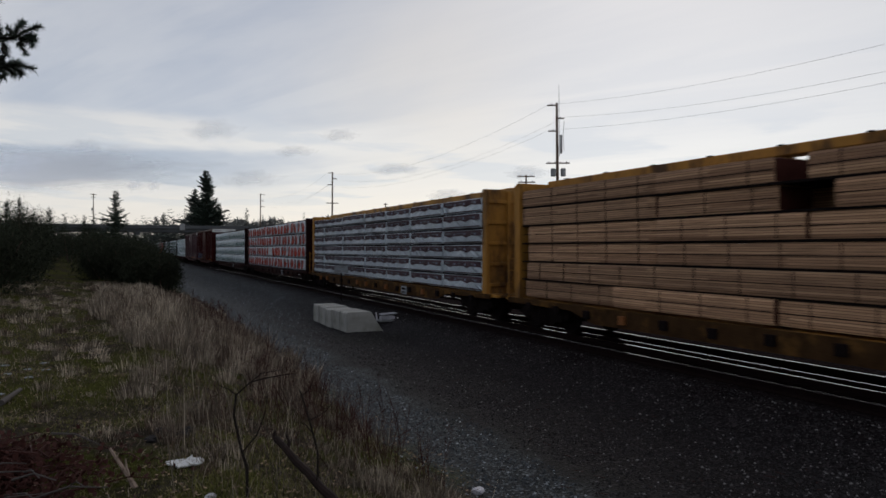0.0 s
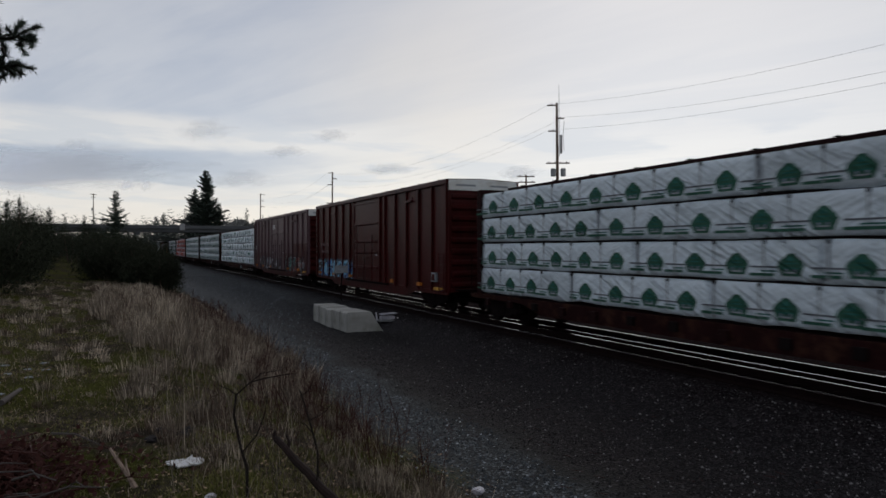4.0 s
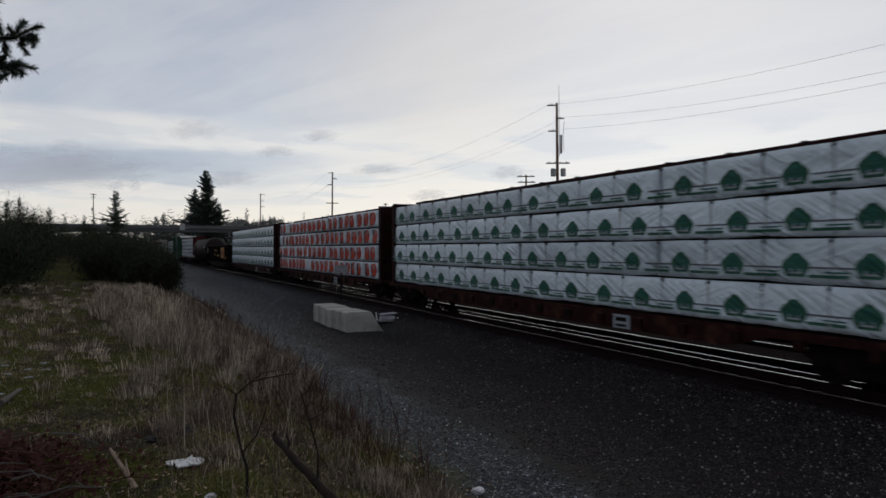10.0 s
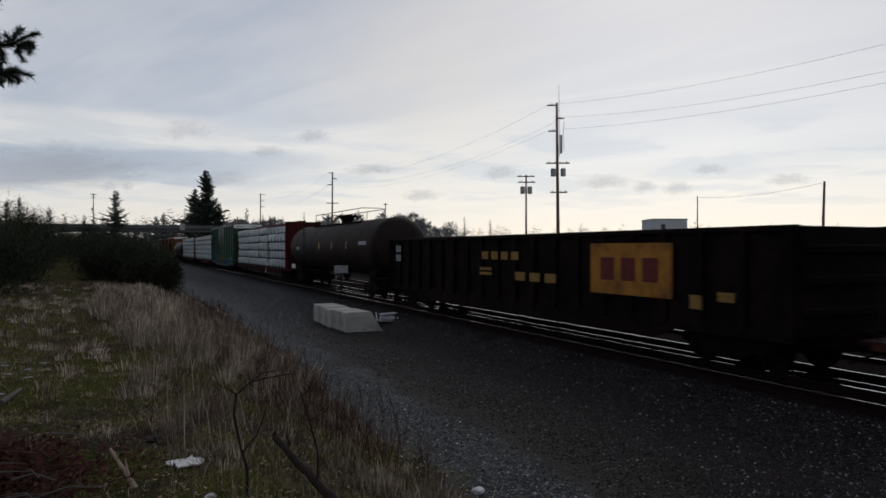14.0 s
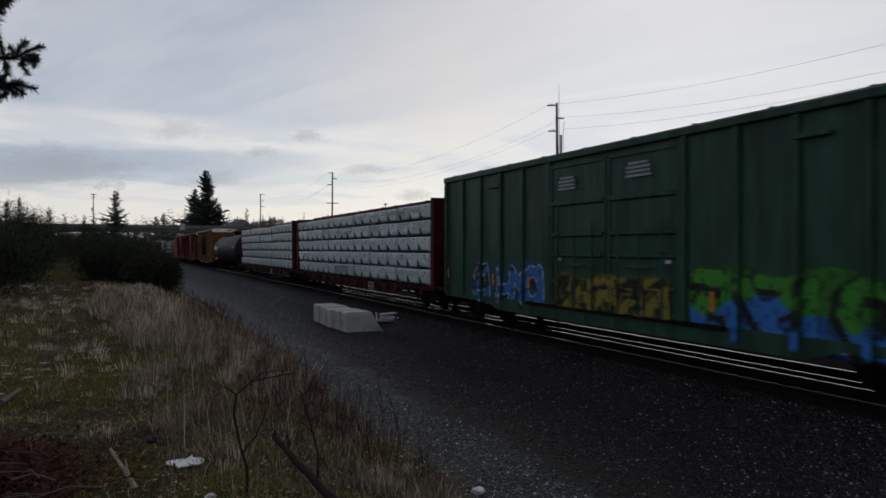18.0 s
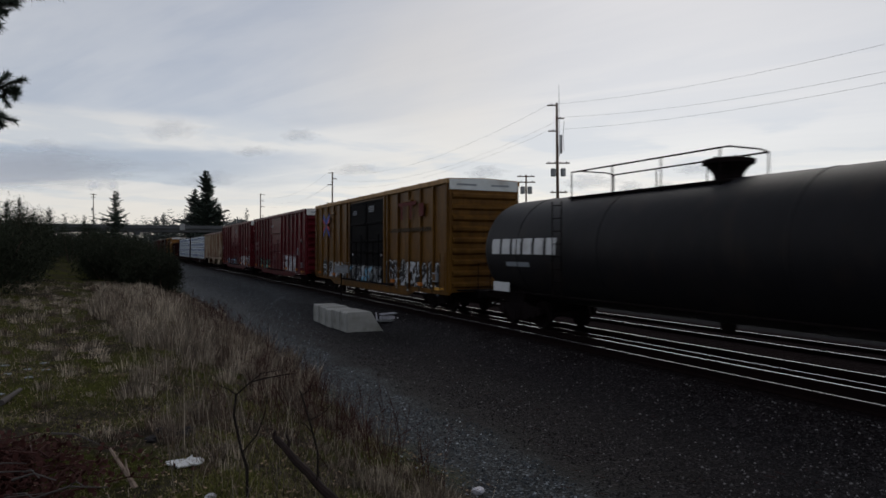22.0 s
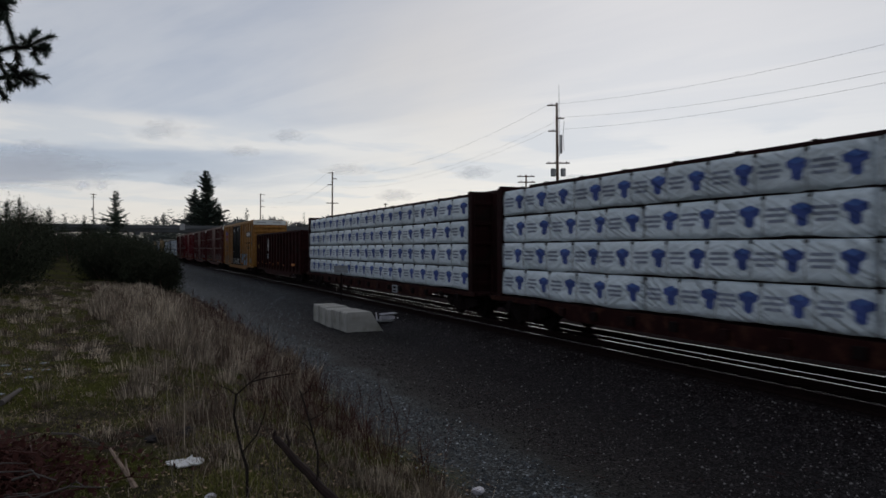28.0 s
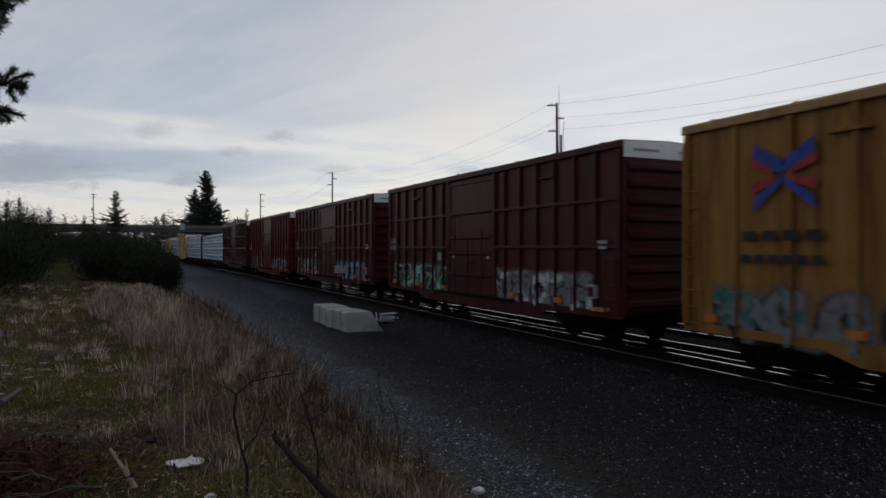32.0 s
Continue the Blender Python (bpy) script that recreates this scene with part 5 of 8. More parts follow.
    rf = part("roof", Shape().prism(ridge, "y", -half + 0.02, half - 0.02), roof, car)
    for i in range(int(half * 1.1)):
        y = -half + 0.8 + i * (2 * half - 1.6) / max(1, int(half * 1.1) - 1)
        part("roof_seam", Shape().prism([(-W - 0.06, top + 0.004), (0, top + 0.064), (W + 0.06, top + 0.004), (W + 0.06, top + 0.03), (0, top + 0.09), (-W - 0.06, top + 0.03)], "y", y - 0.04, y + 0.04), roof, rf)
    part("underframe", Shape().box(-0.4, 0.4, -half - 0.3, half + 0.3, 0.62, 0.95, 0.02).box(-1.3, 1.3, -half + 0.2, half - 0.2, 0.86, 0.98, 0.01), "steel_dark", car)
    ladder(car, -W - proud - 0.04, -half + 0.35, sill + 0.2, sill + 1.7, paint)
    ladder(car, -W - proud - 0.04, half - 0.35, sill + 0.2, top - 0.3, paint)
    running_gear(car, half + 0.45, 2.6)
    return car


def gondola(label, paint, half, top, posts, seed, marks=(), patches=()):
    car = thing("gondola_car", label, "freight car", group="cars of the freight train")
    W = 1.42
    for sx in (-1, 1):
        x0, x1 = sx * W, sx * (W - 0.05)
        side = part("side_wall", Shape().box(min(x0, x1), max(x0, x1), -half, half, 0.85, top - 0.1, 0.01), paint, car)
        for i in range(posts + 1):
            y = -half + 0.1 + (2 * half - 0.2) * i / posts
            part("side_post", Shape().box(min(sx * W, sx * (W + 0.13)), max(sx * W, sx * (W + 0.13)), y - 0.085, y + 0.085, 0.8, top - 0.12, 0.03), paint, side)
        part("top_chord", Shape().box(sx * W - 0.1, sx * W + 0.1, -half - 0.03, half + 0.03, top - 0.13, top, 0.025), paint, side)
        bow = [(-half, 0.92), (half, 0.92), (half, 0.72), (half - 3, 0.7), (half - 3.7, 0.42), (-half + 3.7, 0.42), (-half + 3, 0.7), (-half, 0.72)]
        part("side_sill", Shape().prism(bow, "x", sx * (W + 0.01) - 0.04, sx * (W + 0.01) + 0.04), paint, side)
        if sx < 0:
            for (y, z, w, h, material, rows, cols, ink) in patches:
                plate = part("painted_panel", Shape().box(-W - 0.145, -W - 0.1, y - w / 2, y + w / 2, z - h / 2, z + h / 2, 0.008), material, side, "painted panel on the side")
                if ink:
                    bars(plate, y, z, w * 0.8, h * 0.62, rows, ink, -W - 0.147, seed, cols)
            for (y, z, w, h, rows, material, cols) in marks:
                bars(side, y, z, w, h, rows, material, -W - 0.135, seed, cols)
    for sy in (-1, 1):
        y = sy * half
        end = part("end_wall", Shape().box(-W + 0.06, W - 0.06, y - 0.04, y + 0.04, 0.85, top - 0.02, 0.01), paint, car)
        for z in (1.3, 1.9, 2.5):
            part("end_rib", Shape().box(-W + 0.1, W - 0.1, min(y, y + sy * 0.14), max(y, y + sy * 0.14), z - 0.09, z + 0.09, 0.03), paint, end)
    part("floor_plate", Shape().box(-W + 0.055, W - 0.055, -half + 0.05, half - 0.05, 0.88, 1.0, 0.01), paint, car)
    part("centre_sill", Shape().box(-0.35, 0.35, -half - 0.3, half + 0.3, 0.55, 0.86, 0.02), "steel_dark", car)
    ladder(car, -W - 0.16, half - 0.35, 0.6, top - 0.1, paint)
    running_gear(car, half + 0.4, 2.3)
    return car


def tank_car(label, paint, half, radius, seed, brand=True):
    car = thing("tank_car", label, "freight car", group="cars of the freight train")
    zc = 4.11 - radius
    cap = 0.75
    prof = [(-half, 0.02)] + [(-half + cap * (1 - math.cos(a)), radius * math.sin(a)) for a in (0.3, 0.6, 0.9, 1.2, 1.4, math.pi / 2)]
    prof += [(-a, r) for a, r in reversed(prof)]
    shell = part("tank_shell", Shape().lathe(prof, "y", 48, (0, 0, zc)), paint, car, smooth=True)
    for y in (-half * 0.72, -half * 0.3, half * 0.3, half * 0.72):
        part("weld_band", Shape().lathe([(y - 0.03, radius + 0.002), (y - 0.02, radius + 0.012), (y + 0.02, radius + 0.012), (y + 0.03, radius + 0.002)], "y", 48, (0, 0, zc)), paint, shell, smooth=True)
    top = zc + radius
    dome = part("manway", Shape().lathe([(top - 0.1, 0.32), (top + 0.08, 0.32), (top + 0.16, 0.36), (top + 0.32, 0.5), (top + 0.34, 0.58), (top + 0.44, 0.58), (top + 0.48, 0.42)], "z", 20), "steel_dark", car)
    for i in range(6):
        a = i * math.pi / 3
        part("bolt", Shape().tube((0.44 * math.cos(a), 0.44 * math.sin(a), top + 0.3), (0.44 * math.cos(a), 0.44 * math.sin(a), top + 0.5), 0.03, n=6), "steel_dark", dome)
    part("walkway", Shape().box(-0.75, 0.75, -0.6 if brand else -half * 0.5, half * 0.56, top - 0.14, top - 0.08, 0.01), "steel_dark", car)
    rail_z = top + 0.62
    r0, r1 = (-0.45, 4.9) if brand else (-4.4, 4.4)
    for sx in (-1, 1):
        part("handrail", Shape().tube((sx * 0.78, r0, rail_z), (sx * 0.78, r1, rail_z), 0.022, n=6), "steel_dark", car)
        for i in range(4):
            y = r0 + (r1 - r0) * i / 3
            part("rail_post", Shape().tube((sx * 0.78, y, top - 0.3), (sx * 0.78, y, rail_z), 0.02, n=6), "steel_dark", car)
    for y in (r0, r1):
        part("rail_arch", Shape().path([(-0.78, y, rail_z), (-0.5, y, rail_z + 0.05), (0.5, y, rail_z + 0.05), (0.78, y, rail_z)], 0.02), "steel_dark", car)
    for sy in (-1, 1):
        y = sy * (half - 1.6)
        part("saddle", Shape().box(-1.1, 1.1, y - 0.5, y + 0.5, 0.75, 1.35, 0.05), "steel_dark", car)
        part("stub_sill", Shape().box(-0.35, 0.35, min(sy * (half + 0.45), y), max(sy * (half + 0.45), y), 0.65, 0.95, 0.02), "steel_dark", car)
        part("end_platform", Shape().box(-1.4, 1.4, sy * (half + 0.05) - 0.35, sy * (half + 0.05) + 0.35, 1.0, 1.06, 0.01), "steel_dark", car)
        for sx in (-1, 1):
            part("end_rail", Shape().path([(sx * 1.38, sy * (half + 0.35), 1.05), (sx * 1.38, sy * (half + 0.35), 2.0), (sx * 1.38, sy * (half - 0.5), 2.0), (sx * 1.38, sy * (half - 0.5), 1.05)], 0.02), "steel_dark", car)
    part("side_pipe", Shape().tube((-1.25, -half + 1, 1.12), (-1.25, half - 1, 1.12), 0.03, n=6), "steel_dark", car)
    part("bottom_outlet", Shape().lathe([(0.55, 0.16), (0.8, 0.2), (1.1, 0.3)], "z", 12), "steel_dark", car)
    ladder(car, -radius - 0.08, 4.3, 1.1, top - 0.3, "steel_dark")
    # lettering wraps the flank above its widest line
    def curved(y0, y1, z0, z1, name, material):
        s = Shape()
        v = []
        for z in (z0, (z0 + z1) / 2, z1):
            r = math.sqrt(max(0.05, (radius + 0.008) ** 2 - (z - zc) ** 2))
            v += [(-r, y0, z), (-r, y1, z)]
        v += [(p[0] + 0.02, p[1], p[2]) for p in v]
        s.add(v, [(0, 1, 3, 2), (2, 3, 5, 4), (6, 8, 9, 7), (8, 10, 11, 9), (0, 6, 7, 1), (4, 5, 11, 10), (0, 2, 8, 6), (2, 4, 10, 8), (1, 7, 9, 3), (3, 9, 11, 5)])
        part(name, s, material, shell, "white lettering as plain bars", fix=False)
    if brand:
        for i in range(6):
            y = half - 1.1 - 0.61 * i
            curved(y - 0.46, y, zc - 0.12, zc + 0.36, "lettering", "paint_white")
        curved(half - 3.2, half - 1.9, zc - 0.5, zc - 0.36, "lettering", "paint_grey")
    else:
        for i, y in enumerate((-half * 0.5, -half * 0.2, half * 0.1)):
            curved(y, y + 0.1, zc - 0.1, zc + 0.3, "lettering", "paint_yellow")
        curved(half - 3.2, half - 2.4, zc - 0.15, zc + 0.05, "lettering", "paint_grey")
    curved(-half + 1.4, -half + 2.6, zc + 0.12, zc + 0.3, "lettering", "paint_grey")
    part("placard", Shape().box(-1.5, -1.46, half - 1.9, half - 0.9, 1.12, 1.42, 0.01), "paint_white", car)
    running_gear(car, half + 0.6, 2.4)
    return car


def hopper(label, half, top, seed):
    car = thing("hopper_car", label, "freight car", group="cars of the freight train")
    W = 1.5
    ring = [(-half + 1.6, 1.5), (half - 1.6, 1.5), (half - 0.2, 2.6), (half - 0.2, top - 0.25), (-half + 0.2, top - 0.25), (-half + 0.2, 2.6)]
    for sx in (-1, 1):
        side = part("side_wall", Shape().prism(ring, "x", sx * W - 0.03, sx * W + 0.03), "hopper_tan", car)
        for i in range(17):
            y = -half + 1.75 + (2 * half - 3.5) * i / 16
            part("side_post", Shape().box(sx * (W + 0.05) - 0.05, sx * (W + 0.05) + 0.05, y - 0.06, y + 0.06, 1.45, top - 0.25, 0.02), "hopper_tan", side)
        part("top_chord", Shape().box(sx * W - 0.1, sx * W + 0.1, -half, half, top - 0.25, top - 0.05, 0.02), "roof_brown", side)
        part("side_sill", Shape().box(sx * W - 0.08, sx * W + 0.08, -half, half, 1.2, 1.45, 0.02), "hopper_tan", side)
    for sy in (-1, 1):
        a = [(sy * (half - 1.6), 1.5), (sy * (half - 0.2), 2.6), (sy * (half - 0.2), top - 0.25), (sy * (half - 0.26), top - 0.25), (sy * (half - 0.26), 2.63), (sy * (half - 1.66), 1.53)]
        part("end_wall", Shape().prism(a, "x", -W + 0.03, W - 0.03), "hopper_tan", car)
        part("end_frame", Shape().box(-W, W, sy * half - 0.06, sy * half + 0.06, 1.1, 1.4, 0.02).box(-W, -W + 0.12, sy * half - 0.06, sy * half + 0.06, 1.4, top - 0.3, 0.02).box(W - 0.12, W, sy * half - 0.06, sy * half + 0.06, 1.4, top - 0.3, 0.02), "hopper_tan", car)
        ladder(car, -W - 0.05, sy * (half - 0.3), 1.0, top - 0.2, "hopper_tan")
    part("roof", Shape().prism([(-W, top - 0.06), (-0.9, top + 0.12), (0.9, top + 0.12), (W, top - 0.06), (0, top - 0.2)], "y", -half + 0.2, half - 0.2), "roof_brown", car)
    for i in range(3):
        y = (i - 1) * half * 0.55
        bay = [(-1.9, 1.5), (1.9, 1.5), (0.45, 0.5), (-0.45, 0.5)]
        part("hopper_bay", Shape().prism([(y + p, z) for p, z in bay], "x", -1.35, 1.35), "hopper_tan", car)
        part("outlet_gate", Shape().box(-0.7, 0.7, y - 0.5, y + 0.5, 0.38, 0.5, 0.02), "steel_dark", car)
    part("centre_sill", Shape().box(-0.3, 0.3, -half - 0.3, half + 0.3, 0.7, 1.0, 0.02), "steel_dark", car)
    running_gear(car, half + 0.4, 2.2)
    return car


# ---- the train, from its leading cars back ----
SPEED = 17.793
UNIT = 16.41
MOVING = []


def running(car, s0, s1=None):
    """Notes a car's place: s0, s1 are its near and far ends along the line at the start, in units of UNIT."""
    mid = s0 if s1 is None else (s0 + s1) / 2
    y = mid * UNIT - 5.47
    car.matrix_basis = pose(TRACK_X, y, 0)
    MOVING.append((car, y))
    return car


def cross_mark(car, y, z, w, h, x=-1.6):
    """A crossing of four arms, each a blue stripe outside and a red one inside."""
    blue, red = Shape(), Shape()
    b = 0.17 * h
    for sy in (-1, 1):
        for sz in (-1, 1):
            tip, mid = (y + sy * w / 2, z + sz * h / 2), (y + sy * 0.04 * w, z + sz * 0.1 * h)
            blue.prism([(tip[0], tip[1] - b * 0.9), (tip[0] - sy * 0.05, tip[1] + b * 0.5), (mid[0] - sy * 0.1, mid[1] + b * 0.6), (mid[0], mid[1] - b * 0.6)], "x", x - 0.012, x - 0.004)
            low, inn = (tip[0] + sy * 0.03, tip[1] - sz * b * 1.5), (mid[0] + sy * 0.12 * w, mid[1] - sz * b * 0.1)
            red.prism([(low[0], low[1] - b * 0.55), (low[0] - sy * 0.02, low[1] + b * 0.55), (inn[0] - sy * 0.05, inn[1] + b * 0.5), (inn[0], inn[1] - b * 0.5)], "x", x - 0.008, x)
    part("painted_stripe", blue, "stripe_blue", car, "blue painted crossing stripes")
    part("painted_stripe", red, "stripe_red", car, "red painted crossing stripes")


def lower_band(car, half, z, material, doors):
    for sx in (-1, 1):
        for a, b in ((-half + 0.02, doors[0]), (doors[1], half - 0.02)):
            part("lower_panel", Shape().box(sx * 1.506 - 0.006, sx * 1.506 + 0.006, a, b, 0.9, z), material, car, "darker repainted lower panel")


def build_train():
    cb = centerbeam
    G, Wt = "wrap_grey", "wrap_white"
    bare = [(-11.12, -4.0, 2.1, 6.8, 11.12), (-11.12, -2.5, 8.3, 11.12), (-11.12, -1.0, 5.3, 11.12), (-11.12, -4.5, 1.45, 5.3, 11.12), (-11.12, -5.0, 0.92, 2.05, 5.3, 11.12), (-11.12, -4.6, 1.46, 2.1, 5.3, 11.12)]
    running(cb("yellow flatcar stacked with bare sawn lumber", "cb_yellow", 6, "bare", "lumber", 3, cover=bare, gaps=((4, 0.92, 2.05), (5, 1.46, 2.1)), head=4.31), 1.4164 - 1.357, 1.4164)
    running(cb("yellow flatcar with grey and purple-brown wrapped lumber", "cb_yellow", 6, "stripe", G, 5, cover=[(-11.12, -8.0, -4.76, -1.87, 1.15, 4.9, 8.7, 11.12)], head=4.33), 1.5601, 2.9268)
    mid = [(-11.12, 0.0, 11.12)]
    running(cb("dark flatcar with grey wrapped lumber printed with red discs", "cb_dark", 4, "disc", G, 8, cover=mid), 3.0565, 4.4084)
    running(cb("dark flatcar with white wrapped lumber printed with green houses", "cb_dark", 4, "house", Wt, 9), 4.536, 5.916)
    running(boxcar("oxide-red boxcar with blue graffiti and worn lettering", "box_brown", 9.25, 5.15, "box_brown", 14, (-1.9, 1.9, 1), 4, cap="galv",
                   sprays=((2.0, 9.0, 0.7, 1.95, ("paint_sky", "paint_blue_spray", "paint_sky", "paint_black"), "paint_silver", 41),),
                   marks=((7.2, 2.75, 1.7, 0.24, 1, "box_purple", 4), (7.2, 2.35, 1.7, 0.22, 1, "box_purple", 6))), 7.1716 - 1.13, 7.1716)
    # end walls get the darker oxide red to stand in for shade between cars
    c5 = boxcar("faded purple-brown boxcar with a dark red lower band and graffiti", "box_purple", 9.38, 5.1, "box_purple", 13, (-2.3, 2.1, 2), 5, sill_paint="box_brown", end_paint="box_brown",
                sprays=((2.2, 7.4, 0.7, 1.95, ("paint_black", "paint_black", "paint_silver", "paint_black"), "paint_silver", 51), (-1.6, 2.0, 0.9, 1.8, ("paint_silver", "paint_black", "paint_black"), "paint_grey", 53), (-8.3, -2.5, 0.62, 2.05, ("paint_black", "paint_black", "paint_red", "paint_black", "paint_teal"), "paint_silver", 52)),
                marks=((1.0, 4.2, 0.9, 0.12, 3, "paint_white", 1), (8.6, 2.6, 0.5, 0.2, 2, "paint_white", 1)))
    lower_band(c5, 9.38, 2.15, "box_brown", (-2.45, 2.25))
    for y0, y1 in ((-9.18, -7.9), (-7.74, -6.49), (-6.33, -5.08)):
        part("repaint_panel", Shape().box(-1.512, -1.5, y0, y1, 2.151, 2.85), "box_brown", c5, "darker repainted panel")
    for y in (-9.26, -7.82, -6.41, -4.99, -3.57):
        part("repaint_panel", Shape().box(-1.606, -1.6, y - 0.07, y + 0.07, 0.9, 2.85 if y < -6 else 2.15), "box_brown", c5, "darker repainted post face")
    running(c5, 7.3057, 8.4498)
    tree_cut = [(-11.12, -7.4, -4.9, -1.2, 2.5, 6.2, 11.12), (-11.12, -7.4, -3.7, 0.0, 3.7, 6.2, 11.12)]
    running(cb("dark flatcar with crumpled white wrapped lumber printed with green trees", "cb_brown", 5, "tree", "wrap_crumpled", 12, cover=tree_cut), 8.5743, 9.9153)
    running(cb("dark flatcar with white wrapped lumber printed with green houses", "cb_dark", 4, "house", Wt, 15), 10.0633, 11.4236)
    running(cb("dark flatcar with white wrapped lumber printed with green houses", "cb_dark", 4, "house", Wt, 16, cover=[(-11.12, 0.0, 11.12), (-11.12, -5.4, 0.6, 11.12)]), 11.5473, 12.9067)
    running(cb("dark flatcar with grey wrapped lumber printed with red discs", "cb_dark", 4, "disc", G, 21, cover=[(-11.12, 0.6, 11.12), (-11.12, -2.4, 2.4, 11.12)]), 13.039, 14.3883)
    running(cb("red-brown flatcar with white wrapped lumber printed with green houses", "cb_dark", 4, "house", Wt, 18, cover=mid), 14.5361, 15.8944)
    running(gondola("black ribbed gondola with a yellow panel and pale lettering", "gondola", 10.2, 2.95, 19, 11,
                    marks=((0.3, 2.28, 2.5, 0.36, 1, "paint_dim", 4), (-1.75, 1.65, 2.4, 0.36, 1, "paint_dim", 3), (1.2, 1.75, 0.9, 0.16, 2, "paint_dim", 1), (9.0, 2.3, 0.6, 0.4, 2, "paint_grey", 2)),
                    patches=((-5.8, 2.0, 2.85, 1.27, "panel_ochre", 1, 3, "paint_dull_red"), (-7.9, 1.35, 0.3, 0.3, "paint_dim", 2, 1, ""), (-8.7, 1.5, 0.4, 0.2, "paint_dim", 2, 1, ""))), 16.0112, 17.2564)
    running(tank_car("grimy brown-black tank car with a railed walkway", "tank_dirty", 9.2, 1.53, 12, False), 17.36, 18.5022)
    # the stacks of one car stand apart in the top course
    GR, GM, GL = -5.52, -4.94, -3.98
    running(cb("red-brown flatcar with white wrapped lumber printed with green triangles", "cb_red", 5, "tri", "wrap_pale", 26, cover=[(-11.12, GM, GL, -0.25, 5.0, 11.12)] * 4 + [(-11.12, GR, GL, -0.25, 5.0, 11.12)], gaps=((4, GR, GL),) + tuple((k, GM, GL) for k in range(4)), plain=((GL, 0.0),), head=4.36), 18.6204, 19.9688)
    running(boxcar("dull green boxcar with blue, lime and yellow graffiti", "box_green", 9.33, 5.17, "box_green", 14, (-2.5, 2.46, 2), 14,
                   sprays=((2.7, 7.3, 0.6, 2.15, ("paint_blue_spray", "paint_blue_spray", "paint_blue_spray", "paint_black"), "paint_silver", 61), (-9.1, -2.6, 0.55, 2.3, ("paint_blue_spray", "paint_lime"), "paint_black", 62, "filled"), (-2.3, 2.2, 0.8, 1.9, ("paint_yellow", "paint_yellow", "paint_black"), "paint_yellow", 64)),
                   marks=((1.6, 4.3, 0.8, 0.1, 4, "paint_grey", 1), (-1.2, 4.4, 0.9, 0.1, 4, "paint_grey", 1), (3.5, 1.5, 0.14, 0.6, 1, "paint_orange", 1), (5.6, 1.5, 0.14, 0.6, 1, "paint_orange", 1), (-3.4, 1.4, 0.14, 0.7, 1, "paint_orange", 1),
                          (-7.0, 1.35, 0.14, 0.7, 1, "paint_orange", 1), (8.9, 1.6, 0.12, 0.6, 1, "paint_orange", 1))), 20.0966, 21.2357)
    tri_cut = [(-11.12, -7.4, -1.2, 3.7, 11.12), (-11.12, -3.7, 4.9, 11.12)]
    running(cb("red-brown flatcar with white wrapped lumber printed with green triangles", "cb_red", 5, "tri", "wrap_pale", 28, cover=tri_cut), 21.3514, 22.6899)
    running(cb("red-brown flatcar with uneven white wrapped lumber printed with green triangles", "cb_red", 5, "tri", "wrap_pale", 31, cover=[(-11.12, -3.6, 1.3, 6.2, 11.12), (-11.12, -3.6, 1.3, 11.12)]), 22.8197, 24.1695)
    running(tank_car("satin black tank car with white block lettering", "tank_black", 9.1, 1.66, 17, True), 24.295, 25.4167)
    c18 = boxcar("mustard-yellow boxcar with black doors and black-white graffiti", "box_yellow", 9.35, 5.17, "roof_yellow", 15, (-2.6, 2.5, 2), 18, door_paint="door_black", cap="galv",
                 sprays=((2.7, 7.9, 0.75, 1.85, ("paint_black", "paint_black", "paint_black", "paint_silver"), "paint_white", 71), (-2.5, 2.4, 0.8, 1.7, ("paint_silver", "paint_black", "paint_grey", "paint_sky"), "paint_grey", 72),
                         (-8.6, -2.75, 0.65, 2.1, ("paint_black", "paint_black", "paint_black", "paint_silver"), "paint_white", 73)),
                 marks=((1.5, 4.35, 0.7, 0.08, 3, "paint_grey", 1), (-1.0, 4.45, 0.9, 0.08, 4, "paint_grey", 1), (-5.7, 3.3, 4.6, 0.24, 1, "paint_dull_black", 19), (-5.5, 4.42, 2.6, 0.26, 1, "paint_dull_red", 1), (-4.9, 4.05, 0.26, 1.0, 1, "paint_dull_red", 1), (-5.9, 4.05, 0.26, 1.0, 1, "paint_dull_red", 1), (-7.0, 4.1, 0.6, 0.9, 1, "paint_dull_red", 1)))
    cross_mark(c18, 6.9, 3.9, 1.4, 1.2)
    running(c18, 25.5552, 26.6951)
    running(boxcar("red boxcar with mint and silver graffiti", "box_red", 9.35, 5.17, "box_red", 15, (-1.9, 1.9, 1), 19,
                   sprays=((2.1, 7.3, 0.75, 1.75, ("paint_black", "paint_black", "paint_mint"), "paint_mint", 81), (-6.9, -2.8, 0.75, 2.1, ("paint_silver", "paint_silver", "paint_white"), "paint_red", 82)),
                   marks=((1.0, 4.3, 0.9, 0.1, 2, "paint_grey", 1), (7.55, 2.72, 1.5, 0.42, 2, "paint_faded", 4), (7.5, 1.75, 0.6, 0.1, 4, "paint_faded", 2), (-7.4, 2.3, 0.5, 0.12, 4, "paint_grey", 2), (-8.3, 3.05, 0.5, 0.3, 1, "box_purple", 1), (0.3, 1.7, 0.3, 0.2, 2, "paint_grey", 1))), 27.9954 - 1.139, 27.9954)
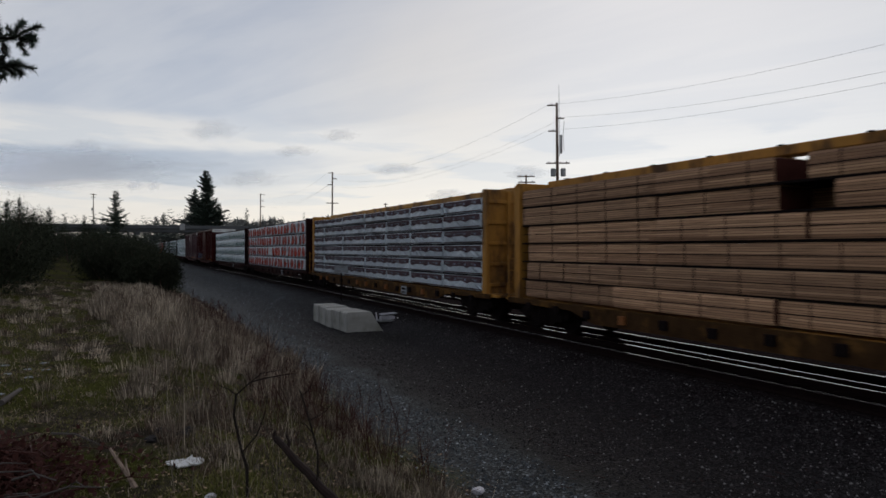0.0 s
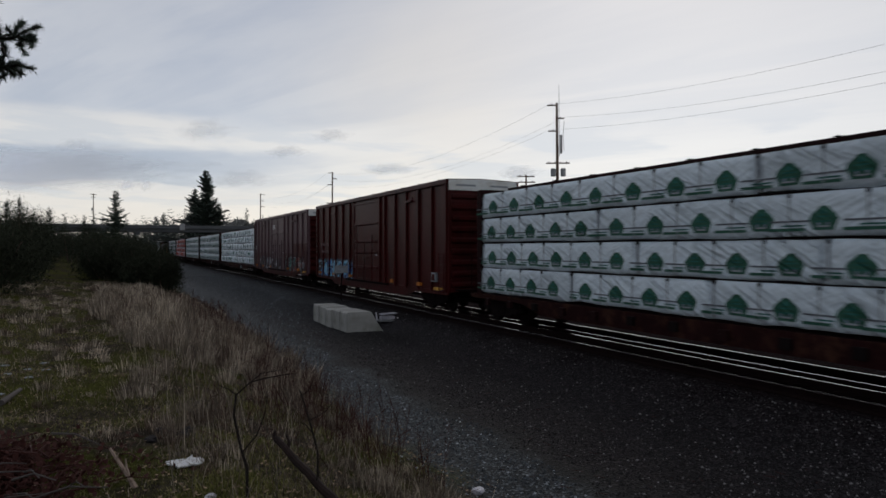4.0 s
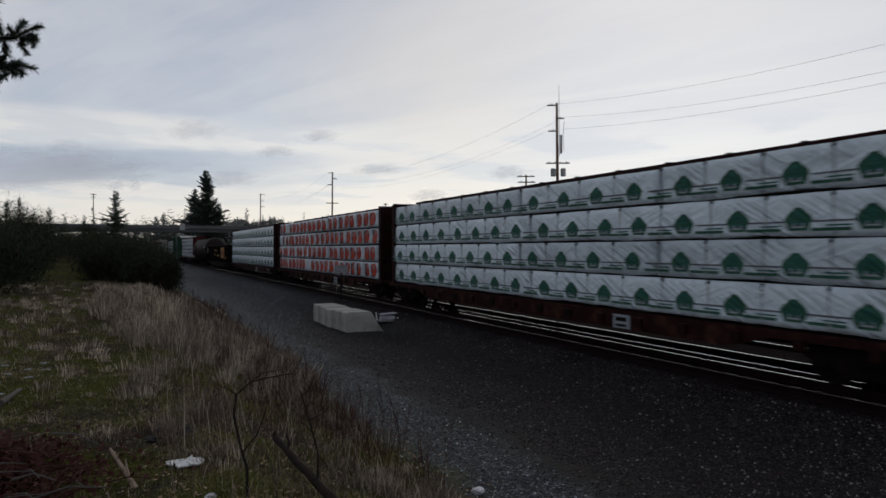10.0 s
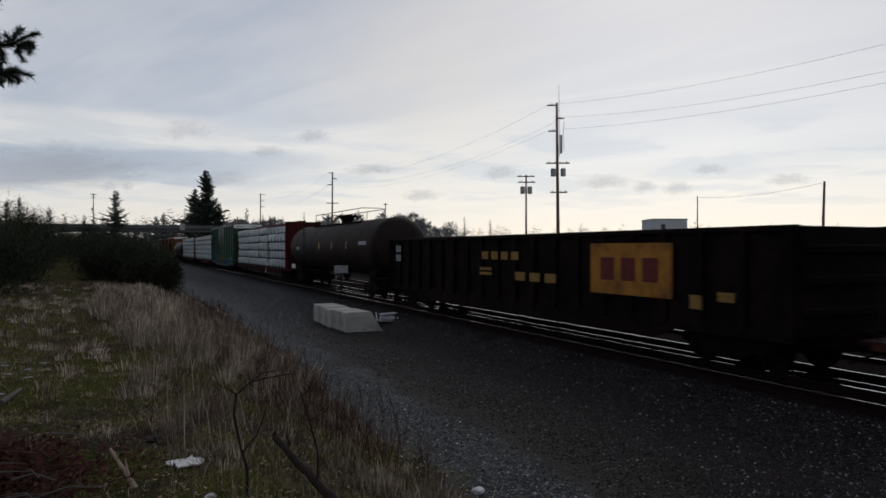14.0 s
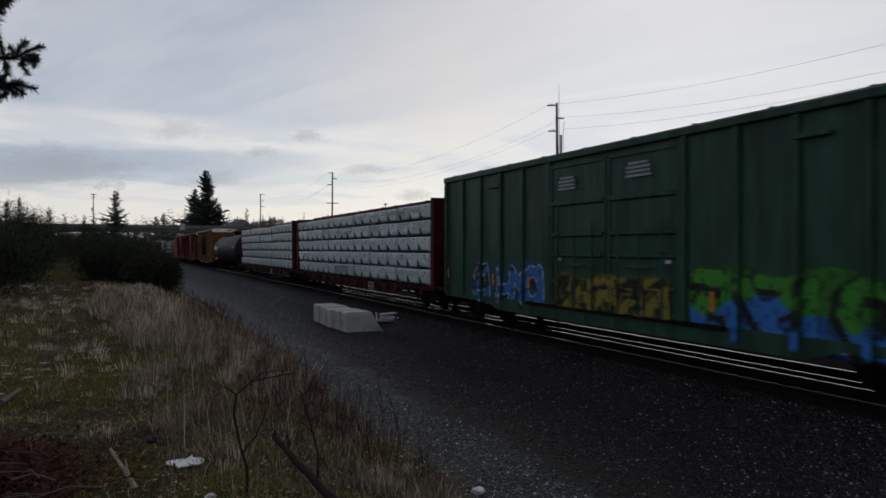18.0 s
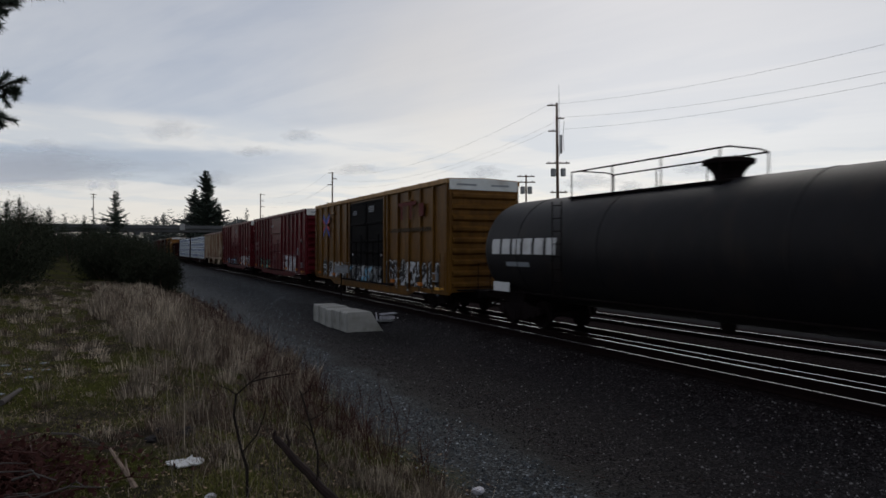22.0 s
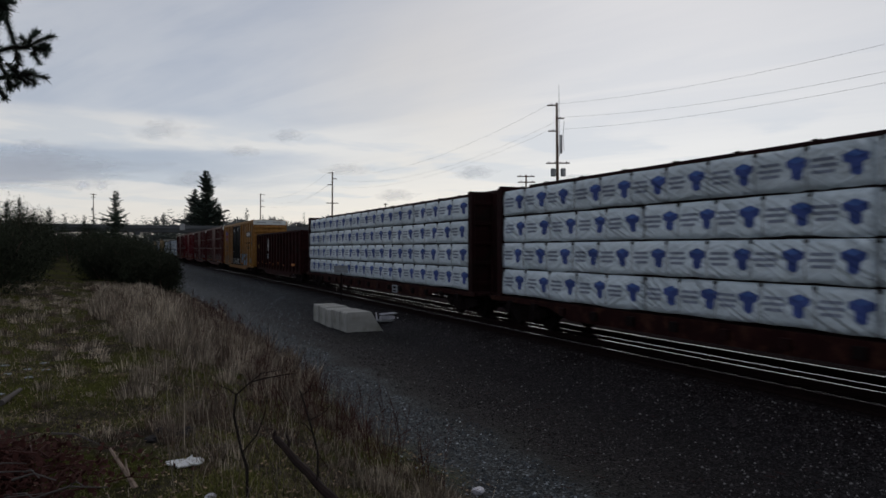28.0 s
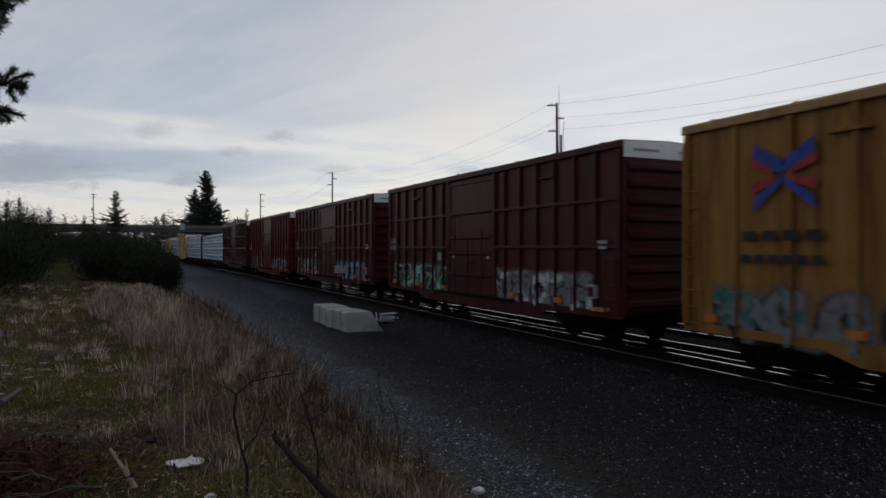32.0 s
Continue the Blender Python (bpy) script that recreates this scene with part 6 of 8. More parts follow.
    running(boxcar("red boxcar with white and lilac graffiti along the sill", "box_red", 9.35, 5.15, "box_red", 13, (-2.5, 2.4, 2), 20,
                   sprays=((2.5, 5.9, 0.7, 1.6, ("paint_sky", "paint_grey", "paint_silver"), "paint_grey", 91), (-1.8, 2.3, 0.75, 1.5, ("paint_sky", "paint_black", "paint_grey"), "paint_grey", 93), (-9.1, -2.7, 0.65, 1.85, ("paint_white", "paint_silver", "paint_silver", "paint_orange"), "paint_silver", 92)),
                   marks=((-1.0, 4.3, 0.9, 0.1, 3, "paint_grey", 1), (8.3, 2.6, 0.7, 0.2, 2, "paint_grey", 4), (-7.4, 2.5, 0.8, 0.25, 1, "paint_grey", 3))), 28.1219, 29.2639)
    running(hopper("rust-streaked cream covered hopper car", 9.0, 4.6, 21), 29.37, 30.4427)
    running(cb("red-brown flatcar with white wrapped lumber printed with blue emblems", "cb_dark", 4, "tee", Wt, 34, cover=[(-11.12, -4.9, -0.9, 4.6, 11.12), (-11.12, -0.9, 7.4, 11.12)]), 31.8424 - 1.357, 31.8424)
    running(cb("dark flatcar with white wrapped lumber printed with blue emblems", "cb_dark", 4, "tee", Wt, 37, cover=[(-11.12, -3.7, 7.4, 11.12), (-11.12, -6.1, 0.9, 7.4, 11.12)]), 31.9864, 33.3483)
    running(gondola("tall dark red gondola with orange reflectors and a pale numeral panel", "gondola_red", 8.0, 3.8, 15, 24,
                    marks=tuple((y, 1.25 + 0.1 * (i % 2), 0.2, 0.18, 1, "paint_orange", 1) for i, y in enumerate((7.2, 5.4, 3.9, 2.2, 0.9, -0.9, -2.8))) + ((7.0, 2.7, 0.5, 0.12, 3, "paint_dim", 3), (-7.2, 2.4, 0.6, 0.14, 3, "gondola", 3)),
                    patches=((-5.9, 1.35, 0.9, 0.16, "paint_orange", 1, 1, ""), (3.0, 2.8, 0.35, 1.0, "paint_silver", 2, 1, "paint_black"), (3.0, 1.9, 0.3, 0.4, "paint_grey", 1, 1, ""))), 33.4561, 34.4305)
    c25 = boxcar("mustard-yellow boxcar with black doors and light blue graffiti", "box_amber", 9.33, 5.17, "roof_yellow", 15, (-2.5, 2.6, 2), 25, door_paint="door_black",
                 sprays=((2.8, 8.6, 0.6, 1.85, ("paint_grey", "paint_teal", "paint_grey", "paint_grey"), "paint_grey", 101), (-6.0, -2.7, 0.75, 2.1, ("paint_sky", "paint_sky", "paint_black"), "paint_sky", 102), (-2.3, 2.4, 0.8, 1.6, ("paint_grey", "paint_black", "paint_silver"), "paint_black", 103)),
                 marks=((1.4, 4.4, 0.7, 0.08, 4, "paint_grey", 1), (-1.0, 4.5, 0.8, 0.08, 4, "paint_grey", 1), (-7.0, 3.05, 2.4, 0.16, 1, "paint_dull_black", 12), (-7.2, 2.6, 1.2, 0.15, 2, "paint_dull_black", 5), (-9.0, 3.0, 0.4, 0.4, 1, "paint_black", 1),
                        (6.9, 2.75, 1.8, 0.26, 1, "paint_black", 4), (6.9, 2.3, 1.8, 0.24, 1, "paint_black", 6)))
    cross_mark(c25, 6.85, 3.9, 1.3, 1.05)
    panel = part("painted_panel", Shape().box(-1.6, -1.58, -8.4, -6.1, 3.6, 4.15), "paint_black", c25, "black panel with white block shapes")
    bars(panel, -7.25, 3.87, 2.0, 0.42, 1, "paint_silver", -1.602, 7, 3)
    running(c25, 34.5543, 35.69)
    rest = (("dark oxide boxcar with mint and silver graffiti", "box_dark", ("paint_mint", "paint_green"), ("paint_silver", "paint_grey"), 35.8113, 36.7695),
            ("dark oxide boxcar with faded graffiti", "box_dark", ("paint_silver", "paint_grey"), ("paint_sky", "paint_grey"), 36.9023, 37.8631),
            ("red boxcar with small green graffiti", "box_red", ("paint_mint", "paint_green"), ("paint_grey", "paint_silver"), 37.99, 38.9661),
            ("dark oxide boxcar with green graffiti", "box_dark", ("paint_green", "paint_mint"), ("paint_grey", "paint_green"), 39.11, 40.0838))
    for i, (lb, paint, f1, f2, a, b) in enumerate(rest):
        h = (b - a) * UNIT / 2
        running(boxcar(lb, paint, h, 5.2, paint, 17, (-1.6, 1.7, 1), 26 + i, belts=(2.55, 3.75) if paint == "box_dark" else (), sprays=((1.8, 7.4, 0.75, 1.95, (*f1, "paint_black"), "paint_silver", 111 + i), (-6.8, -1.7, 0.75, 1.9, (*f2, "paint_grey"), "paint_grey", 121 + i)),
                       marks=((-7.2, 2.6, 0.4, 0.14, 2, "paint_grey", 1), (2.4, 2.2, 0.3, 0.5, 1, "paint_grey", 1), (7.2, 2.7, 0.6, 0.3, 2, "paint_grey", 2))), a, b)
    running(cb("dark flatcar with white wrapped lumber", "cb_dark", 4, "tee", Wt, 41), 41.56 - 1.357, 41.56)
    running(cb("dark flatcar with white wrapped lumber", "cb_dark", 4, "tee", Wt, 43), 43.05 - 1.357, 43.05)
    running(boxcar("tan boxcar far down the train", "box_tan", 8.2, 5.17, "roof_brown", 14, (-2, 2, 2), 44), 44.22 - 1.0, 44.22)
    running(cb("dark flatcar with white wrapped lumber", "cb_dark", 4, "tee", Wt, 45), 45.7 - 1.357, 45.7)
    running(boxcar("tan boxcar far down the train", "box_tan", 8.6, 5.17, "roof_brown", 14, (-2, 2, 2), 46), 46.9 - 1.05, 46.9)
    running(cb("dark flatcar with white wrapped lumber", "cb_dark", 4, "tee", Wt, 47), 48.4 - 1.357, 48.4)
    running(boxcar("dark oxide boxcar far down the train", "box_dark", 8.2, 5.17, "box_dark", 12, (-2, 2, 1), 48), 49.52 - 1.0, 49.52)


build_train()


# ---- line side ----
def build_blocks():
    """Five precast blocks side by side, sloped at the end towards the track."""
    ring = [(0.0, 0.0), (1.44, 0.0), (1.36, 0.1), (0.98, 0.72), (0.92, 0.76), (0.05, 0.76), (0.0, 0.71)]
    first = None
    for i in range(5):
        y = 23.5 + 0.975 * i
        m = pose(7.5 + 0.025 * math.sin(i * 2.3), y, ground_z(8, y) - 0.03, 0, 0, 1.2 * math.sin(i * 1.7))
        if first is None:
            s = Shape().prism(ring, "y", 0.05, 0.80)
            # a narrower cap on both faces softens the edges
            s.prism([(0.03, 0.03), (1.38, 0.03), (0.94, 0.71), (0.05, 0.71)], "y", 0.0, 0.85)
            first = thing("concrete_block", "pale weathered precast concrete block in a row beside the track", "concrete block", m, "concrete blocks beside the track", s, "concrete")
        else:
            copy_thing(first, m)
    g = thing("switch_hardware", "pale broken track hardware lying by the ballast", "track hardware", pose(9.75, 25.2, ground_z(9.75, 25.2)))
    part("base_plate", Shape().box(-0.4, 0.5, -0.3, 0.3, 0.0, 0.06, 0.01), "pole_steel", g)
    part("lever_arm", Shape().path([(-0.42, 0.1, 0.05), (-0.46, 0.12, 0.36)], 0.035, 6, 0.7), "paint_silver", g)
    part("housing", Shape().box(-0.28, 0.3, -0.1, 0.25, 0.06, 0.2, 0.03), "paint_silver", g)
    part("cover_plate", Shape().prism([(-0.3, 0.26), (0.34, 0.3), (0.34, 0.34), (-0.3, 0.3)], "y", -0.16, 0.2), "paint_silver", g)
    part("bracket", Shape().box(0.36, 0.78, -0.2, -0.02, 0.04, 0.13, 0.02), "paint_silver", g)
    part("bracket", Shape().box(0.7, 1.0, 0.1, 0.24, 0.02, 0.1, 0.02), "pole_steel", g)
    part("tie_rod", Shape().tube((0.4, 0.05, 0.1), (1.6, 0.2, 0.12), 0.025, n=6), "pole_steel", g)
    sg = thing("track_sign", "small dull grey plate sign on a steel post beside the ballast", "sign", pose(10.5, 33.9, ground_z(10.5, 33.9), 0, 0, -26))
    part("post", Shape().box(-0.03, 0.03, -0.03, 0.03, -0.1, 1.85, 0.005), "steel_dark", sg)
    pl = part("plate", Shape().box(-0.36, 0.36, -0.05, -0.032, 1.45, 1.85, 0.008), "sign_plate", sg)
    part("lettering", Shape().box(-0.26, 0.26, -0.056, -0.049, 1.6, 1.7), "paint_grey", pl, "lettering as a plain bar")


def build_overpass():
    b = thing("overpass", "grey concrete road bridge over the railway", "bridge", pose(0, 199, 0))
    part("deck", Shape().box(-45, 75, -5.5, 5.5, 7.9, 8.25, 0.05), "concrete_far", b)
    for i in range(5):
        y = -4.6 + 2.3 * i
        part("girder", Shape().box(-45, 75, y - 0.3, y + 0.3, 7.0, 7.9), "concrete_far", b)
    for y in (-5.3, 5.3):
        part("parapet", Shape().box(-45, 75, y - 0.15, y + 0.15, 8.25, 8.85, 0.03), "concrete_far", b)
    for x in (4.2, 30.0):
        pier = part("pier", Shape().box(x - 0.7, x + 0.7, -5.2, 5.2, 6.2, 7.0, 0.05), "concrete_far", b)
        for y in (-4, 0, 4):
            part("column", Shape().lathe([(-1.0, 0.5), (6.2, 0.5)], "z", 16, (x, y, 0)), "concrete", pier)
    part("bridge_sign", Shape().box(14.6, 15.9, -5.62, -5.5, 7.5, 9.3, 0.02), "pole_steel", b, "pale sign plate on the parapet")
    for x0, x1, zz in ((-60, -10, 1), (45, 95, 1)):
        ring = [(x0, -1.0), (x1, -1.0), (x1 - 9, 7.2), (x0 + 4, 7.2)] if x0 > 0 else [(x0, -1.0), (x1, -1.0), (x1 - 14, 7.2), (x0 + 4, 7.2)]
        part("abutment", Shape().prism(ring, "y", -6.5, 6.5), "ground", b, "earth ramp with rough grass")


def crossarm(pole, x0, x1, z, tilt=0.0, pins=3):
    arm = part("crossarm", Shape().box(x0, x1, -0.06, 0.06, z - 0.06, z + 0.06, 0.01), "pole_wood", pole)
    for i in range(pins):
        x = x0 + (x1 - x0) * (i + 0.5) / pins
        part("insulator", Shape().lathe([(z + 0.061, 0.03), (z + 0.1, 0.06), (z + 0.16, 0.05), (z + 0.2, 0.02)], "z", 8, (x, 0, 0)), "pole_steel", arm)


def utility_pole(x, y, top, label, arms, cans=(), lean=0.0, r=0.17, mast=None, turn=-26):
    z0 = ground_z(x, y) if abs(x) < 60 else -0.55
    p = thing("utility_pole", label, "utility pole", pose(x, y, z0, 0, lean, turn), "poles along the line")
    h = top - z0
    part("pole_shaft", Shape().tube((0, 0, -0.05), (0, 0, h), r, r * 0.62, 10), "pole_wood", p)
    for (a, b, z, pins) in arms:
        crossarm(p, a, b, z - z0, 0, pins)
    for (cx, z) in cans:
        part("transformer", Shape().lathe([(z - z0, 0.24), (z - z0 + 0.06, 0.27), (z - z0 + 0.75, 0.27), (z - z0 + 0.82, 0.2)], "z", 14, (cx, 0.05, 0)), "pole_steel", p)
    if mast:
        part("antenna_mast", Shape().tube((0.22, 0, mast[0] - z0), (0.24, 0, mast[1] - z0), 0.035, 0.02, 6), "pole_steel", p)
        part("antenna_panel", Shape().box(0.3, 0.52, -0.12, 0.12, mast[0] - z0 + 0.3, mast[0] - z0 + 2.2, 0.03), "pole_steel", p)
        part("cable_drop", Shape().path([(0.75, 0, 15.6 - z0), (0.62, 0, 14.2 - z0), (0.7, 0, 12.6 - z0)], 0.03), "wire", p)
    return p


def wire(a, b, sag, r):
    a, b = Vector(a), Vector(b)
    n = 24
    pts = []
    for i in range(n + 1):
        t = i / n
        q = a.lerp(b, t)
        q.z -= 4 * sag * t * (1 - t)
        pts.append(q)
    thing("overhead_wire", "thin dark overhead wire strung between poles", "wire", None, "overhead wires", Shape().path(pts, r, 5), "wire")


def build_poles():
    utility_pole(40.6, 56.4, 17.5, "tall timber power pole with antenna, crossarms and transformers", ((-1.0, 0.05, 17.25, 1), (-0.05, 0.75, 15.9, 1), (-0.9, 0.05, 14.6, 1), (-1.15, 1.25, 11.3, 4), (-0.75, 1.0, 8.3, 4)),
                 ((-0.42, 9.95), (0.6, 9.95)), -0.6, 0.2, (12.0, 19.3))
    utility_pole(41.2, 63.4, 10.8, "short timber pole with two crossarms and transformers", ((-1.0, 0.95, 10.65, 3), (-0.9, 1.05, 10.0, 3)), ((-0.38, 8.7), (0.42, 8.7)), 0, 0.14)
    utility_pole(37.3, 126.5, 17.5, "tall timber power pole with crossarms", ((-0.9, 0.05, 17.3, 1), (-0.05, 0.9, 16.2, 1), (-0.9, 0.05, 15.0, 1), (-1.2, 1.2, 11.4, 4)), (), 0.3, 0.2)
    utility_pole(34.5, 185.7, 17.6, "tall timber power pole with crossarms", ((-0.1, 1.1, 17.3, 2), (-0.1, 1.0, 15.6, 1), (-0.1, 1.2, 14.0, 2)), (), 0.5, 0.2)
    utility_pole(43.9, -14.0, 17.5, "tall timber power pole beside the line", ((-1.0, 0.05, 17.25, 1), (-0.05, 0.75, 15.9, 1), (-0.9, 0.05, 14.6, 1)), (), 0, 0.2)
    utility_pole(53.9, 140.7, 12.8, "slim far pole above the trees", ((-0.5, 0.5, 12.5, 2),), (), 0, 0.14)
    utility_pole(85.9, 80.6, 11.2, "slim bare pole near the building", (), (), 0, 0.13)
    utility_pole(75.8, 52.0, 10.6, "leaning dark timber pole", ((-0.25, 0.05, 6.2, 1),), (), 1.6, 0.2)
    utility_pole(-6.8, 214.6, 18.3, "far timber pole with two crossarms", ((-1.0, 1.0, 18.0, 3), (-0.7, 0.7, 17.2, 3)), ((-0.3, 13.4),), 0, 0.18)
    c, s = math.cos(radians(-26)), math.sin(radians(-26))
    for off, z in ((-0.95, 17.35), (0.7, 16.05), (-0.85, 14.75)):
        p = [(x + off * c, y + off * s, z) for x, y in ((43.9, -14.0), (40.6, 56.4), (37.3, 126.5), (34.5, 185.7))]
        for a, b in zip(p, p[1:]):
            wire(a, b, 2.6 if z > 15 else 2.3, 0.01)
    wire((85.9, 80.6, 11.0), (75.8, 52.0, 10.4), 0.6, 0.02)


def build_building():
    b = thing("industrial_building", "pale flat-roofed building with small dark windows beyond the tracks", "building", pose(104.2, 105.1, -0.6, 0, 0, -26))
    part("wall", Shape().box(-3.6, 3.6, 0, 8, 0, 9.2, 0.03), "wall_pale", b)
    part("roof", Shape().box(-3.7, 3.7, -0.1, 8.1, 9.2, 9.45, 0.03), "pole_steel", b)
    for x in (-1.5,):
        w = part("window", Shape().box(x - 0.5, x + 0.5, -0.06, 0.02, 7.2, 8.3, 0.01), "pole_steel", b)
        part("pane", Shape().box(x - 0.42, x + 0.42, -0.075, -0.05, 7.28, 8.22), "glass", w)
    for x, d in ((64.0, 93.0), (69.5, 96.0)):
        v = thing("parked_van", "white van parked beyond the tracks", "van", pose(x, d, -0.55, 0, 0, 60), "parked vans")
        body = [(-2.4, 0.45), (2.4, 0.45), (2.45, 1.1), (1.7, 1.25), (1.1, 2.1), (0.9, 2.2), (-2.3, 2.2), (-2.4, 2.0)]
        part("body", Shape().prism(body, "y", -0.95, 0.95), "paint_white", v)
        part("windscreen", Shape().prism([(1.68, 1.29), (1.74, 1.29), (1.16, 2.07), (1.1, 2.07)], "y", -0.85, 0.85), "glass", v)
        for wx in (-1.5, 1.5):
            for wy in (-0.9, 0.9):
                part("wheel", Shape().lathe([(wy - 0.1, 0.34), (wy + 0.1, 0.34)], "y", 16, (wx, 0, 0.34)), "steel_dark", v)


# ---- plants ----
def conifer_shapes(h, r, seed, fine):
    """Trunk and crown of a fir: whorls of drooping limbs, each a spray of small flat blades."""
    rng = random.Random(seed)
    trunk = Shape().tube((0, 0, -0.2), (0, 0, h * 0.97), 0.022 * h, 0.01, 7)
    crown = Shape()
    n = int(60 * fine)
    lean = [rng.uniform(0.72, 1.2) for _ in range(9)]
    for i in range(n):
        t = ((i + rng.random()) / n) ** 0.85
        z = h * (0.05 + 0.95 * t)
        a = i * 2.4 + rng.uniform(-0.5, 0.5)
        # some sectors of the crown are fuller than others, and limbs fail here and there
        full = lean[int((a % 6.283) / 6.283 * 8.99)] * (0.82 + 0.3 * math.sin(t * 17 + seed))
        L = 1.42 * r * (1 - t) ** 0.8 * full * rng.choice((0.5, 0.75, 0.95, 1.05, 1.15)) + 0.02 * h
        droop = rng.uniform(-0.12, 0.4) - 0.25 * t
        d = Vector((math.cos(a), math.sin(a), 0))
        side = Vector((-d.y, d.x, 0))
        m = max(4, int(5 * fine))
        for j in range(m):
            u = (j + 0.7) / m
            c = Vector((0, 0, z)) + d * L * u + Vector((0, 0, -droop * L * u + 0.22 * L * u * u))
            w = L * 0.26 * (1.3 - u) * rng.uniform(0.6, 1.2) + 0.009 * h
            for q in (-1, 1):
                tip = c + side * q * w * rng.uniform(0.5, 1.2) + d * w * rng.uniform(0.3, 0.8) + Vector((0, 0, w * rng.uniform(-0.45, 0.3)))
                back = c - d * L * 0.4 / m + Vector((0, 0, rng.uniform(-0.2, 0.25) * w))
                crown.add([c + d * w * 0.6, tip, back, c + Vector((0, 0, -w * rng.uniform(0.2, 0.5)))], [(0, 1, 2), (0, 3, 1), (1, 3, 2)])
    return trunk, crown


def conifer(x, y, h, r, seed, fine=1.0, leaf="needle_mid", label="dark green fir tree with drooping limbs", z=None):
    trunk, crown = conifer_shapes(h, r, seed, fine)
    z0 = z if z is not None else (ground_z(x, y) if abs(x) < 60 and y < 250 else (0.5 if x < 0 else -0.55))
    t = thing("fir_tree", label, "tree", pose(x, y, z0), "fir trees")
    part("trunk", trunk, "bark", t)
    part("crown", crown, leaf, t, fix=False)
    return t


def bush(x, y, w, h, seed, count, leaf="bush_leaf", label="dark dense broom bush on the bank"):
    """Upright stems with many small leaf blades and an uneven outline."""
    rng = random.Random(seed)
    z0 = ground_z(x, y) if abs(x) < 60 else 0.5
    t = thing("bush", label, "bush", pose(x, y, z0), "bushes on the bank")
    stems, leaves = Shape(), Shape()
    lobes = [(rng.uniform(-0.35, 0.35) * w, rng.uniform(-0.35, 0.35) * w, rng.uniform(0.45, 0.95) * h, rng.uniform(0.2, 0.34) * w) for _ in range(9)]
    for lx, ly, lz, lr in lobes:
        stems.path([(lx * 0.2, ly * 0.2, -0.1), (lx * 0.6, ly * 0.6, lz * 0.45), (lx, ly, lz)], 0.04, 5, 0.3)
        for _ in range(count // 3):
            d = Vector((rng.gauss(0, 1), rng.gauss(0, 1), rng.gauss(0, 1))).normalized() * lr * rng.random() ** 0.4
            c = Vector((lx, ly, 0)) + d
            c.z = max(0.02, lz * (0.5 + 0.5 * rng.random()) + d.z * 0.9 - (0.0 if rng.random() < 0.6 else lz * 0.5 * rng.random()))
            u = Vector((rng.gauss(0, 0.8), rng.gauss(0, 0.8), 1)).normalized() * rng.uniform(0.08, 0.2)
            s = u.orthogonal().normalized() * rng.uniform(0.02, 0.042)
            leaves.add([c - s, c + s, c + u], [(0, 1, 2)])
    part("stem", stems, "bark", t)
    part("foliage", leaves, leaf, t, fix=False)


def far_wood(name, label, spots, leaf, seed, bare):
    """A far wood as one mass of small trees; spots: (x, y, width, height)."""
    rng = random.Random(seed)
    s = Shape()
    kinds = [conifer_shapes(1.0, 0.2, seed * 10 + k, 0.5)[1] for k in range(4)]
    for (x, y, w, h) in spots:
        if not bare or rng.random() < 0.3:
            k = kinds[rng.randrange(4)]
            g = rng.uniform(1.1, 1.9)
            s.add([(x + p[0] * h * g, y + p[1] * h * g, -1.5 + p[2] * (h + 1)) for p in k.v], k.f)
        else:
            for _ in range(170):
                t = rng.random() ** 0.7
                a, q = rng.uniform(0, 6.283), rng.random() ** 0.5
                rad = 0.45 * w * q * math.sqrt(max(0.03, 1 - (1.75 * t - 0.75) ** 2))
                c = Vector((x + rad * math.cos(a), y + rad * math.sin(a), -1.0 + h * t))
                u = Vector((rng.gauss(0, 0.7), rng.gauss(0, 0.7), 0.8)).normalized() * h * rng.uniform(0.09, 0.17)
                e = u.orthogonal().normalized() * h * rng.uniform(0.025, 0.05)
                s.add([c - e, c + e, c + u], [(0, 1, 2)])
    thing(name, label, "woods", shape=s, material=leaf, kind="stuff", fix=False)


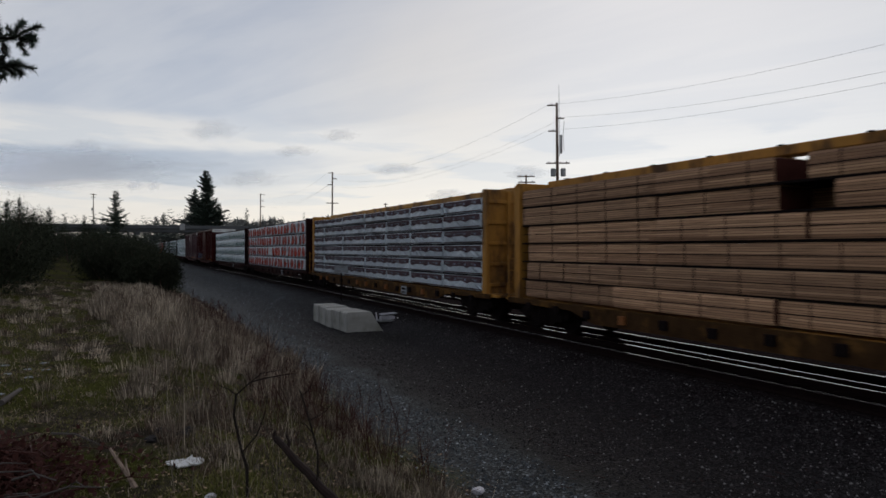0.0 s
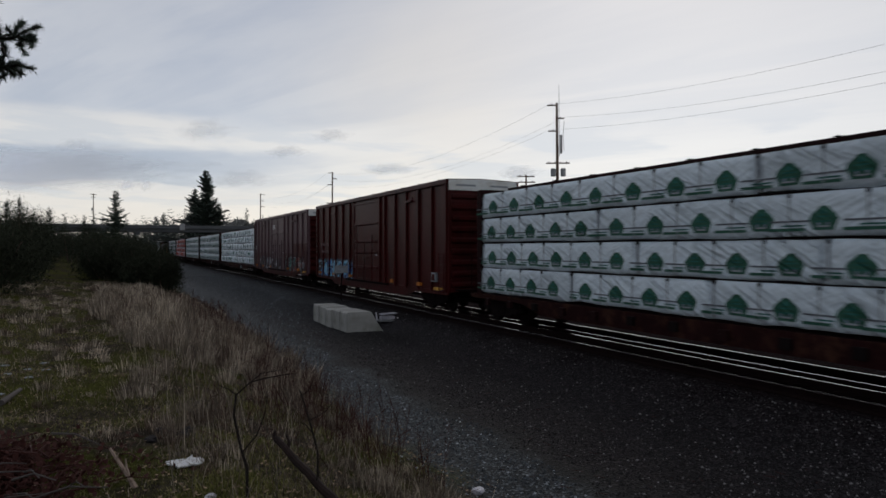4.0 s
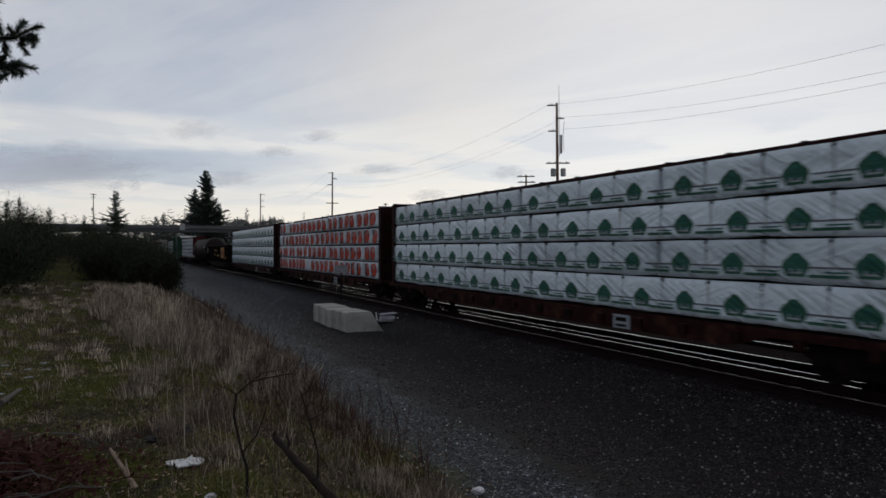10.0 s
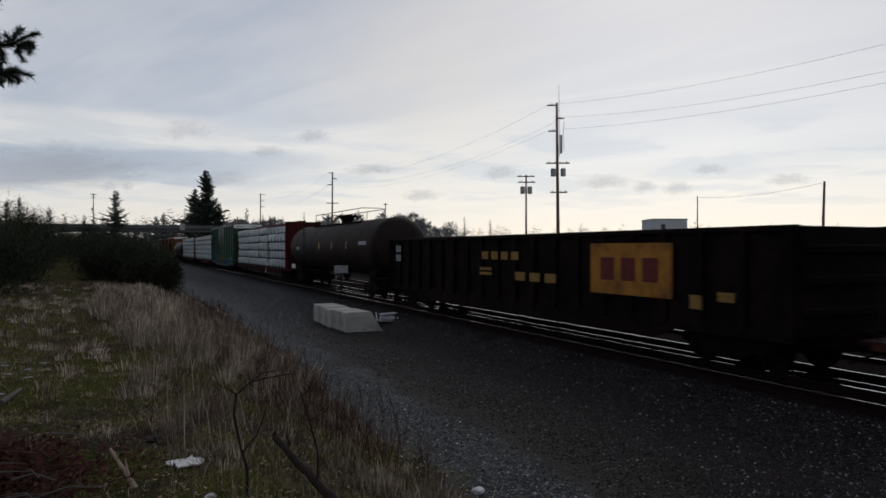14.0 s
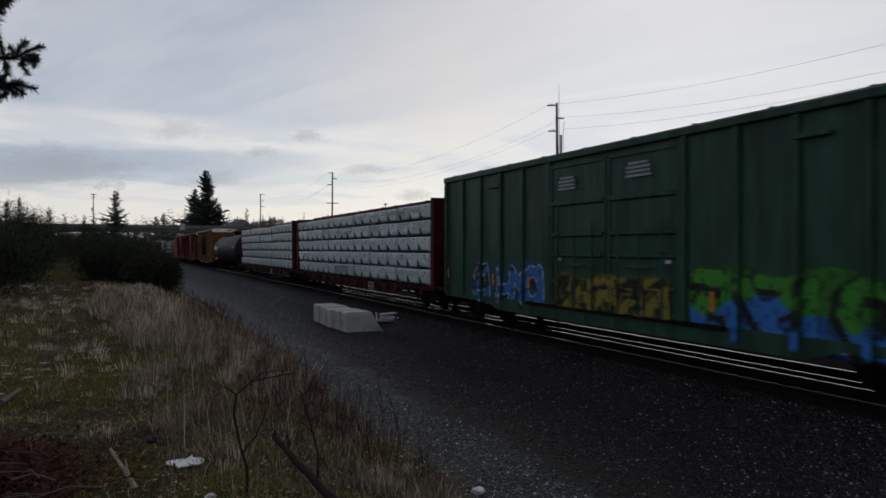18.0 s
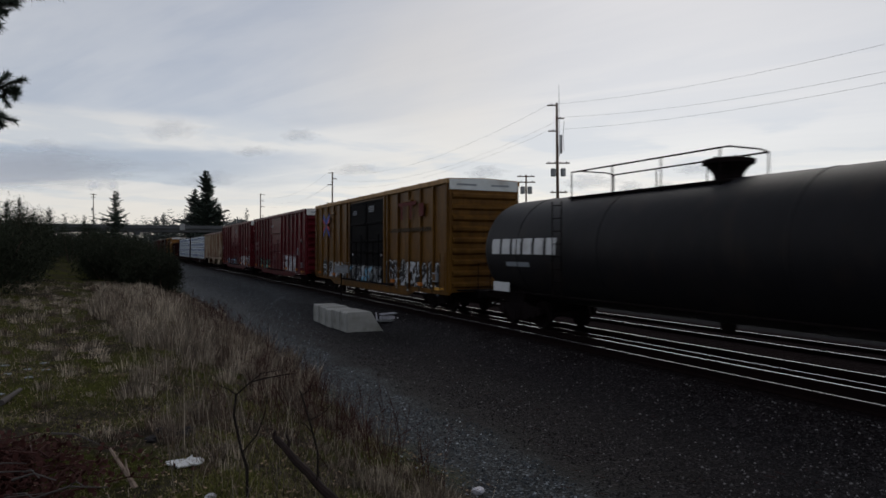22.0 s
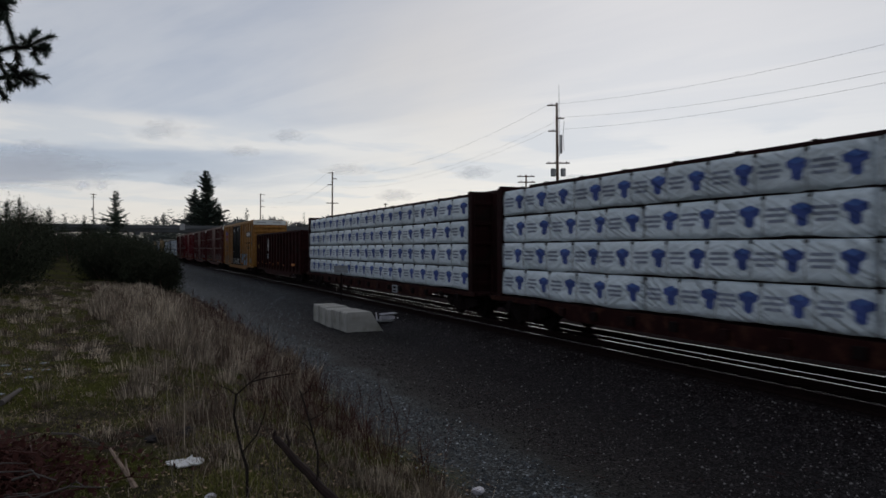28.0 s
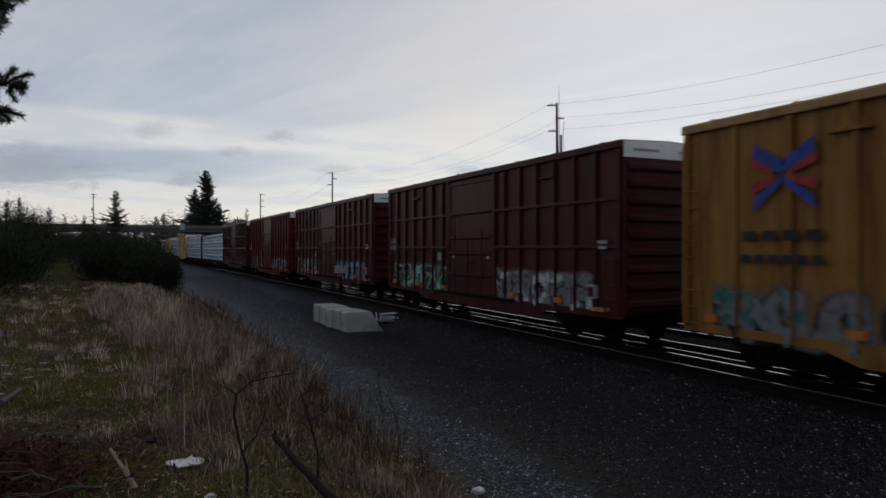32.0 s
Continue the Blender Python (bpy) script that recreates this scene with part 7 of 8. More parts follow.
def build_trees():
    for i, (x, y, h, r, fine) in enumerate(FIRS):
        # firs past y = 230 take the needles with haze in their colour
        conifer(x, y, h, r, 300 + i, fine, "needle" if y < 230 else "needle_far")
    for i, (x, y, w, h, n) in enumerate(BUSHES):
        bush(x, y, w, h, 500 + i, n)
    rng = random.Random(77)
    th = TH

    def spot(bearing, depth):
        X = math.tan(bearing) * depth
        return X * math.cos(th) + depth * math.sin(th), -X * math.sin(th) + depth * math.cos(th)

    left, mid, right = [], [], []
    for i in range(150):
        b = -0.66 + 0.3 * i / 150
        d = rng.uniform(230, 330)
        left.append((*spot(b, d), rng.uniform(9, 16), rng.uniform(10, 17)))
    for i in range(130):
        b = -0.36 + 0.38 * i / 130
        d = rng.uniform(380, 560)
        mid.append((*spot(b, d), rng.uniform(16, 28), rng.uniform(17, 25) * (1.0 if b < -0.03 else 0.75)))
    for i in range(170):
        b = -0.04 + 0.77 * i / 170
        d = rng.uniform(420, 620)
        right.append((*spot(b, d), rng.uniform(16, 30), rng.uniform(12, 22)))
    for i in range(220):
        left.append((*spot(-0.68 + 0.42 * i / 220, rng.uniform(250, 340)), 12, rng.uniform(6.5, 10.5)))
    for i in range(260):
        left.append((*spot(-0.70 + 0.50 * i / 260, rng.uniform(205, 260)), 8, rng.uniform(5.2, 8.2)))
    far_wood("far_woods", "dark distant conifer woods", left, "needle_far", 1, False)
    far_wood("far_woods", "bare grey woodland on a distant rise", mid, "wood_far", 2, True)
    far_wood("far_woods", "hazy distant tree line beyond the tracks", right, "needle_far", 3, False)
    bare = thing("bare_tree", "small leafless tree beside the building", "tree", pose(103.0, 90.0, -0.55), "")
    s = Shape()
    r2 = random.Random(5)

    def fork(p, d, L, r, depth):
        q = p + d * L
        s.tube(p, q, r, r * 0.7, 5, False)
        if depth:
            for _ in range(3):
                fork(q, (d + Vector((r2.gauss(0, 0.45), r2.gauss(0, 0.45), r2.gauss(0.1, 0.25)))).normalized(), L * 0.72, r * 0.6, depth - 1)
    fork(Vector((0, 0, 0)), Vector((0, 0, 1)), 2.6, 0.16, 4)
    part("limbs", s, "bark", bare)


FIRS = ((-0.8, 167.1, 15.2, 3.8, 2.0), (25.1, 226.8, 28.2, 6.6, 3.0), (22.5, 235.8, 23.0, 7.2, 2.6), (29.3, 228.1, 18.0, 5.2, 2.0), (20.2, 245.9, 16.5, 2.3, 1), (-14.9, 129.5, 10.2, 2.2, 1.6), (-18.0, 139.9, 10.2, 2.6, 1.6), (-11.4, 138.9, 9.0, 2.4, 1.4), (-14.5, 146.0, 8.6, 2.5, 1.4), (-11.9, 183.6, 9.6, 3.0, 1.1), (-8.1, 192.9, 10.4, 3.5, 1.2), (-4.0, 196.5, 10.4, 3.6, 1.2), (-6.1, 194.1, 9.6, 3.5, 1.1), (15.5, 281.5, 17.1, 5.3, 1.6), (13.2, 293.7, 16.5, 5.5, 1.4), (9.3, 290.1, 14.5, 4.9, 1.2), (19.2, 281.9, 15.2, 4.9, 1.3), (26.4, 276.2, 14.7, 4.9, 1.2), (17.3, 278.4, 13.7, 5.3, 1.2), (41.2, 246.8, 17.7, 2.6, 1.3), (50.2, 264.6, 16.2, 3.1, 1.1), (45.4, 255.9, 14.2, 3.4, 1.1), (74.7, 297.2, 19.6, 1.5, 0.8), (46.5, 310.9, 16.5, 2.5, 0.7), (72.6, 331.6, 19.0, 3.4, 0.7), (153.7, 292.2, 19.0, 2.5, 0.9), (165.3, 286.6, 17.9, 2.2, 0.7), (149.1, 372.3, 19.6, 4.1, 0.6))
BUSHES = ((2.0, 37.9, 2.0, 2.0, 1800), (1.4, 41.5, 2.6, 2.3, 2600), (0.4, 44.3, 3.0, 2.3, 2800), (-0.9, 48.2, 3.2, 2.4, 2800), (-1.0, 52.2, 2.8, 2.0, 2400), (2.5, 59.9, 3.4, 2.8, 2600), (0.6, 64.2, 4.6, 2.9, 3000), (-1.2, 74.3, 5, 3.5, 3000), (-5.3, 91.5, 6, 4.2, 2600), (-1.5, 68.3, 3.6, 2.1, 2200), (-4.9, 42.0, 3.6, 3.1, 3000), (-5.2, 39.2, 4, 3.5, 3200), (-7.4, 71.7, 5, 4.1, 2600), (-7.7, 64.9, 6, 5.2, 3200), (-8.9, 57.7, 6, 5.1, 2600), (2.2, 82.3, 5, 3.6, 2200), (-0.9, 106.0, 7, 4.3, 2200), (-4.4, 124.4, 8, 5.5, 2200), (-8.9, 115.5, 8, 5.8, 2200), (-10.5, 99.6, 8, 5.5, 2400), (1.2, 138.4, 8, 5.5, 1800), (-6.2, 50.6, 2.2, 1.5, 1500), (-4.6, 31.1, 3.5, 2.5, 2000))


def blade_field(name, label, material, spots, seed):
    """Grass as thin bent blades; spots: (x, y, height, half width, lean in x, lean in y)."""
    rng = random.Random(seed)
    v, f = [], []
    for x, y, h, w, lx, ly in spots:
        z = ground_z(x, y) - 0.015
        a = rng.uniform(0, 6.283)
        c, s = math.cos(a) * w, math.sin(a) * w
        k = len(v)
        v += [(x - c, y - s, z), (x + c, y + s, z), (x + lx * 0.4 + c * 0.7, y + ly * 0.4 + s * 0.7, z + h * 0.6), (x + lx * 0.4 - c * 0.7, y + ly * 0.4 - s * 0.7, z + h * 0.6), (x + lx, y + ly, z + h * rng.uniform(0.8, 1.05))]
        f += [(k, k + 1, k + 2, k + 3), (k + 3, k + 2, k + 4)]
    thing(name, label, "grass", shape=Shape().add(v, f), material=material, kind="stuff", fix=False)


def build_grass():
    """Tussocks of tall dry grass on the bank, thinning out over a trodden mossy path and the foreground."""
    rng = random.Random(21)
    straw, tan, brown, green = [], [], [], []

    def path_edge(y):
        return 0.15 - 0.06 * max(0, y - 14) + 0.7 * noise.noise((y * 0.23, 4.4, 1.0))

    def gravel_edge(y):
        return (3.75 if y > 11 else 3.2) + 0.7 * noise.noise((y * 0.7, 2.2, 0)) + 0.35 * noise.noise((y * 2.1, 5.2, 0))

    made = 0
    while made < 1500:
        y = 6.3 + 32 * rng.random() ** 1.35
        x = rng.uniform(-4.0 - 0.05 * y, 4.4)
        thick = noise.noise((x * 0.8, y * 0.5, 5.5)) + 0.5 * noise.noise((x * 2.4, y * 1.7, 1.5))
        if x > gravel_edge(y):
            continue
        on_path = x < path_edge(y)
        if on_path and rng.random() < 0.82:
            continue
        near = min(1.0, max(0.0, (y - 7.5) / 6.5))
        if thick + 0.5 * rng.random() < 0.28 - 0.3 * near:
            continue
        made += 1
        size = (0.16 + 0.40 * near + 0.2 * max(0, thick)) * rng.uniform(0.55, 1.25) * (0.4 if on_path else 1.0) * (1.0 if y < 26 else 0.7)
        pick = rng.random() + 0.5 * noise.noise((x * 0.6, y * 0.4, 12.5)) + 0.004 * (y - 15)
        kind = straw if pick > 0.66 else (tan if pick > 0.30 else brown)
        wind = rng.gauss(0.05, 0.12), rng.gauss(-0.05, 0.12)
        spread = rng.uniform(0.07, 0.2) + 0.1 * size
        for _ in range(int(rng.uniform(38, 80))):
            a, q = rng.uniform(0, 6.283), rng.random() ** 0.7
            h = size * rng.uniform(0.35, 1.15) * (1.12 - 0.35 * q)
            dx, dy = q * math.cos(a), q * math.sin(a)
            lst = kind if rng.random() < 0.78 else rng.choice((straw, tan, brown))
            lst.append((x + spread * dx, y + spread * dy, h, 0.0016 + 0.00027 * y, (0.42 * dx + wind[0]) * h, (0.42 * dy + wind[1]) * h))
    # short thin growth and broken stalks between the tussocks
    for _ in range(52000):
        y = 4.4 + 40 * rng.random() ** 1.7
        x = rng.uniform(-4.5 - 0.05 * y, 4.3)
        if x > gravel_edge(y) + 0.25 * rng.random() or noise.noise((x * 1.3, y * 1.0, 8.8)) + 0.4 * rng.random() < -0.05:
            continue
        h = rng.uniform(0.05, 0.22) * (0.45 if x < path_edge(y) else 1.0)
        lst = tan if rng.random() < 0.5 else brown
        lst.append((x, y, h, 0.0018 + 0.0003 * y, rng.gauss(0, 0.55) * h, rng.gauss(0, 0.55) * h))
    for _ in range(260):
        y = 5.5 + 12 * rng.random()
        x = rng.uniform(0.2, 3.4)
        h = rng.uniform(0.35, 0.85)
        straw.append((x, y, h, 0.003, rng.gauss(0, 0.15) * h, rng.gauss(0, 0.15) * h))
    while len(green) < 78000:
        y = 4.2 + 24 * rng.random() ** 1.5
        x = rng.uniform(-5.5, 3.5)
        if noise.noise((x * 0.7, y * 0.5, 9.5)) + 0.6 * noise.noise((x * 2.2, y * 1.8, 2.5)) + 0.25 * rng.random() < 0.08 + (0.12 if x > 0.6 and y > 9 else 0.0):
            continue
        h = rng.uniform(0.015, 0.06) if x < 0.5 else rng.uniform(0.02, 0.11)
        green.append((x, y, h, 0.0022 + 0.00036 * y, rng.gauss(0, 0.6) * h, rng.gauss(0, 0.6) * h))
    leaf = Shape()
    for _ in range(9000):
        y = 4.2 + 16 * rng.random() ** 1.5
        x = rng.uniform(-4.0, 4.4)
        z = ground_z(x, y) + rng.uniform(0.004, 0.03)
        a, r = rng.uniform(0, 6.283), rng.uniform(0.010, 0.03)
        c, q = math.cos(a) * r, math.sin(a) * r
        leaf.add([(x + c, y + q, z + rng.uniform(0, 0.012)), (x - q * 0.6, y + c * 0.6, z), (x - c, y - q, z + rng.uniform(0, 0.012)), (x + q * 0.6, y - c * 0.6, z)], [(0, 1, 2, 3)])
    thing("leaf_litter", "brown fallen leaves and bits on the ground", "leaves", shape=leaf, material="leaf_brown", kind="stuff", fix=False)
    # dark thin-stemmed weeds, thickest along the edge of the gravel
    weeds = Shape()
    for _ in range(420):
        y = 6.5 + 26 * rng.random() ** 1.3
        x = gravel_edge(y) - abs(rng.gauss(0, 1.0)) + 0.1
        if x < -0.2:
            continue
        g = Vector((x, y, ground_z(x, y) - 0.02))
        top = Vector((rng.gauss(0, 0.12), rng.gauss(0, 0.12), rng.uniform(0.3, 0.85)))
        r = 0.0022 + 0.0002 * y
        weeds.tube(g, g + top, r, r * 0.5, 3, False)
        for _ in range(6):
            b = g + top * rng.uniform(0.25, 0.95)
            e = b + Vector((rng.gauss(0, 0.1), rng.gauss(0, 0.1), rng.uniform(0.06, 0.22)))
            weeds.tube(b, e, r * 0.7, r * 0.4, 3, False)
    thing("dead_weeds", "dark reddish-brown dead weed stems along the gravel", "weeds", shape=weeds, material="twig_red", kind="stuff", fix=False)
    blade_field("dry_grass", "tall dry straw-coloured grass on the bank", "grass_dry", straw, 31)
    blade_field("tan_grass", "grey-brown withered grass on the bank", "grass_tan", tan, 34)
    blade_field("dead_grass", "dark brown dead stalks among the grass", "grass_dead", brown, 33)
    blade_field("moss_grass", "short mossy green grass in the foreground", "grass_green", green, 32)


def build_stones():
    rng = random.Random(44)
    tri = [(0, 2, 4), (2, 1, 4), (1, 3, 4), (3, 0, 4), (2, 0, 5), (1, 2, 5), (3, 1, 5), (0, 3, 5)]
    pale, dull = ([], []), ([], [])
    for _ in range(64000):
        y = 5.0 + 75 * rng.random() ** 2.2
        x = 3.3 + 7.4 * rng.random()
        if x < 4.3 and rng.random() < (4.6 - x) * 0.7:
            continue
        # pale stones spread wider with y, so the far sheen is in their colour
        v, f = pale if x + 0.8 * noise.noise((x, y * 0.6, 3.0)) < 5.5 + max(0.0, min(5.0, 0.16 * (y - 18))) else dull
        if abs(x + 0.8 * noise.noise((x, y * 0.6, 3.0)) - 5.6) < 0.18 and rng.random() < 0.75:
            continue
        r = rng.choice((0.008, 0.010, 0.013, 0.02)) * rng.uniform(0.8, 1.5)
        z = ground_z(x, y) + r * 0.25
        a = rng.uniform(0, 3.14)
        c, s = math.cos(a), math.sin(a)
        k = len(v)
        for ux, uy, uz in ((1, 0, 0), (-1, 0, 0), (0, 1, 0), (0, -1, 0), (0, 0, 1), (0, 0, -1)):
            j = r * rng.uniform(0.65, 1.25)
            v.append((x + (ux * c - uy * s) * j, y + (ux * s + uy * c) * j, z + uz * j * 0.75))
        f += [tuple(k + i for i in t) for t in tri]
    thing("gravel_stones", "loose blue-grey crushed stones along the gravel road", "gravel", shape=Shape().add(*pale), material="stone", kind="stuff", fix=False)
    thing("gravel_stones", "loose dark crushed stones towards the ballast", "gravel", shape=Shape().add(*dull), material="stone_dull", kind="stuff", fix=False)
    twigs = Shape()
    for _ in range(150):
        y = 5.5 + 14 * rng.random() ** 1.4
        x = 4.2 + 5.0 * rng.random()
        a, l = rng.uniform(0, 6.283), rng.uniform(0.04, 0.16)
        z = ground_z(x, y) + 0.02
        twigs.tube((x, y, z), (x + l * math.cos(a), y + l * math.sin(a), z + 0.01), 0.004, 0.002, 4)
    thing("gravel_bits", "small brown twigs and leaf bits on the gravel", "debris", shape=twigs, material="twig_red", kind="stuff", fix=False)


def lump(name, label, category, x, y, sx, sy, sz, material, seed, group=""):
    rng = random.Random(seed)
    v = []
    n, m = 9, 5
    for j in range(m):
        t = (j + 0.5) / m * math.pi
        for i in range(n):
            a = 2 * math.pi * i / n
            k = rng.uniform(0.8, 1.15)
            v.append((sx * math.sin(t) * math.cos(a) * k, sy * math.sin(t) * math.sin(a) * k, sz * (math.cos(t) * k + 0.7)))
    f = [(j * n + i, j * n + (i + 1) % n, (j + 1) * n + (i + 1) % n, (j + 1) * n + i) for j in range(m - 1) for i in range(n)] + [tuple(range(n)), tuple(range((m - 1) * n, m * n))]
    thing(name, label, category, pose(x, y, ground_z(x, y)), group, Shape().add(v, f), material)


def build_litter():
    s = Shape()
    rng = random.Random(3)
    n = 6
    v = [((i / n - 0.5) * 0.27 + 0.02 * math.sin(j), (j / n - 0.5) * 0.24 + 0.03 * math.sin(i * 1.3), 0.012 + 0.012 * rng.random() + (0.012 if (i + j) % 3 == 0 else 0)) for j in range(n + 1) for i in range(n + 1)]
    w = n + 1
    f = [(j * w + i, j * w + i + 1, (j + 1) * w + i + 1, (j + 1) * w + i) for j in range(n) for i in range(n)]
    v += [(x, y, z - 0.012) for x, y, z in v]
    k = w * w
    f += [tuple(k + i for i in reversed(q)) for q in f]
    edge = [i for i in range(w)] + [j * w + n for j in range(1, w)] + [n * w + i for i in range(n - 1, -1, -1)] + [j * w for j in range(n - 1, 0, -1)]
    f += [(edge[i], edge[(i + 1) % len(edge)], k + edge[(i + 1) % len(edge)], k + edge[i]) for i in range(len(edge))]
    thing("paper_sheet", "crumpled white paper sheet lying on the grass", "litter", pose(0.56, 6.67, ground_z(0.56, 6.67) + 0.012, 0, 0, 20), "", s.add(v, f), "litter")
    lump("pale_stone", "small white stone on the gravel", "stone", 4.57, 19.54, 0.08, 0.07, 0.05, "paint_silver", 1, "pale stones")
    lump("pale_stone", "pale lump at the foot of the grass", "stone", 4.05, 7.34, 0.1, 0.08, 0.05, "paint_silver", 2, "pale stones")
    lump("pale_stone", "small white lump in the grass", "stone", 0.64, 5.5, 0.045, 0.04, 0.03, "paint_silver", 4, "pale stones")
    for i, (x, y) in enumerate(((-1.39, 13.1), (-1.2, 13.6), (-1.6, 12.5), (-1.25, 11.9), (-1.75, 13.4), (-1.1, 12.7), (-1.5, 10.9), (-1.62, 11.5))):
        lump("pale_stone", "flat pale stone chip in the grass", "stone", x, y, 0.07, 0.045, 0.014, "paint_grey", 20 + i, "pale stones")
    for i, (x, y) in enumerate(((0.5, 7.9), (0.62, 7.8), (0.42, 8.1), (0.7, 8.0), (0.3, 7.7))):
        lump("dark_rock", "dark broken rock half hidden in the grass", "stone", x, y, 0.07, 0.06, 0.045, "stone_dull", 40 + i, "dark rocks")


def build_twigs():
    s = Shape().path([(-1.38, 10.23, 0.507), (-1.306, 10.528, 0.535), (-1.237, 10.828, 0.555)], 0.04, 8, 0.7)
    thing("fallen_log", "short grey weathered log in the grass", "log", shape=s, material="stick_grey")
    st = thing("split_stick", "pale splintered stick standing out of the grass", "stick", pose(0, 0, 0))
    part("stick_body", Shape().path([(0.12, 6.189, 0.472), (0.069, 6.281, 0.552), (-0.0, 6.392, 0.64), (-0.076, 6.54, 0.742)], 0.026, 6, 0.5), "wood_pale", st)
    part("splinter", Shape().path([(0.086, 6.228, 0.532), (0.052, 6.311, 0.627), (0.043, 6.338, 0.698)], 0.014, 5, 0.4), "wood_pale", st)
    part("splinter", Shape().path([(0.017, 6.328, 0.617), (-0.027, 6.349, 0.69), (-0.013, 6.343, 0.753)], 0.012, 5, 0.4), "wood_pale", st)
    db = thing("broken_branch", "thick dark broken branch leaning out of the bank", "branch")
    part("branch_body", Shape().path([(1.534, 4.924, 0.491), (1.479, 5.007, 0.572), (1.406, 5.098, 0.641), (1.344, 5.206, 0.724), (1.274, 5.329, 0.788), (1.217, 5.434, 0.871), (1.163, 5.549, 0.931)], 0.04, 9, 0.68), "bark_dark", db)
    part("snapped_end", Shape().path([(1.225, 5.43, 0.857), (1.246, 5.442, 0.92), (1.23, 5.472, 0.975)], 0.02, 6, 0.4), "bark_dark", db)
    part("snapped_end", Shape().path([(1.172, 5.523, 0.918), (1.146, 5.557, 0.945), (1.151, 5.555, 0.996)], 0.03, 6, 0.25), "bark_dark", db)
    part("side_twig", Shape().path([(1.382, 5.11, 0.641), (1.394, 5.104, 0.827), (1.374, 5.114, 1.003)], 0.007, 5, 0.5), "twig", db)
    sp = thing("sapling", "thin dark leafless sapling with forked twigs", "sapling")
    part("stem", Shape().path([(0.914, 5.448, 0.507), (0.91, 5.45, 0.75), (0.858, 5.475, 0.952), (0.817, 5.495, 1.177), (0.833, 5.487, 1.335)], 0.013, 6, 0.7), "twig", sp)
    for pts in ([(0.833, 5.487, 1.335), (0.923, 5.444, 1.425), (1.012, 5.401, 1.506), (1.157, 5.33, 1.537)], [(0.833, 5.487, 1.335), (0.781, 5.513, 1.38), (0.7, 5.552, 1.416)], [(0.947, 5.432, 1.443), (1.084, 5.365, 1.479), (1.246, 5.287, 1.506)], [(0.882, 5.463, 0.885), (0.983, 5.414, 1.02), (1.036, 5.389, 1.177), (1.06, 5.377, 1.335)]):
        part("twig", Shape().path(pts, 0.007, 5, 0.4), "twig", sp)
    s2 = thing("sapling", "thin dark leafless sapling with forked twigs", "sapling")
    part("stem", Shape().path([(1.715, 6.282, 0.223), (1.71, 6.284, 0.549), (1.661, 6.308, 0.767), (1.603, 6.336, 0.984), (1.554, 6.36, 1.147)], 0.011, 6, 0.6), "twig", s2)
    for pts in ([(1.578, 6.348, 1.093), (1.642, 6.317, 1.147), (1.681, 6.298, 1.245)], [(1.642, 6.317, 0.848), (1.774, 6.253, 0.93), (1.896, 6.194, 1.093)], [(1.681, 6.298, 0.712), (1.603, 6.336, 0.81), (1.505, 6.384, 0.848)]):
        part("twig", Shape().path(pts, 0.006, 5, 0.4), "twig", s2)
    rng = random.Random(8)
    for (x, y, h) in ((3.2, 8.4, 0.9), (3.7, 9.0, 0.8), (2.9, 8.9, 0.7), (2.3, 14.0, 0.9), (2.9, 17.5, 1.0), (1.9, 20.5, 1.1), (3.2, 24.0, 1.0), (0.6, 17.0, 0.8)):
        z = ground_z(x, y)
        t = thing("dry_weed", "dry brown branching weed in the grass", "weed", pose(x, y, z), "dry weeds")
        top = Vector((rng.gauss(0, 0.12), rng.gauss(0, 0.12), h))
        part("stem", Shape().path([(0, 0, -0.05), top * 0.5 + Vector((0.03, 0, 0)), top], 0.006, 5, 0.5), "twig_red", t)
        for k in range(7):
            b = top * rng.uniform(0.35, 0.95)
            e = b + Vector((rng.gauss(0, 0.12), rng.gauss(0, 0.12), rng.uniform(0.08, 0.25)))
            part("twig", Shape().tube(b, e, 0.004, 0.002, 4), "twig_red", t)
    heap = Shape()
    for _ in range(520):
        a, r = rng.uniform(0, 6.283), abs(rng.gauss(0, 0.5))
        x, y = -1.0 + 1.25 * r * math.cos(a), 6.6 + 1.5 * r * math.sin(a)
        z = ground_z(x, y) + max(0.0, 0.34 - 0.3 * r) * rng.random()
        d = Vector((rng.gauss(0, 1), rng.gauss(0, 1), rng.gauss(0, 0.22))).normalized() * rng.uniform(0.12, 0.55)
        c = Vector((x, y, z + 0.02))
        heap.path([c - d * 0.5, c + Vector((0, 0, 0.03)), c + d * 0.5], rng.uniform(0.004, 0.011), 4, 0.5)
        for _ in range(5):
            q = c + Vector((rng.gauss(0, 0.12), rng.gauss(0, 0.12), rng.uniform(-0.05, 0.08)))
            e = Vector((rng.gauss(0, 1), rng.gauss(0, 1), rng.gauss(0, 1))).normalized() * rng.uniform(0.012, 0.035)
            g = e.orthogonal() * 0.7
            heap.add([q - e, q + g, q + e, q - g], [(0, 1, 2, 3)])
    for _ in range(26):
        a = rng.uniform(-1.3, 1.4)
        x, y = rng.uniform(-2.0, -0.3), rng.uniform(5.2, 7.2)
        c = Vector((x, y, ground_z(x, y) + rng.uniform(0.1, 0.3)))
        d = Vector((math.cos(a), math.sin(a), rng.uniform(-0.1, 0.25))) * rng.uniform(0.3, 0.8)
        bare = Shape().path([c - d * 0.5, c + Vector((0, 0, 0.05)), c + d * 0.5], rng.uniform(0.006, 0.012), 5, 0.4)
        thing("dead_stick", "long bare grey dead stick in the brush heap", "stick", None, "sticks in the brush heap", bare, "stick_grey")
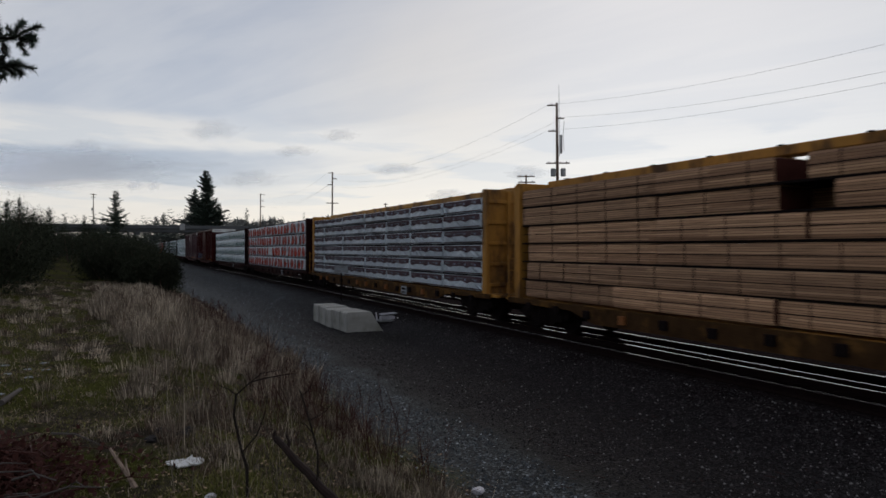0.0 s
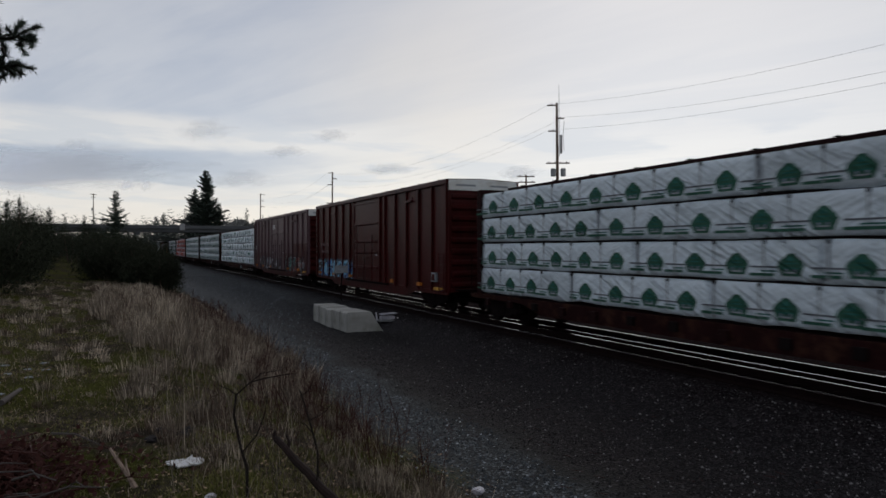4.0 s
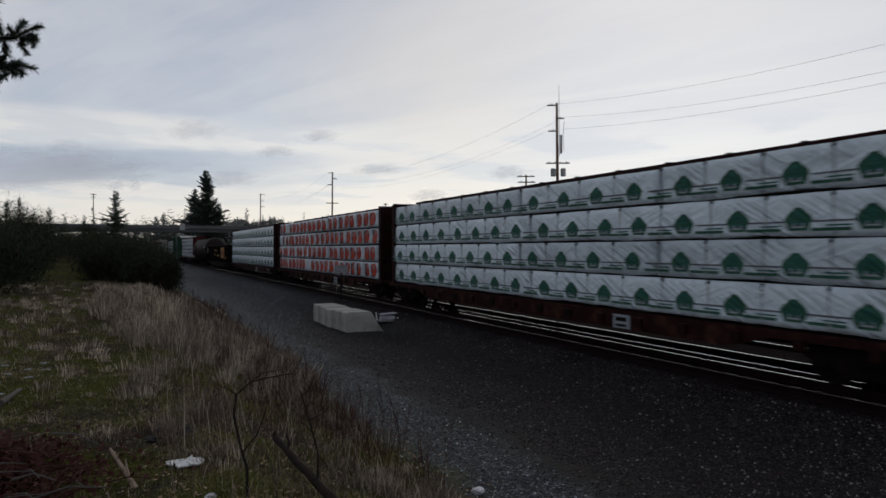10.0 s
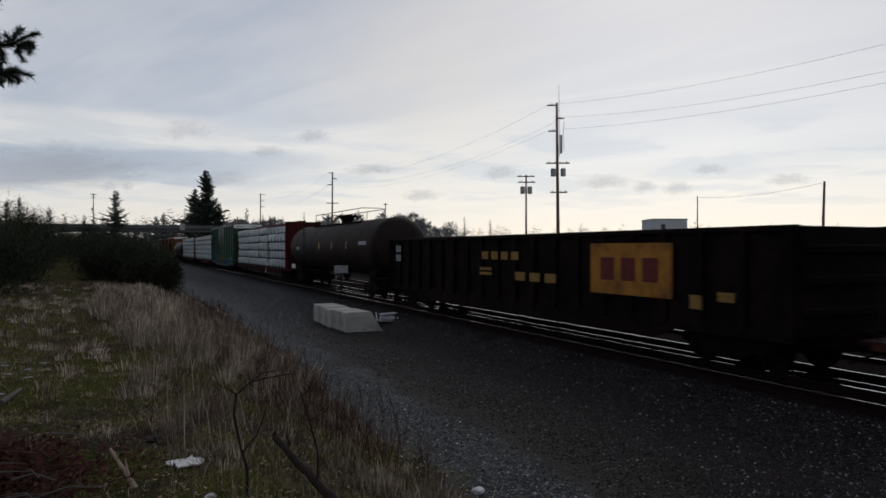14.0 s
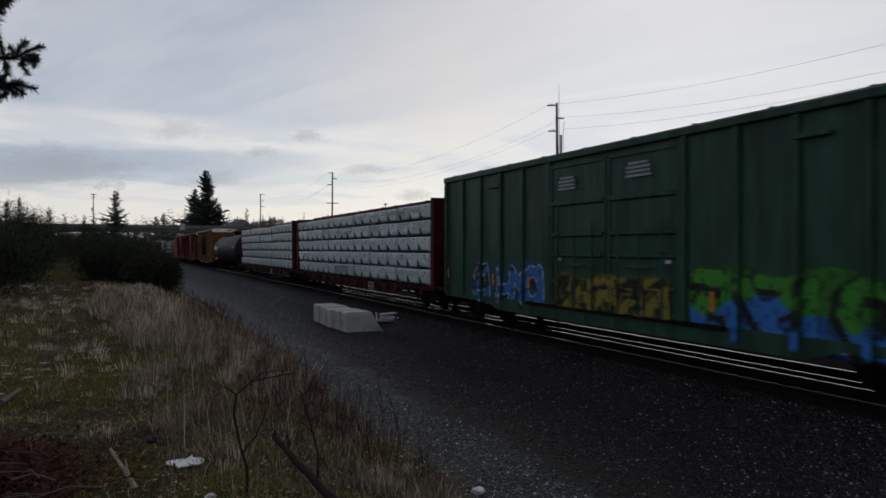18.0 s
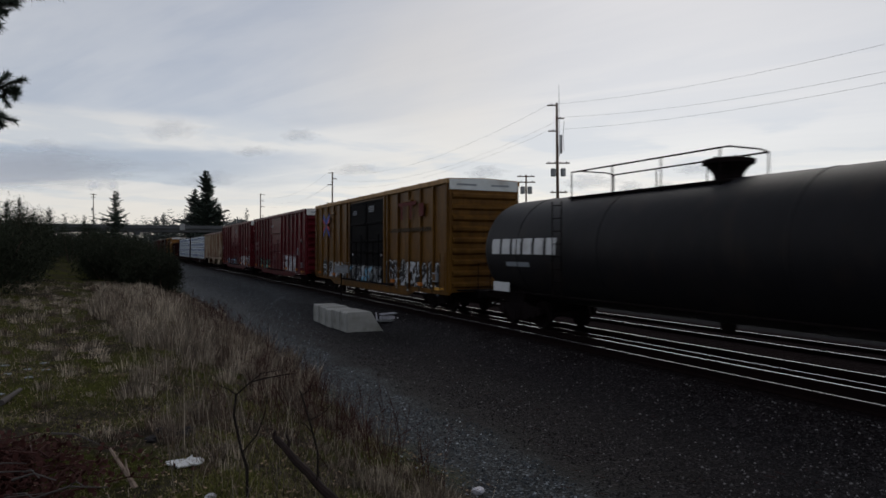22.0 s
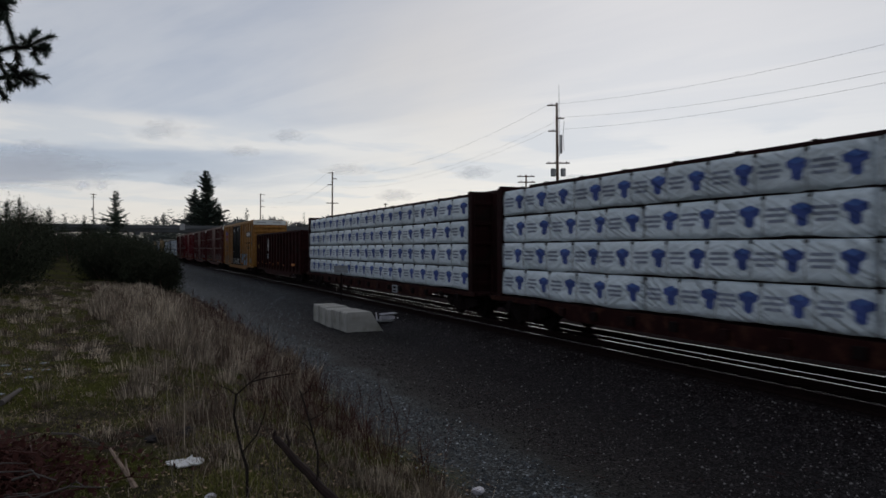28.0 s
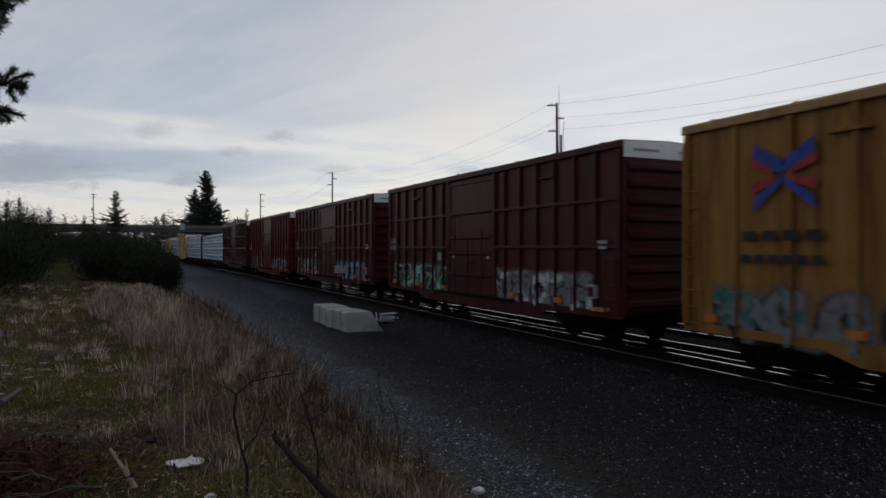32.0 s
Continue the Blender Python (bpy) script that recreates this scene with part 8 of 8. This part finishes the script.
    thing("brush_pile", "heap of reddish dead twigs and brush", "brush pile", shape=heap, material="twig_red", kind="stuff", fix=False)


def build_branch():
    """A fir bough that hangs into the view and sways in the wind. Built about a pivot beyond the view's edge."""
    rng = random.Random(12)
    right = Vector((math.cos(TH), -math.sin(TH), 0))
    up, fwd = Vector((0, 0, 1)), Vector((math.sin(TH), math.cos(TH), 0))
    br = thing("fir_bough", "dark fir bough with short needled twigs against the sky", "branch", pose(*HANG))
    k = 1 / 393.0

    def at(u, v, w=0.0):
        return (right * u - up * v + fwd * w * 60) * k

    def twig(pts, depth=0.0, full=1.0):
        """A needled twig through (u, v) points."""
        p = [at(u, v, depth + 0.1 * math.sin(u)) for u, v in pts]
        part("twig", Shape().path(p, 0.008, 5, 0.5), "twig", br)
        nd = Shape()
        for a, b in zip(p, p[1:]):
            L = (b - a).length
            d = (b - a).normalized()
            for _ in range(int(L / 0.00042)):
                c = a.lerp(b, rng.random())
                q = Vector((rng.gauss(0, 1), rng.gauss(0, 1), rng.gauss(0, 1)))
                q = (q - d * q.dot(d)).normalized()
                e = c + (q * 0.85 + d * 0.6).normalized() * rng.uniform(0.02, 0.042) * full
                s = d.cross(q) * 0.0028 * full
                nd.add([c - s, c + s, e], [(0, 1, 2)])
        part("needles", nd, "needle", br, fix=False)

    for pts in (((-60, 85), (-20, 78), (5, 72), (30, 72), (48, 60), (72, 48)), ((30, 72), (36, 55), (40, 42)), ((34, 70), (50, 72), (62, 78), (60, 86)), ((38, 72), (42, 85), (47, 98)), ((14, 72), (22, 60), (18, 53)), ((45, 64), (58, 66), (62, 74)),
                ((-40, 130), (-10, 122), (12, 122), (35, 118), (58, 123)), ((0, 122), (8, 132), (6, 140)), ((10, 122), (24, 130), (30, 136)), ((22, 120), (34, 128), (38, 134)), ((2, 85), (8, 98), (4, 112), (12, 120)), ((14, 118), (28, 113), (34, 114)),
                ((-8, 100), (0, 108), (6, 116)), ((-30, 82), (-22, 100), (-10, 125), (-2, 145))):
        twig(pts)
    # the sprays above hang off a second limb
    upper = (((-60, -12), (-20, 2), (6, 6), (22, 0)), ((0, 6), (12, 14), (18, 20)), ((-6, 8), (2, 22), (4, 28)), ((-60, -40), (-10, -30), (20, -28), (44, -30)), ((0, -30), (14, -18), (24, -6)), ((20, -28), (30, -18), (36, -14)), ((-30, -34), (-14, -14), (0, -8)),
                ((-50, -75), (0, -75), (40, -72), (66, -74)), ((10, -75), (28, -58), (40, -48)), ((30, -73), (44, -60), (54, -56)), ((-20, -75), (0, -55), (16, -44)), ((-40, -105), (20, -105), (80, -104), (120, -98), (152, -110)), ((40, -105), (58, -92), (76, -86)),
                ((80, -104), (98, -92), (112, -92)), ((110, -100), (130, -104), (146, -98)), ((0, -105), (20, -90), (30, -84)), ((-20, -130), (60, -135), (120, -130), (150, -125)), ((60, -135), (90, -122), (110, -116)), ((0, -130), (30, -120), (50, -112)),
                ((10, -90), (40, -84), (62, -80)), ((-30, -60), (6, -58), (24, -62)), ((-60, -6), (-30, 16), (-14, 30), (-6, 44)),
             ((-60, -150), (20, -152), (80, -150), (130, -146)), ((40, -151), (66, -140), (84, -136)), ((-60, -172), (30, -176), (100, -172), (150, -168)), ((60, -175), (84, -162), (100, -158)), ((-10, -152), (10, -140), (34, -134)),
             ((-40, -118), (10, -118), (60, -114), (96, -112)), ((-40, -90), (10, -92), (44, -94)), ((-60, -200), (40, -204), (140, -196)))
    for pts in upper:
        twig([(u - 26, v - 12) for u, v in pts], 0.0, 1.4)
    part("limb", Shape().path([at(-410, -58), at(-180, -70), at(-60, -52)], 0.03, 7, 0.45), "bark", br)
    part("limb", Shape().path([at(-180, -70), at(-110, 30), at(-60, 85)], 0.018, 6, 0.5), "bark", br)
    part("limb", Shape().path([at(-180, -70), at(-110, -30), at(-60, -10)], 0.016, 6, 0.5), "bark", br)
    for pts in (((-40, -44), (-25, 10), (-10, 60), (0, 84)), ((-50, -60), (-40, 40), (-40, 130), (-20, 160))):
        twig(pts, 0.3)
    return br


def build_clouds():
    """Low scud far off that drifts with the wind: thin lens-shaped sheets with ragged see-through edges."""
    m, N, L, p = node_material("grey_scud_cloud")
    tc = N.new("ShaderNodeTexCoord")
    ln = N.new("ShaderNodeVectorMath")
    ln.operation = "LENGTH"
    L.new(tc.outputs["Object"], ln.inputs[0])
    n = N.new("ShaderNodeTexNoise")
    n.inputs["Scale"].default_value, n.inputs["Detail"].default_value = 1.7, 6
    L.new(tc.outputs["Object"], n.inputs["Vector"])
    a = N.new("ShaderNodeMath")
    a.operation = "MULTIPLY_ADD"
    L.new(n.outputs[0], a.inputs[0])
    a.inputs[1].default_value = 1.1
    b = N.new("ShaderNodeMath")
    b.operation = "SUBTRACT"
    b.inputs[0].default_value = 0.38
    L.new(ln.outputs["Value"], b.inputs[1])
    L.new(b.outputs[0], a.inputs[2])
    r = N.new("ShaderNodeMapRange")
    r.interpolation_type = "SMOOTHSTEP"
    L.new(a.outputs[0], r.inputs[0])
    r.inputs[1].default_value, r.inputs[2].default_value, r.inputs[3].default_value, r.inputs[4].default_value = 0.1, 0.75, 0.0, 0.29
    L.new(r.outputs[0], p.inputs["Alpha"])
    p.inputs["Base Color"].default_value = (0.80, 0.87, 1.0, 1)
    p.inputs["Roughness"].default_value = 1.0
    p.inputs["Specular IOR Level"].default_value = 0.0
    M["cloud"] = m
    bank = m.copy()
    bank.name = "blue_grey_cloud_bank"
    for n in bank.node_tree.nodes:
        if n.type == "MAP_RANGE":
            n.inputs[4].default_value = 0.72
        if n.type == "BSDF_PRINCIPLED":
            n.inputs["Base Color"].default_value = (0.80, 0.86, 0.97, 1)
    M["cloud_bank"] = bank
    ring = [(math.cos(2 * math.pi * i / 24), math.sin(2 * math.pi * i / 24)) for i in range(24)]
    lens = Shape().add([(x, 0, z) for x, z in ring] + [(0, -0.03, 0)], [(i, (i + 1) % 24, 24) for i in range(24)]).mesh("scud_cloud", "cloud")
    heavy = lens.copy()
    heavy.materials[0] = bank
    made = []
    for (x, y, z, w, h) in CLOUDS:
        c = new("scud_cloud", heavy if w > 200 else lens)
        c.matrix_basis = pose(x, y, z, 0, 0, -25.9) @ Matrix.Diagonal((w, 20, h, 1))
        c.visible_shadow = False
        tagged(c, "grey ragged cloud drifting low over the skyline", "cloud", "drifting clouds", "structure")
        made.append((c, (x, y, z)))
    return made


CLOUDS = ((318, 2736, 468, 151, 60), (770, 2516, 446, 99, 36), (51, 2865, 250, 48, 32), (119, 2833, 250, 35, 32), (-127, 2952, 406, 111, 40), (453, 2671, 278, 159, 48), (1426, 2198, 301, 111, 40), (1148, 2333, 212, 111, 36), (1793, 2020, 265, 151, 44), (1934, 1951, 245, 73, 36), (2051, 1894, 239, 95, 40), (2160, 1841, 314, 111, 32), (-203, 2989, 314, 668, 123), (-540, 3153, 336, 477, 99), (611, 2593, 384, 111, 32), (2438, 1706, 274, 143, 36), (969, 2420, 314, 143, 32))
HANG = (-0.486, 3.571, 3.623)


def build_near_fir():
    """The fir beside the camera from which the bough grows, out of view but for its bough."""
    x, y = -1.422, 3.988
    t = thing("fir_tree", "rough-barked fir trunk beside the bank with a hanging bough", "tree", pose(x, y, ground_z(x, y)), "fir trees")
    part("trunk", Shape().path([(0, 0, -0.2), (0.05, 0, 3.0), (0.0, 0.08, 7.0), (0.02, 0.05, 11.0)], 0.2, 12, 0.45), "bark", t)


build_near_fir()
build_blocks()
build_overpass()
build_poles()
build_building()
build_trees()
build_grass()
build_stones()
build_litter()
build_twigs()
BOUGH = build_branch()
DRIFT = build_clouds()


# ---- what moves ----
SWAY = ((0, -0.005, -0.005, -0.1), (1, -0.005, -0.003, -0.1), (3, -0.008, -0.003, -0.1), (5.5, 0.000, -0.005, -0.1), (6, 0.003, 0.000, 0.0), (7, -0.005, 0.020, 0.4), (8, -0.018, 0.094, 1.9), (9, 0.000, 0.046, 0.9), (10, 0.000, -0.005, -0.1), (11, -0.005, 0.031, 0.6), (12, 0.000, 0.033, 0.7), (13, 0.003, 0.010, 0.2), (14, -0.013, 0.025, 0.5), (16.5, -0.005, 0.028, 0.6), (17, -0.020, 0.076, 1.5), (18, 0.010, 0.081, 1.6), (19, 0.036, -0.010, -0.2), (20, -0.066, 0.097, 1.9), (21, 0.041, 0.000, 0.0), (22, -0.064, 0.221, 4.4), (23, 0.000, 0.046, 0.9), (24, 0.020, 0.069, 1.4), (25, -0.038, 0.249, 4.9), (25.5, 0.031, 0.125, 2.5), (27.5, 0.010, 0.155, 3.1), (28, 0.059, 0.036, 0.7), (29, -0.132, 0.399, 7.9), (30, -0.031, 0.140, 2.8), (31, 0.028, 0.051, 1.0), (32, -0.036, 0.198, 3.9))


def motions():
    for car, y in MOVING:
        walk(car, [(0, pose(TRACK_X, y, 0)), (32, pose(TRACK_X, y - SPEED * 32, 0))])
    rows = []
    for t, u, v, lean in SWAY:
        q = Vector(HANG) + Vector((math.cos(TH), -math.sin(TH), 0)) * u - Vector((0, 0, v))
        rows.append((t, Matrix.Translation(q) @ Matrix.Rotation(radians(lean), 4, (math.sin(TH), math.cos(TH), 0))))
    walk(BOUGH, rows)
    left = Vector((-math.cos(TH), math.sin(TH), 0)) * 230
    for c, at in DRIFT:
        walk(c, [(0, pose(*at, 0, 0, -25.9)), (32, Matrix.Translation(left) @ pose(*at, 0, 0, -25.9))])


motions()
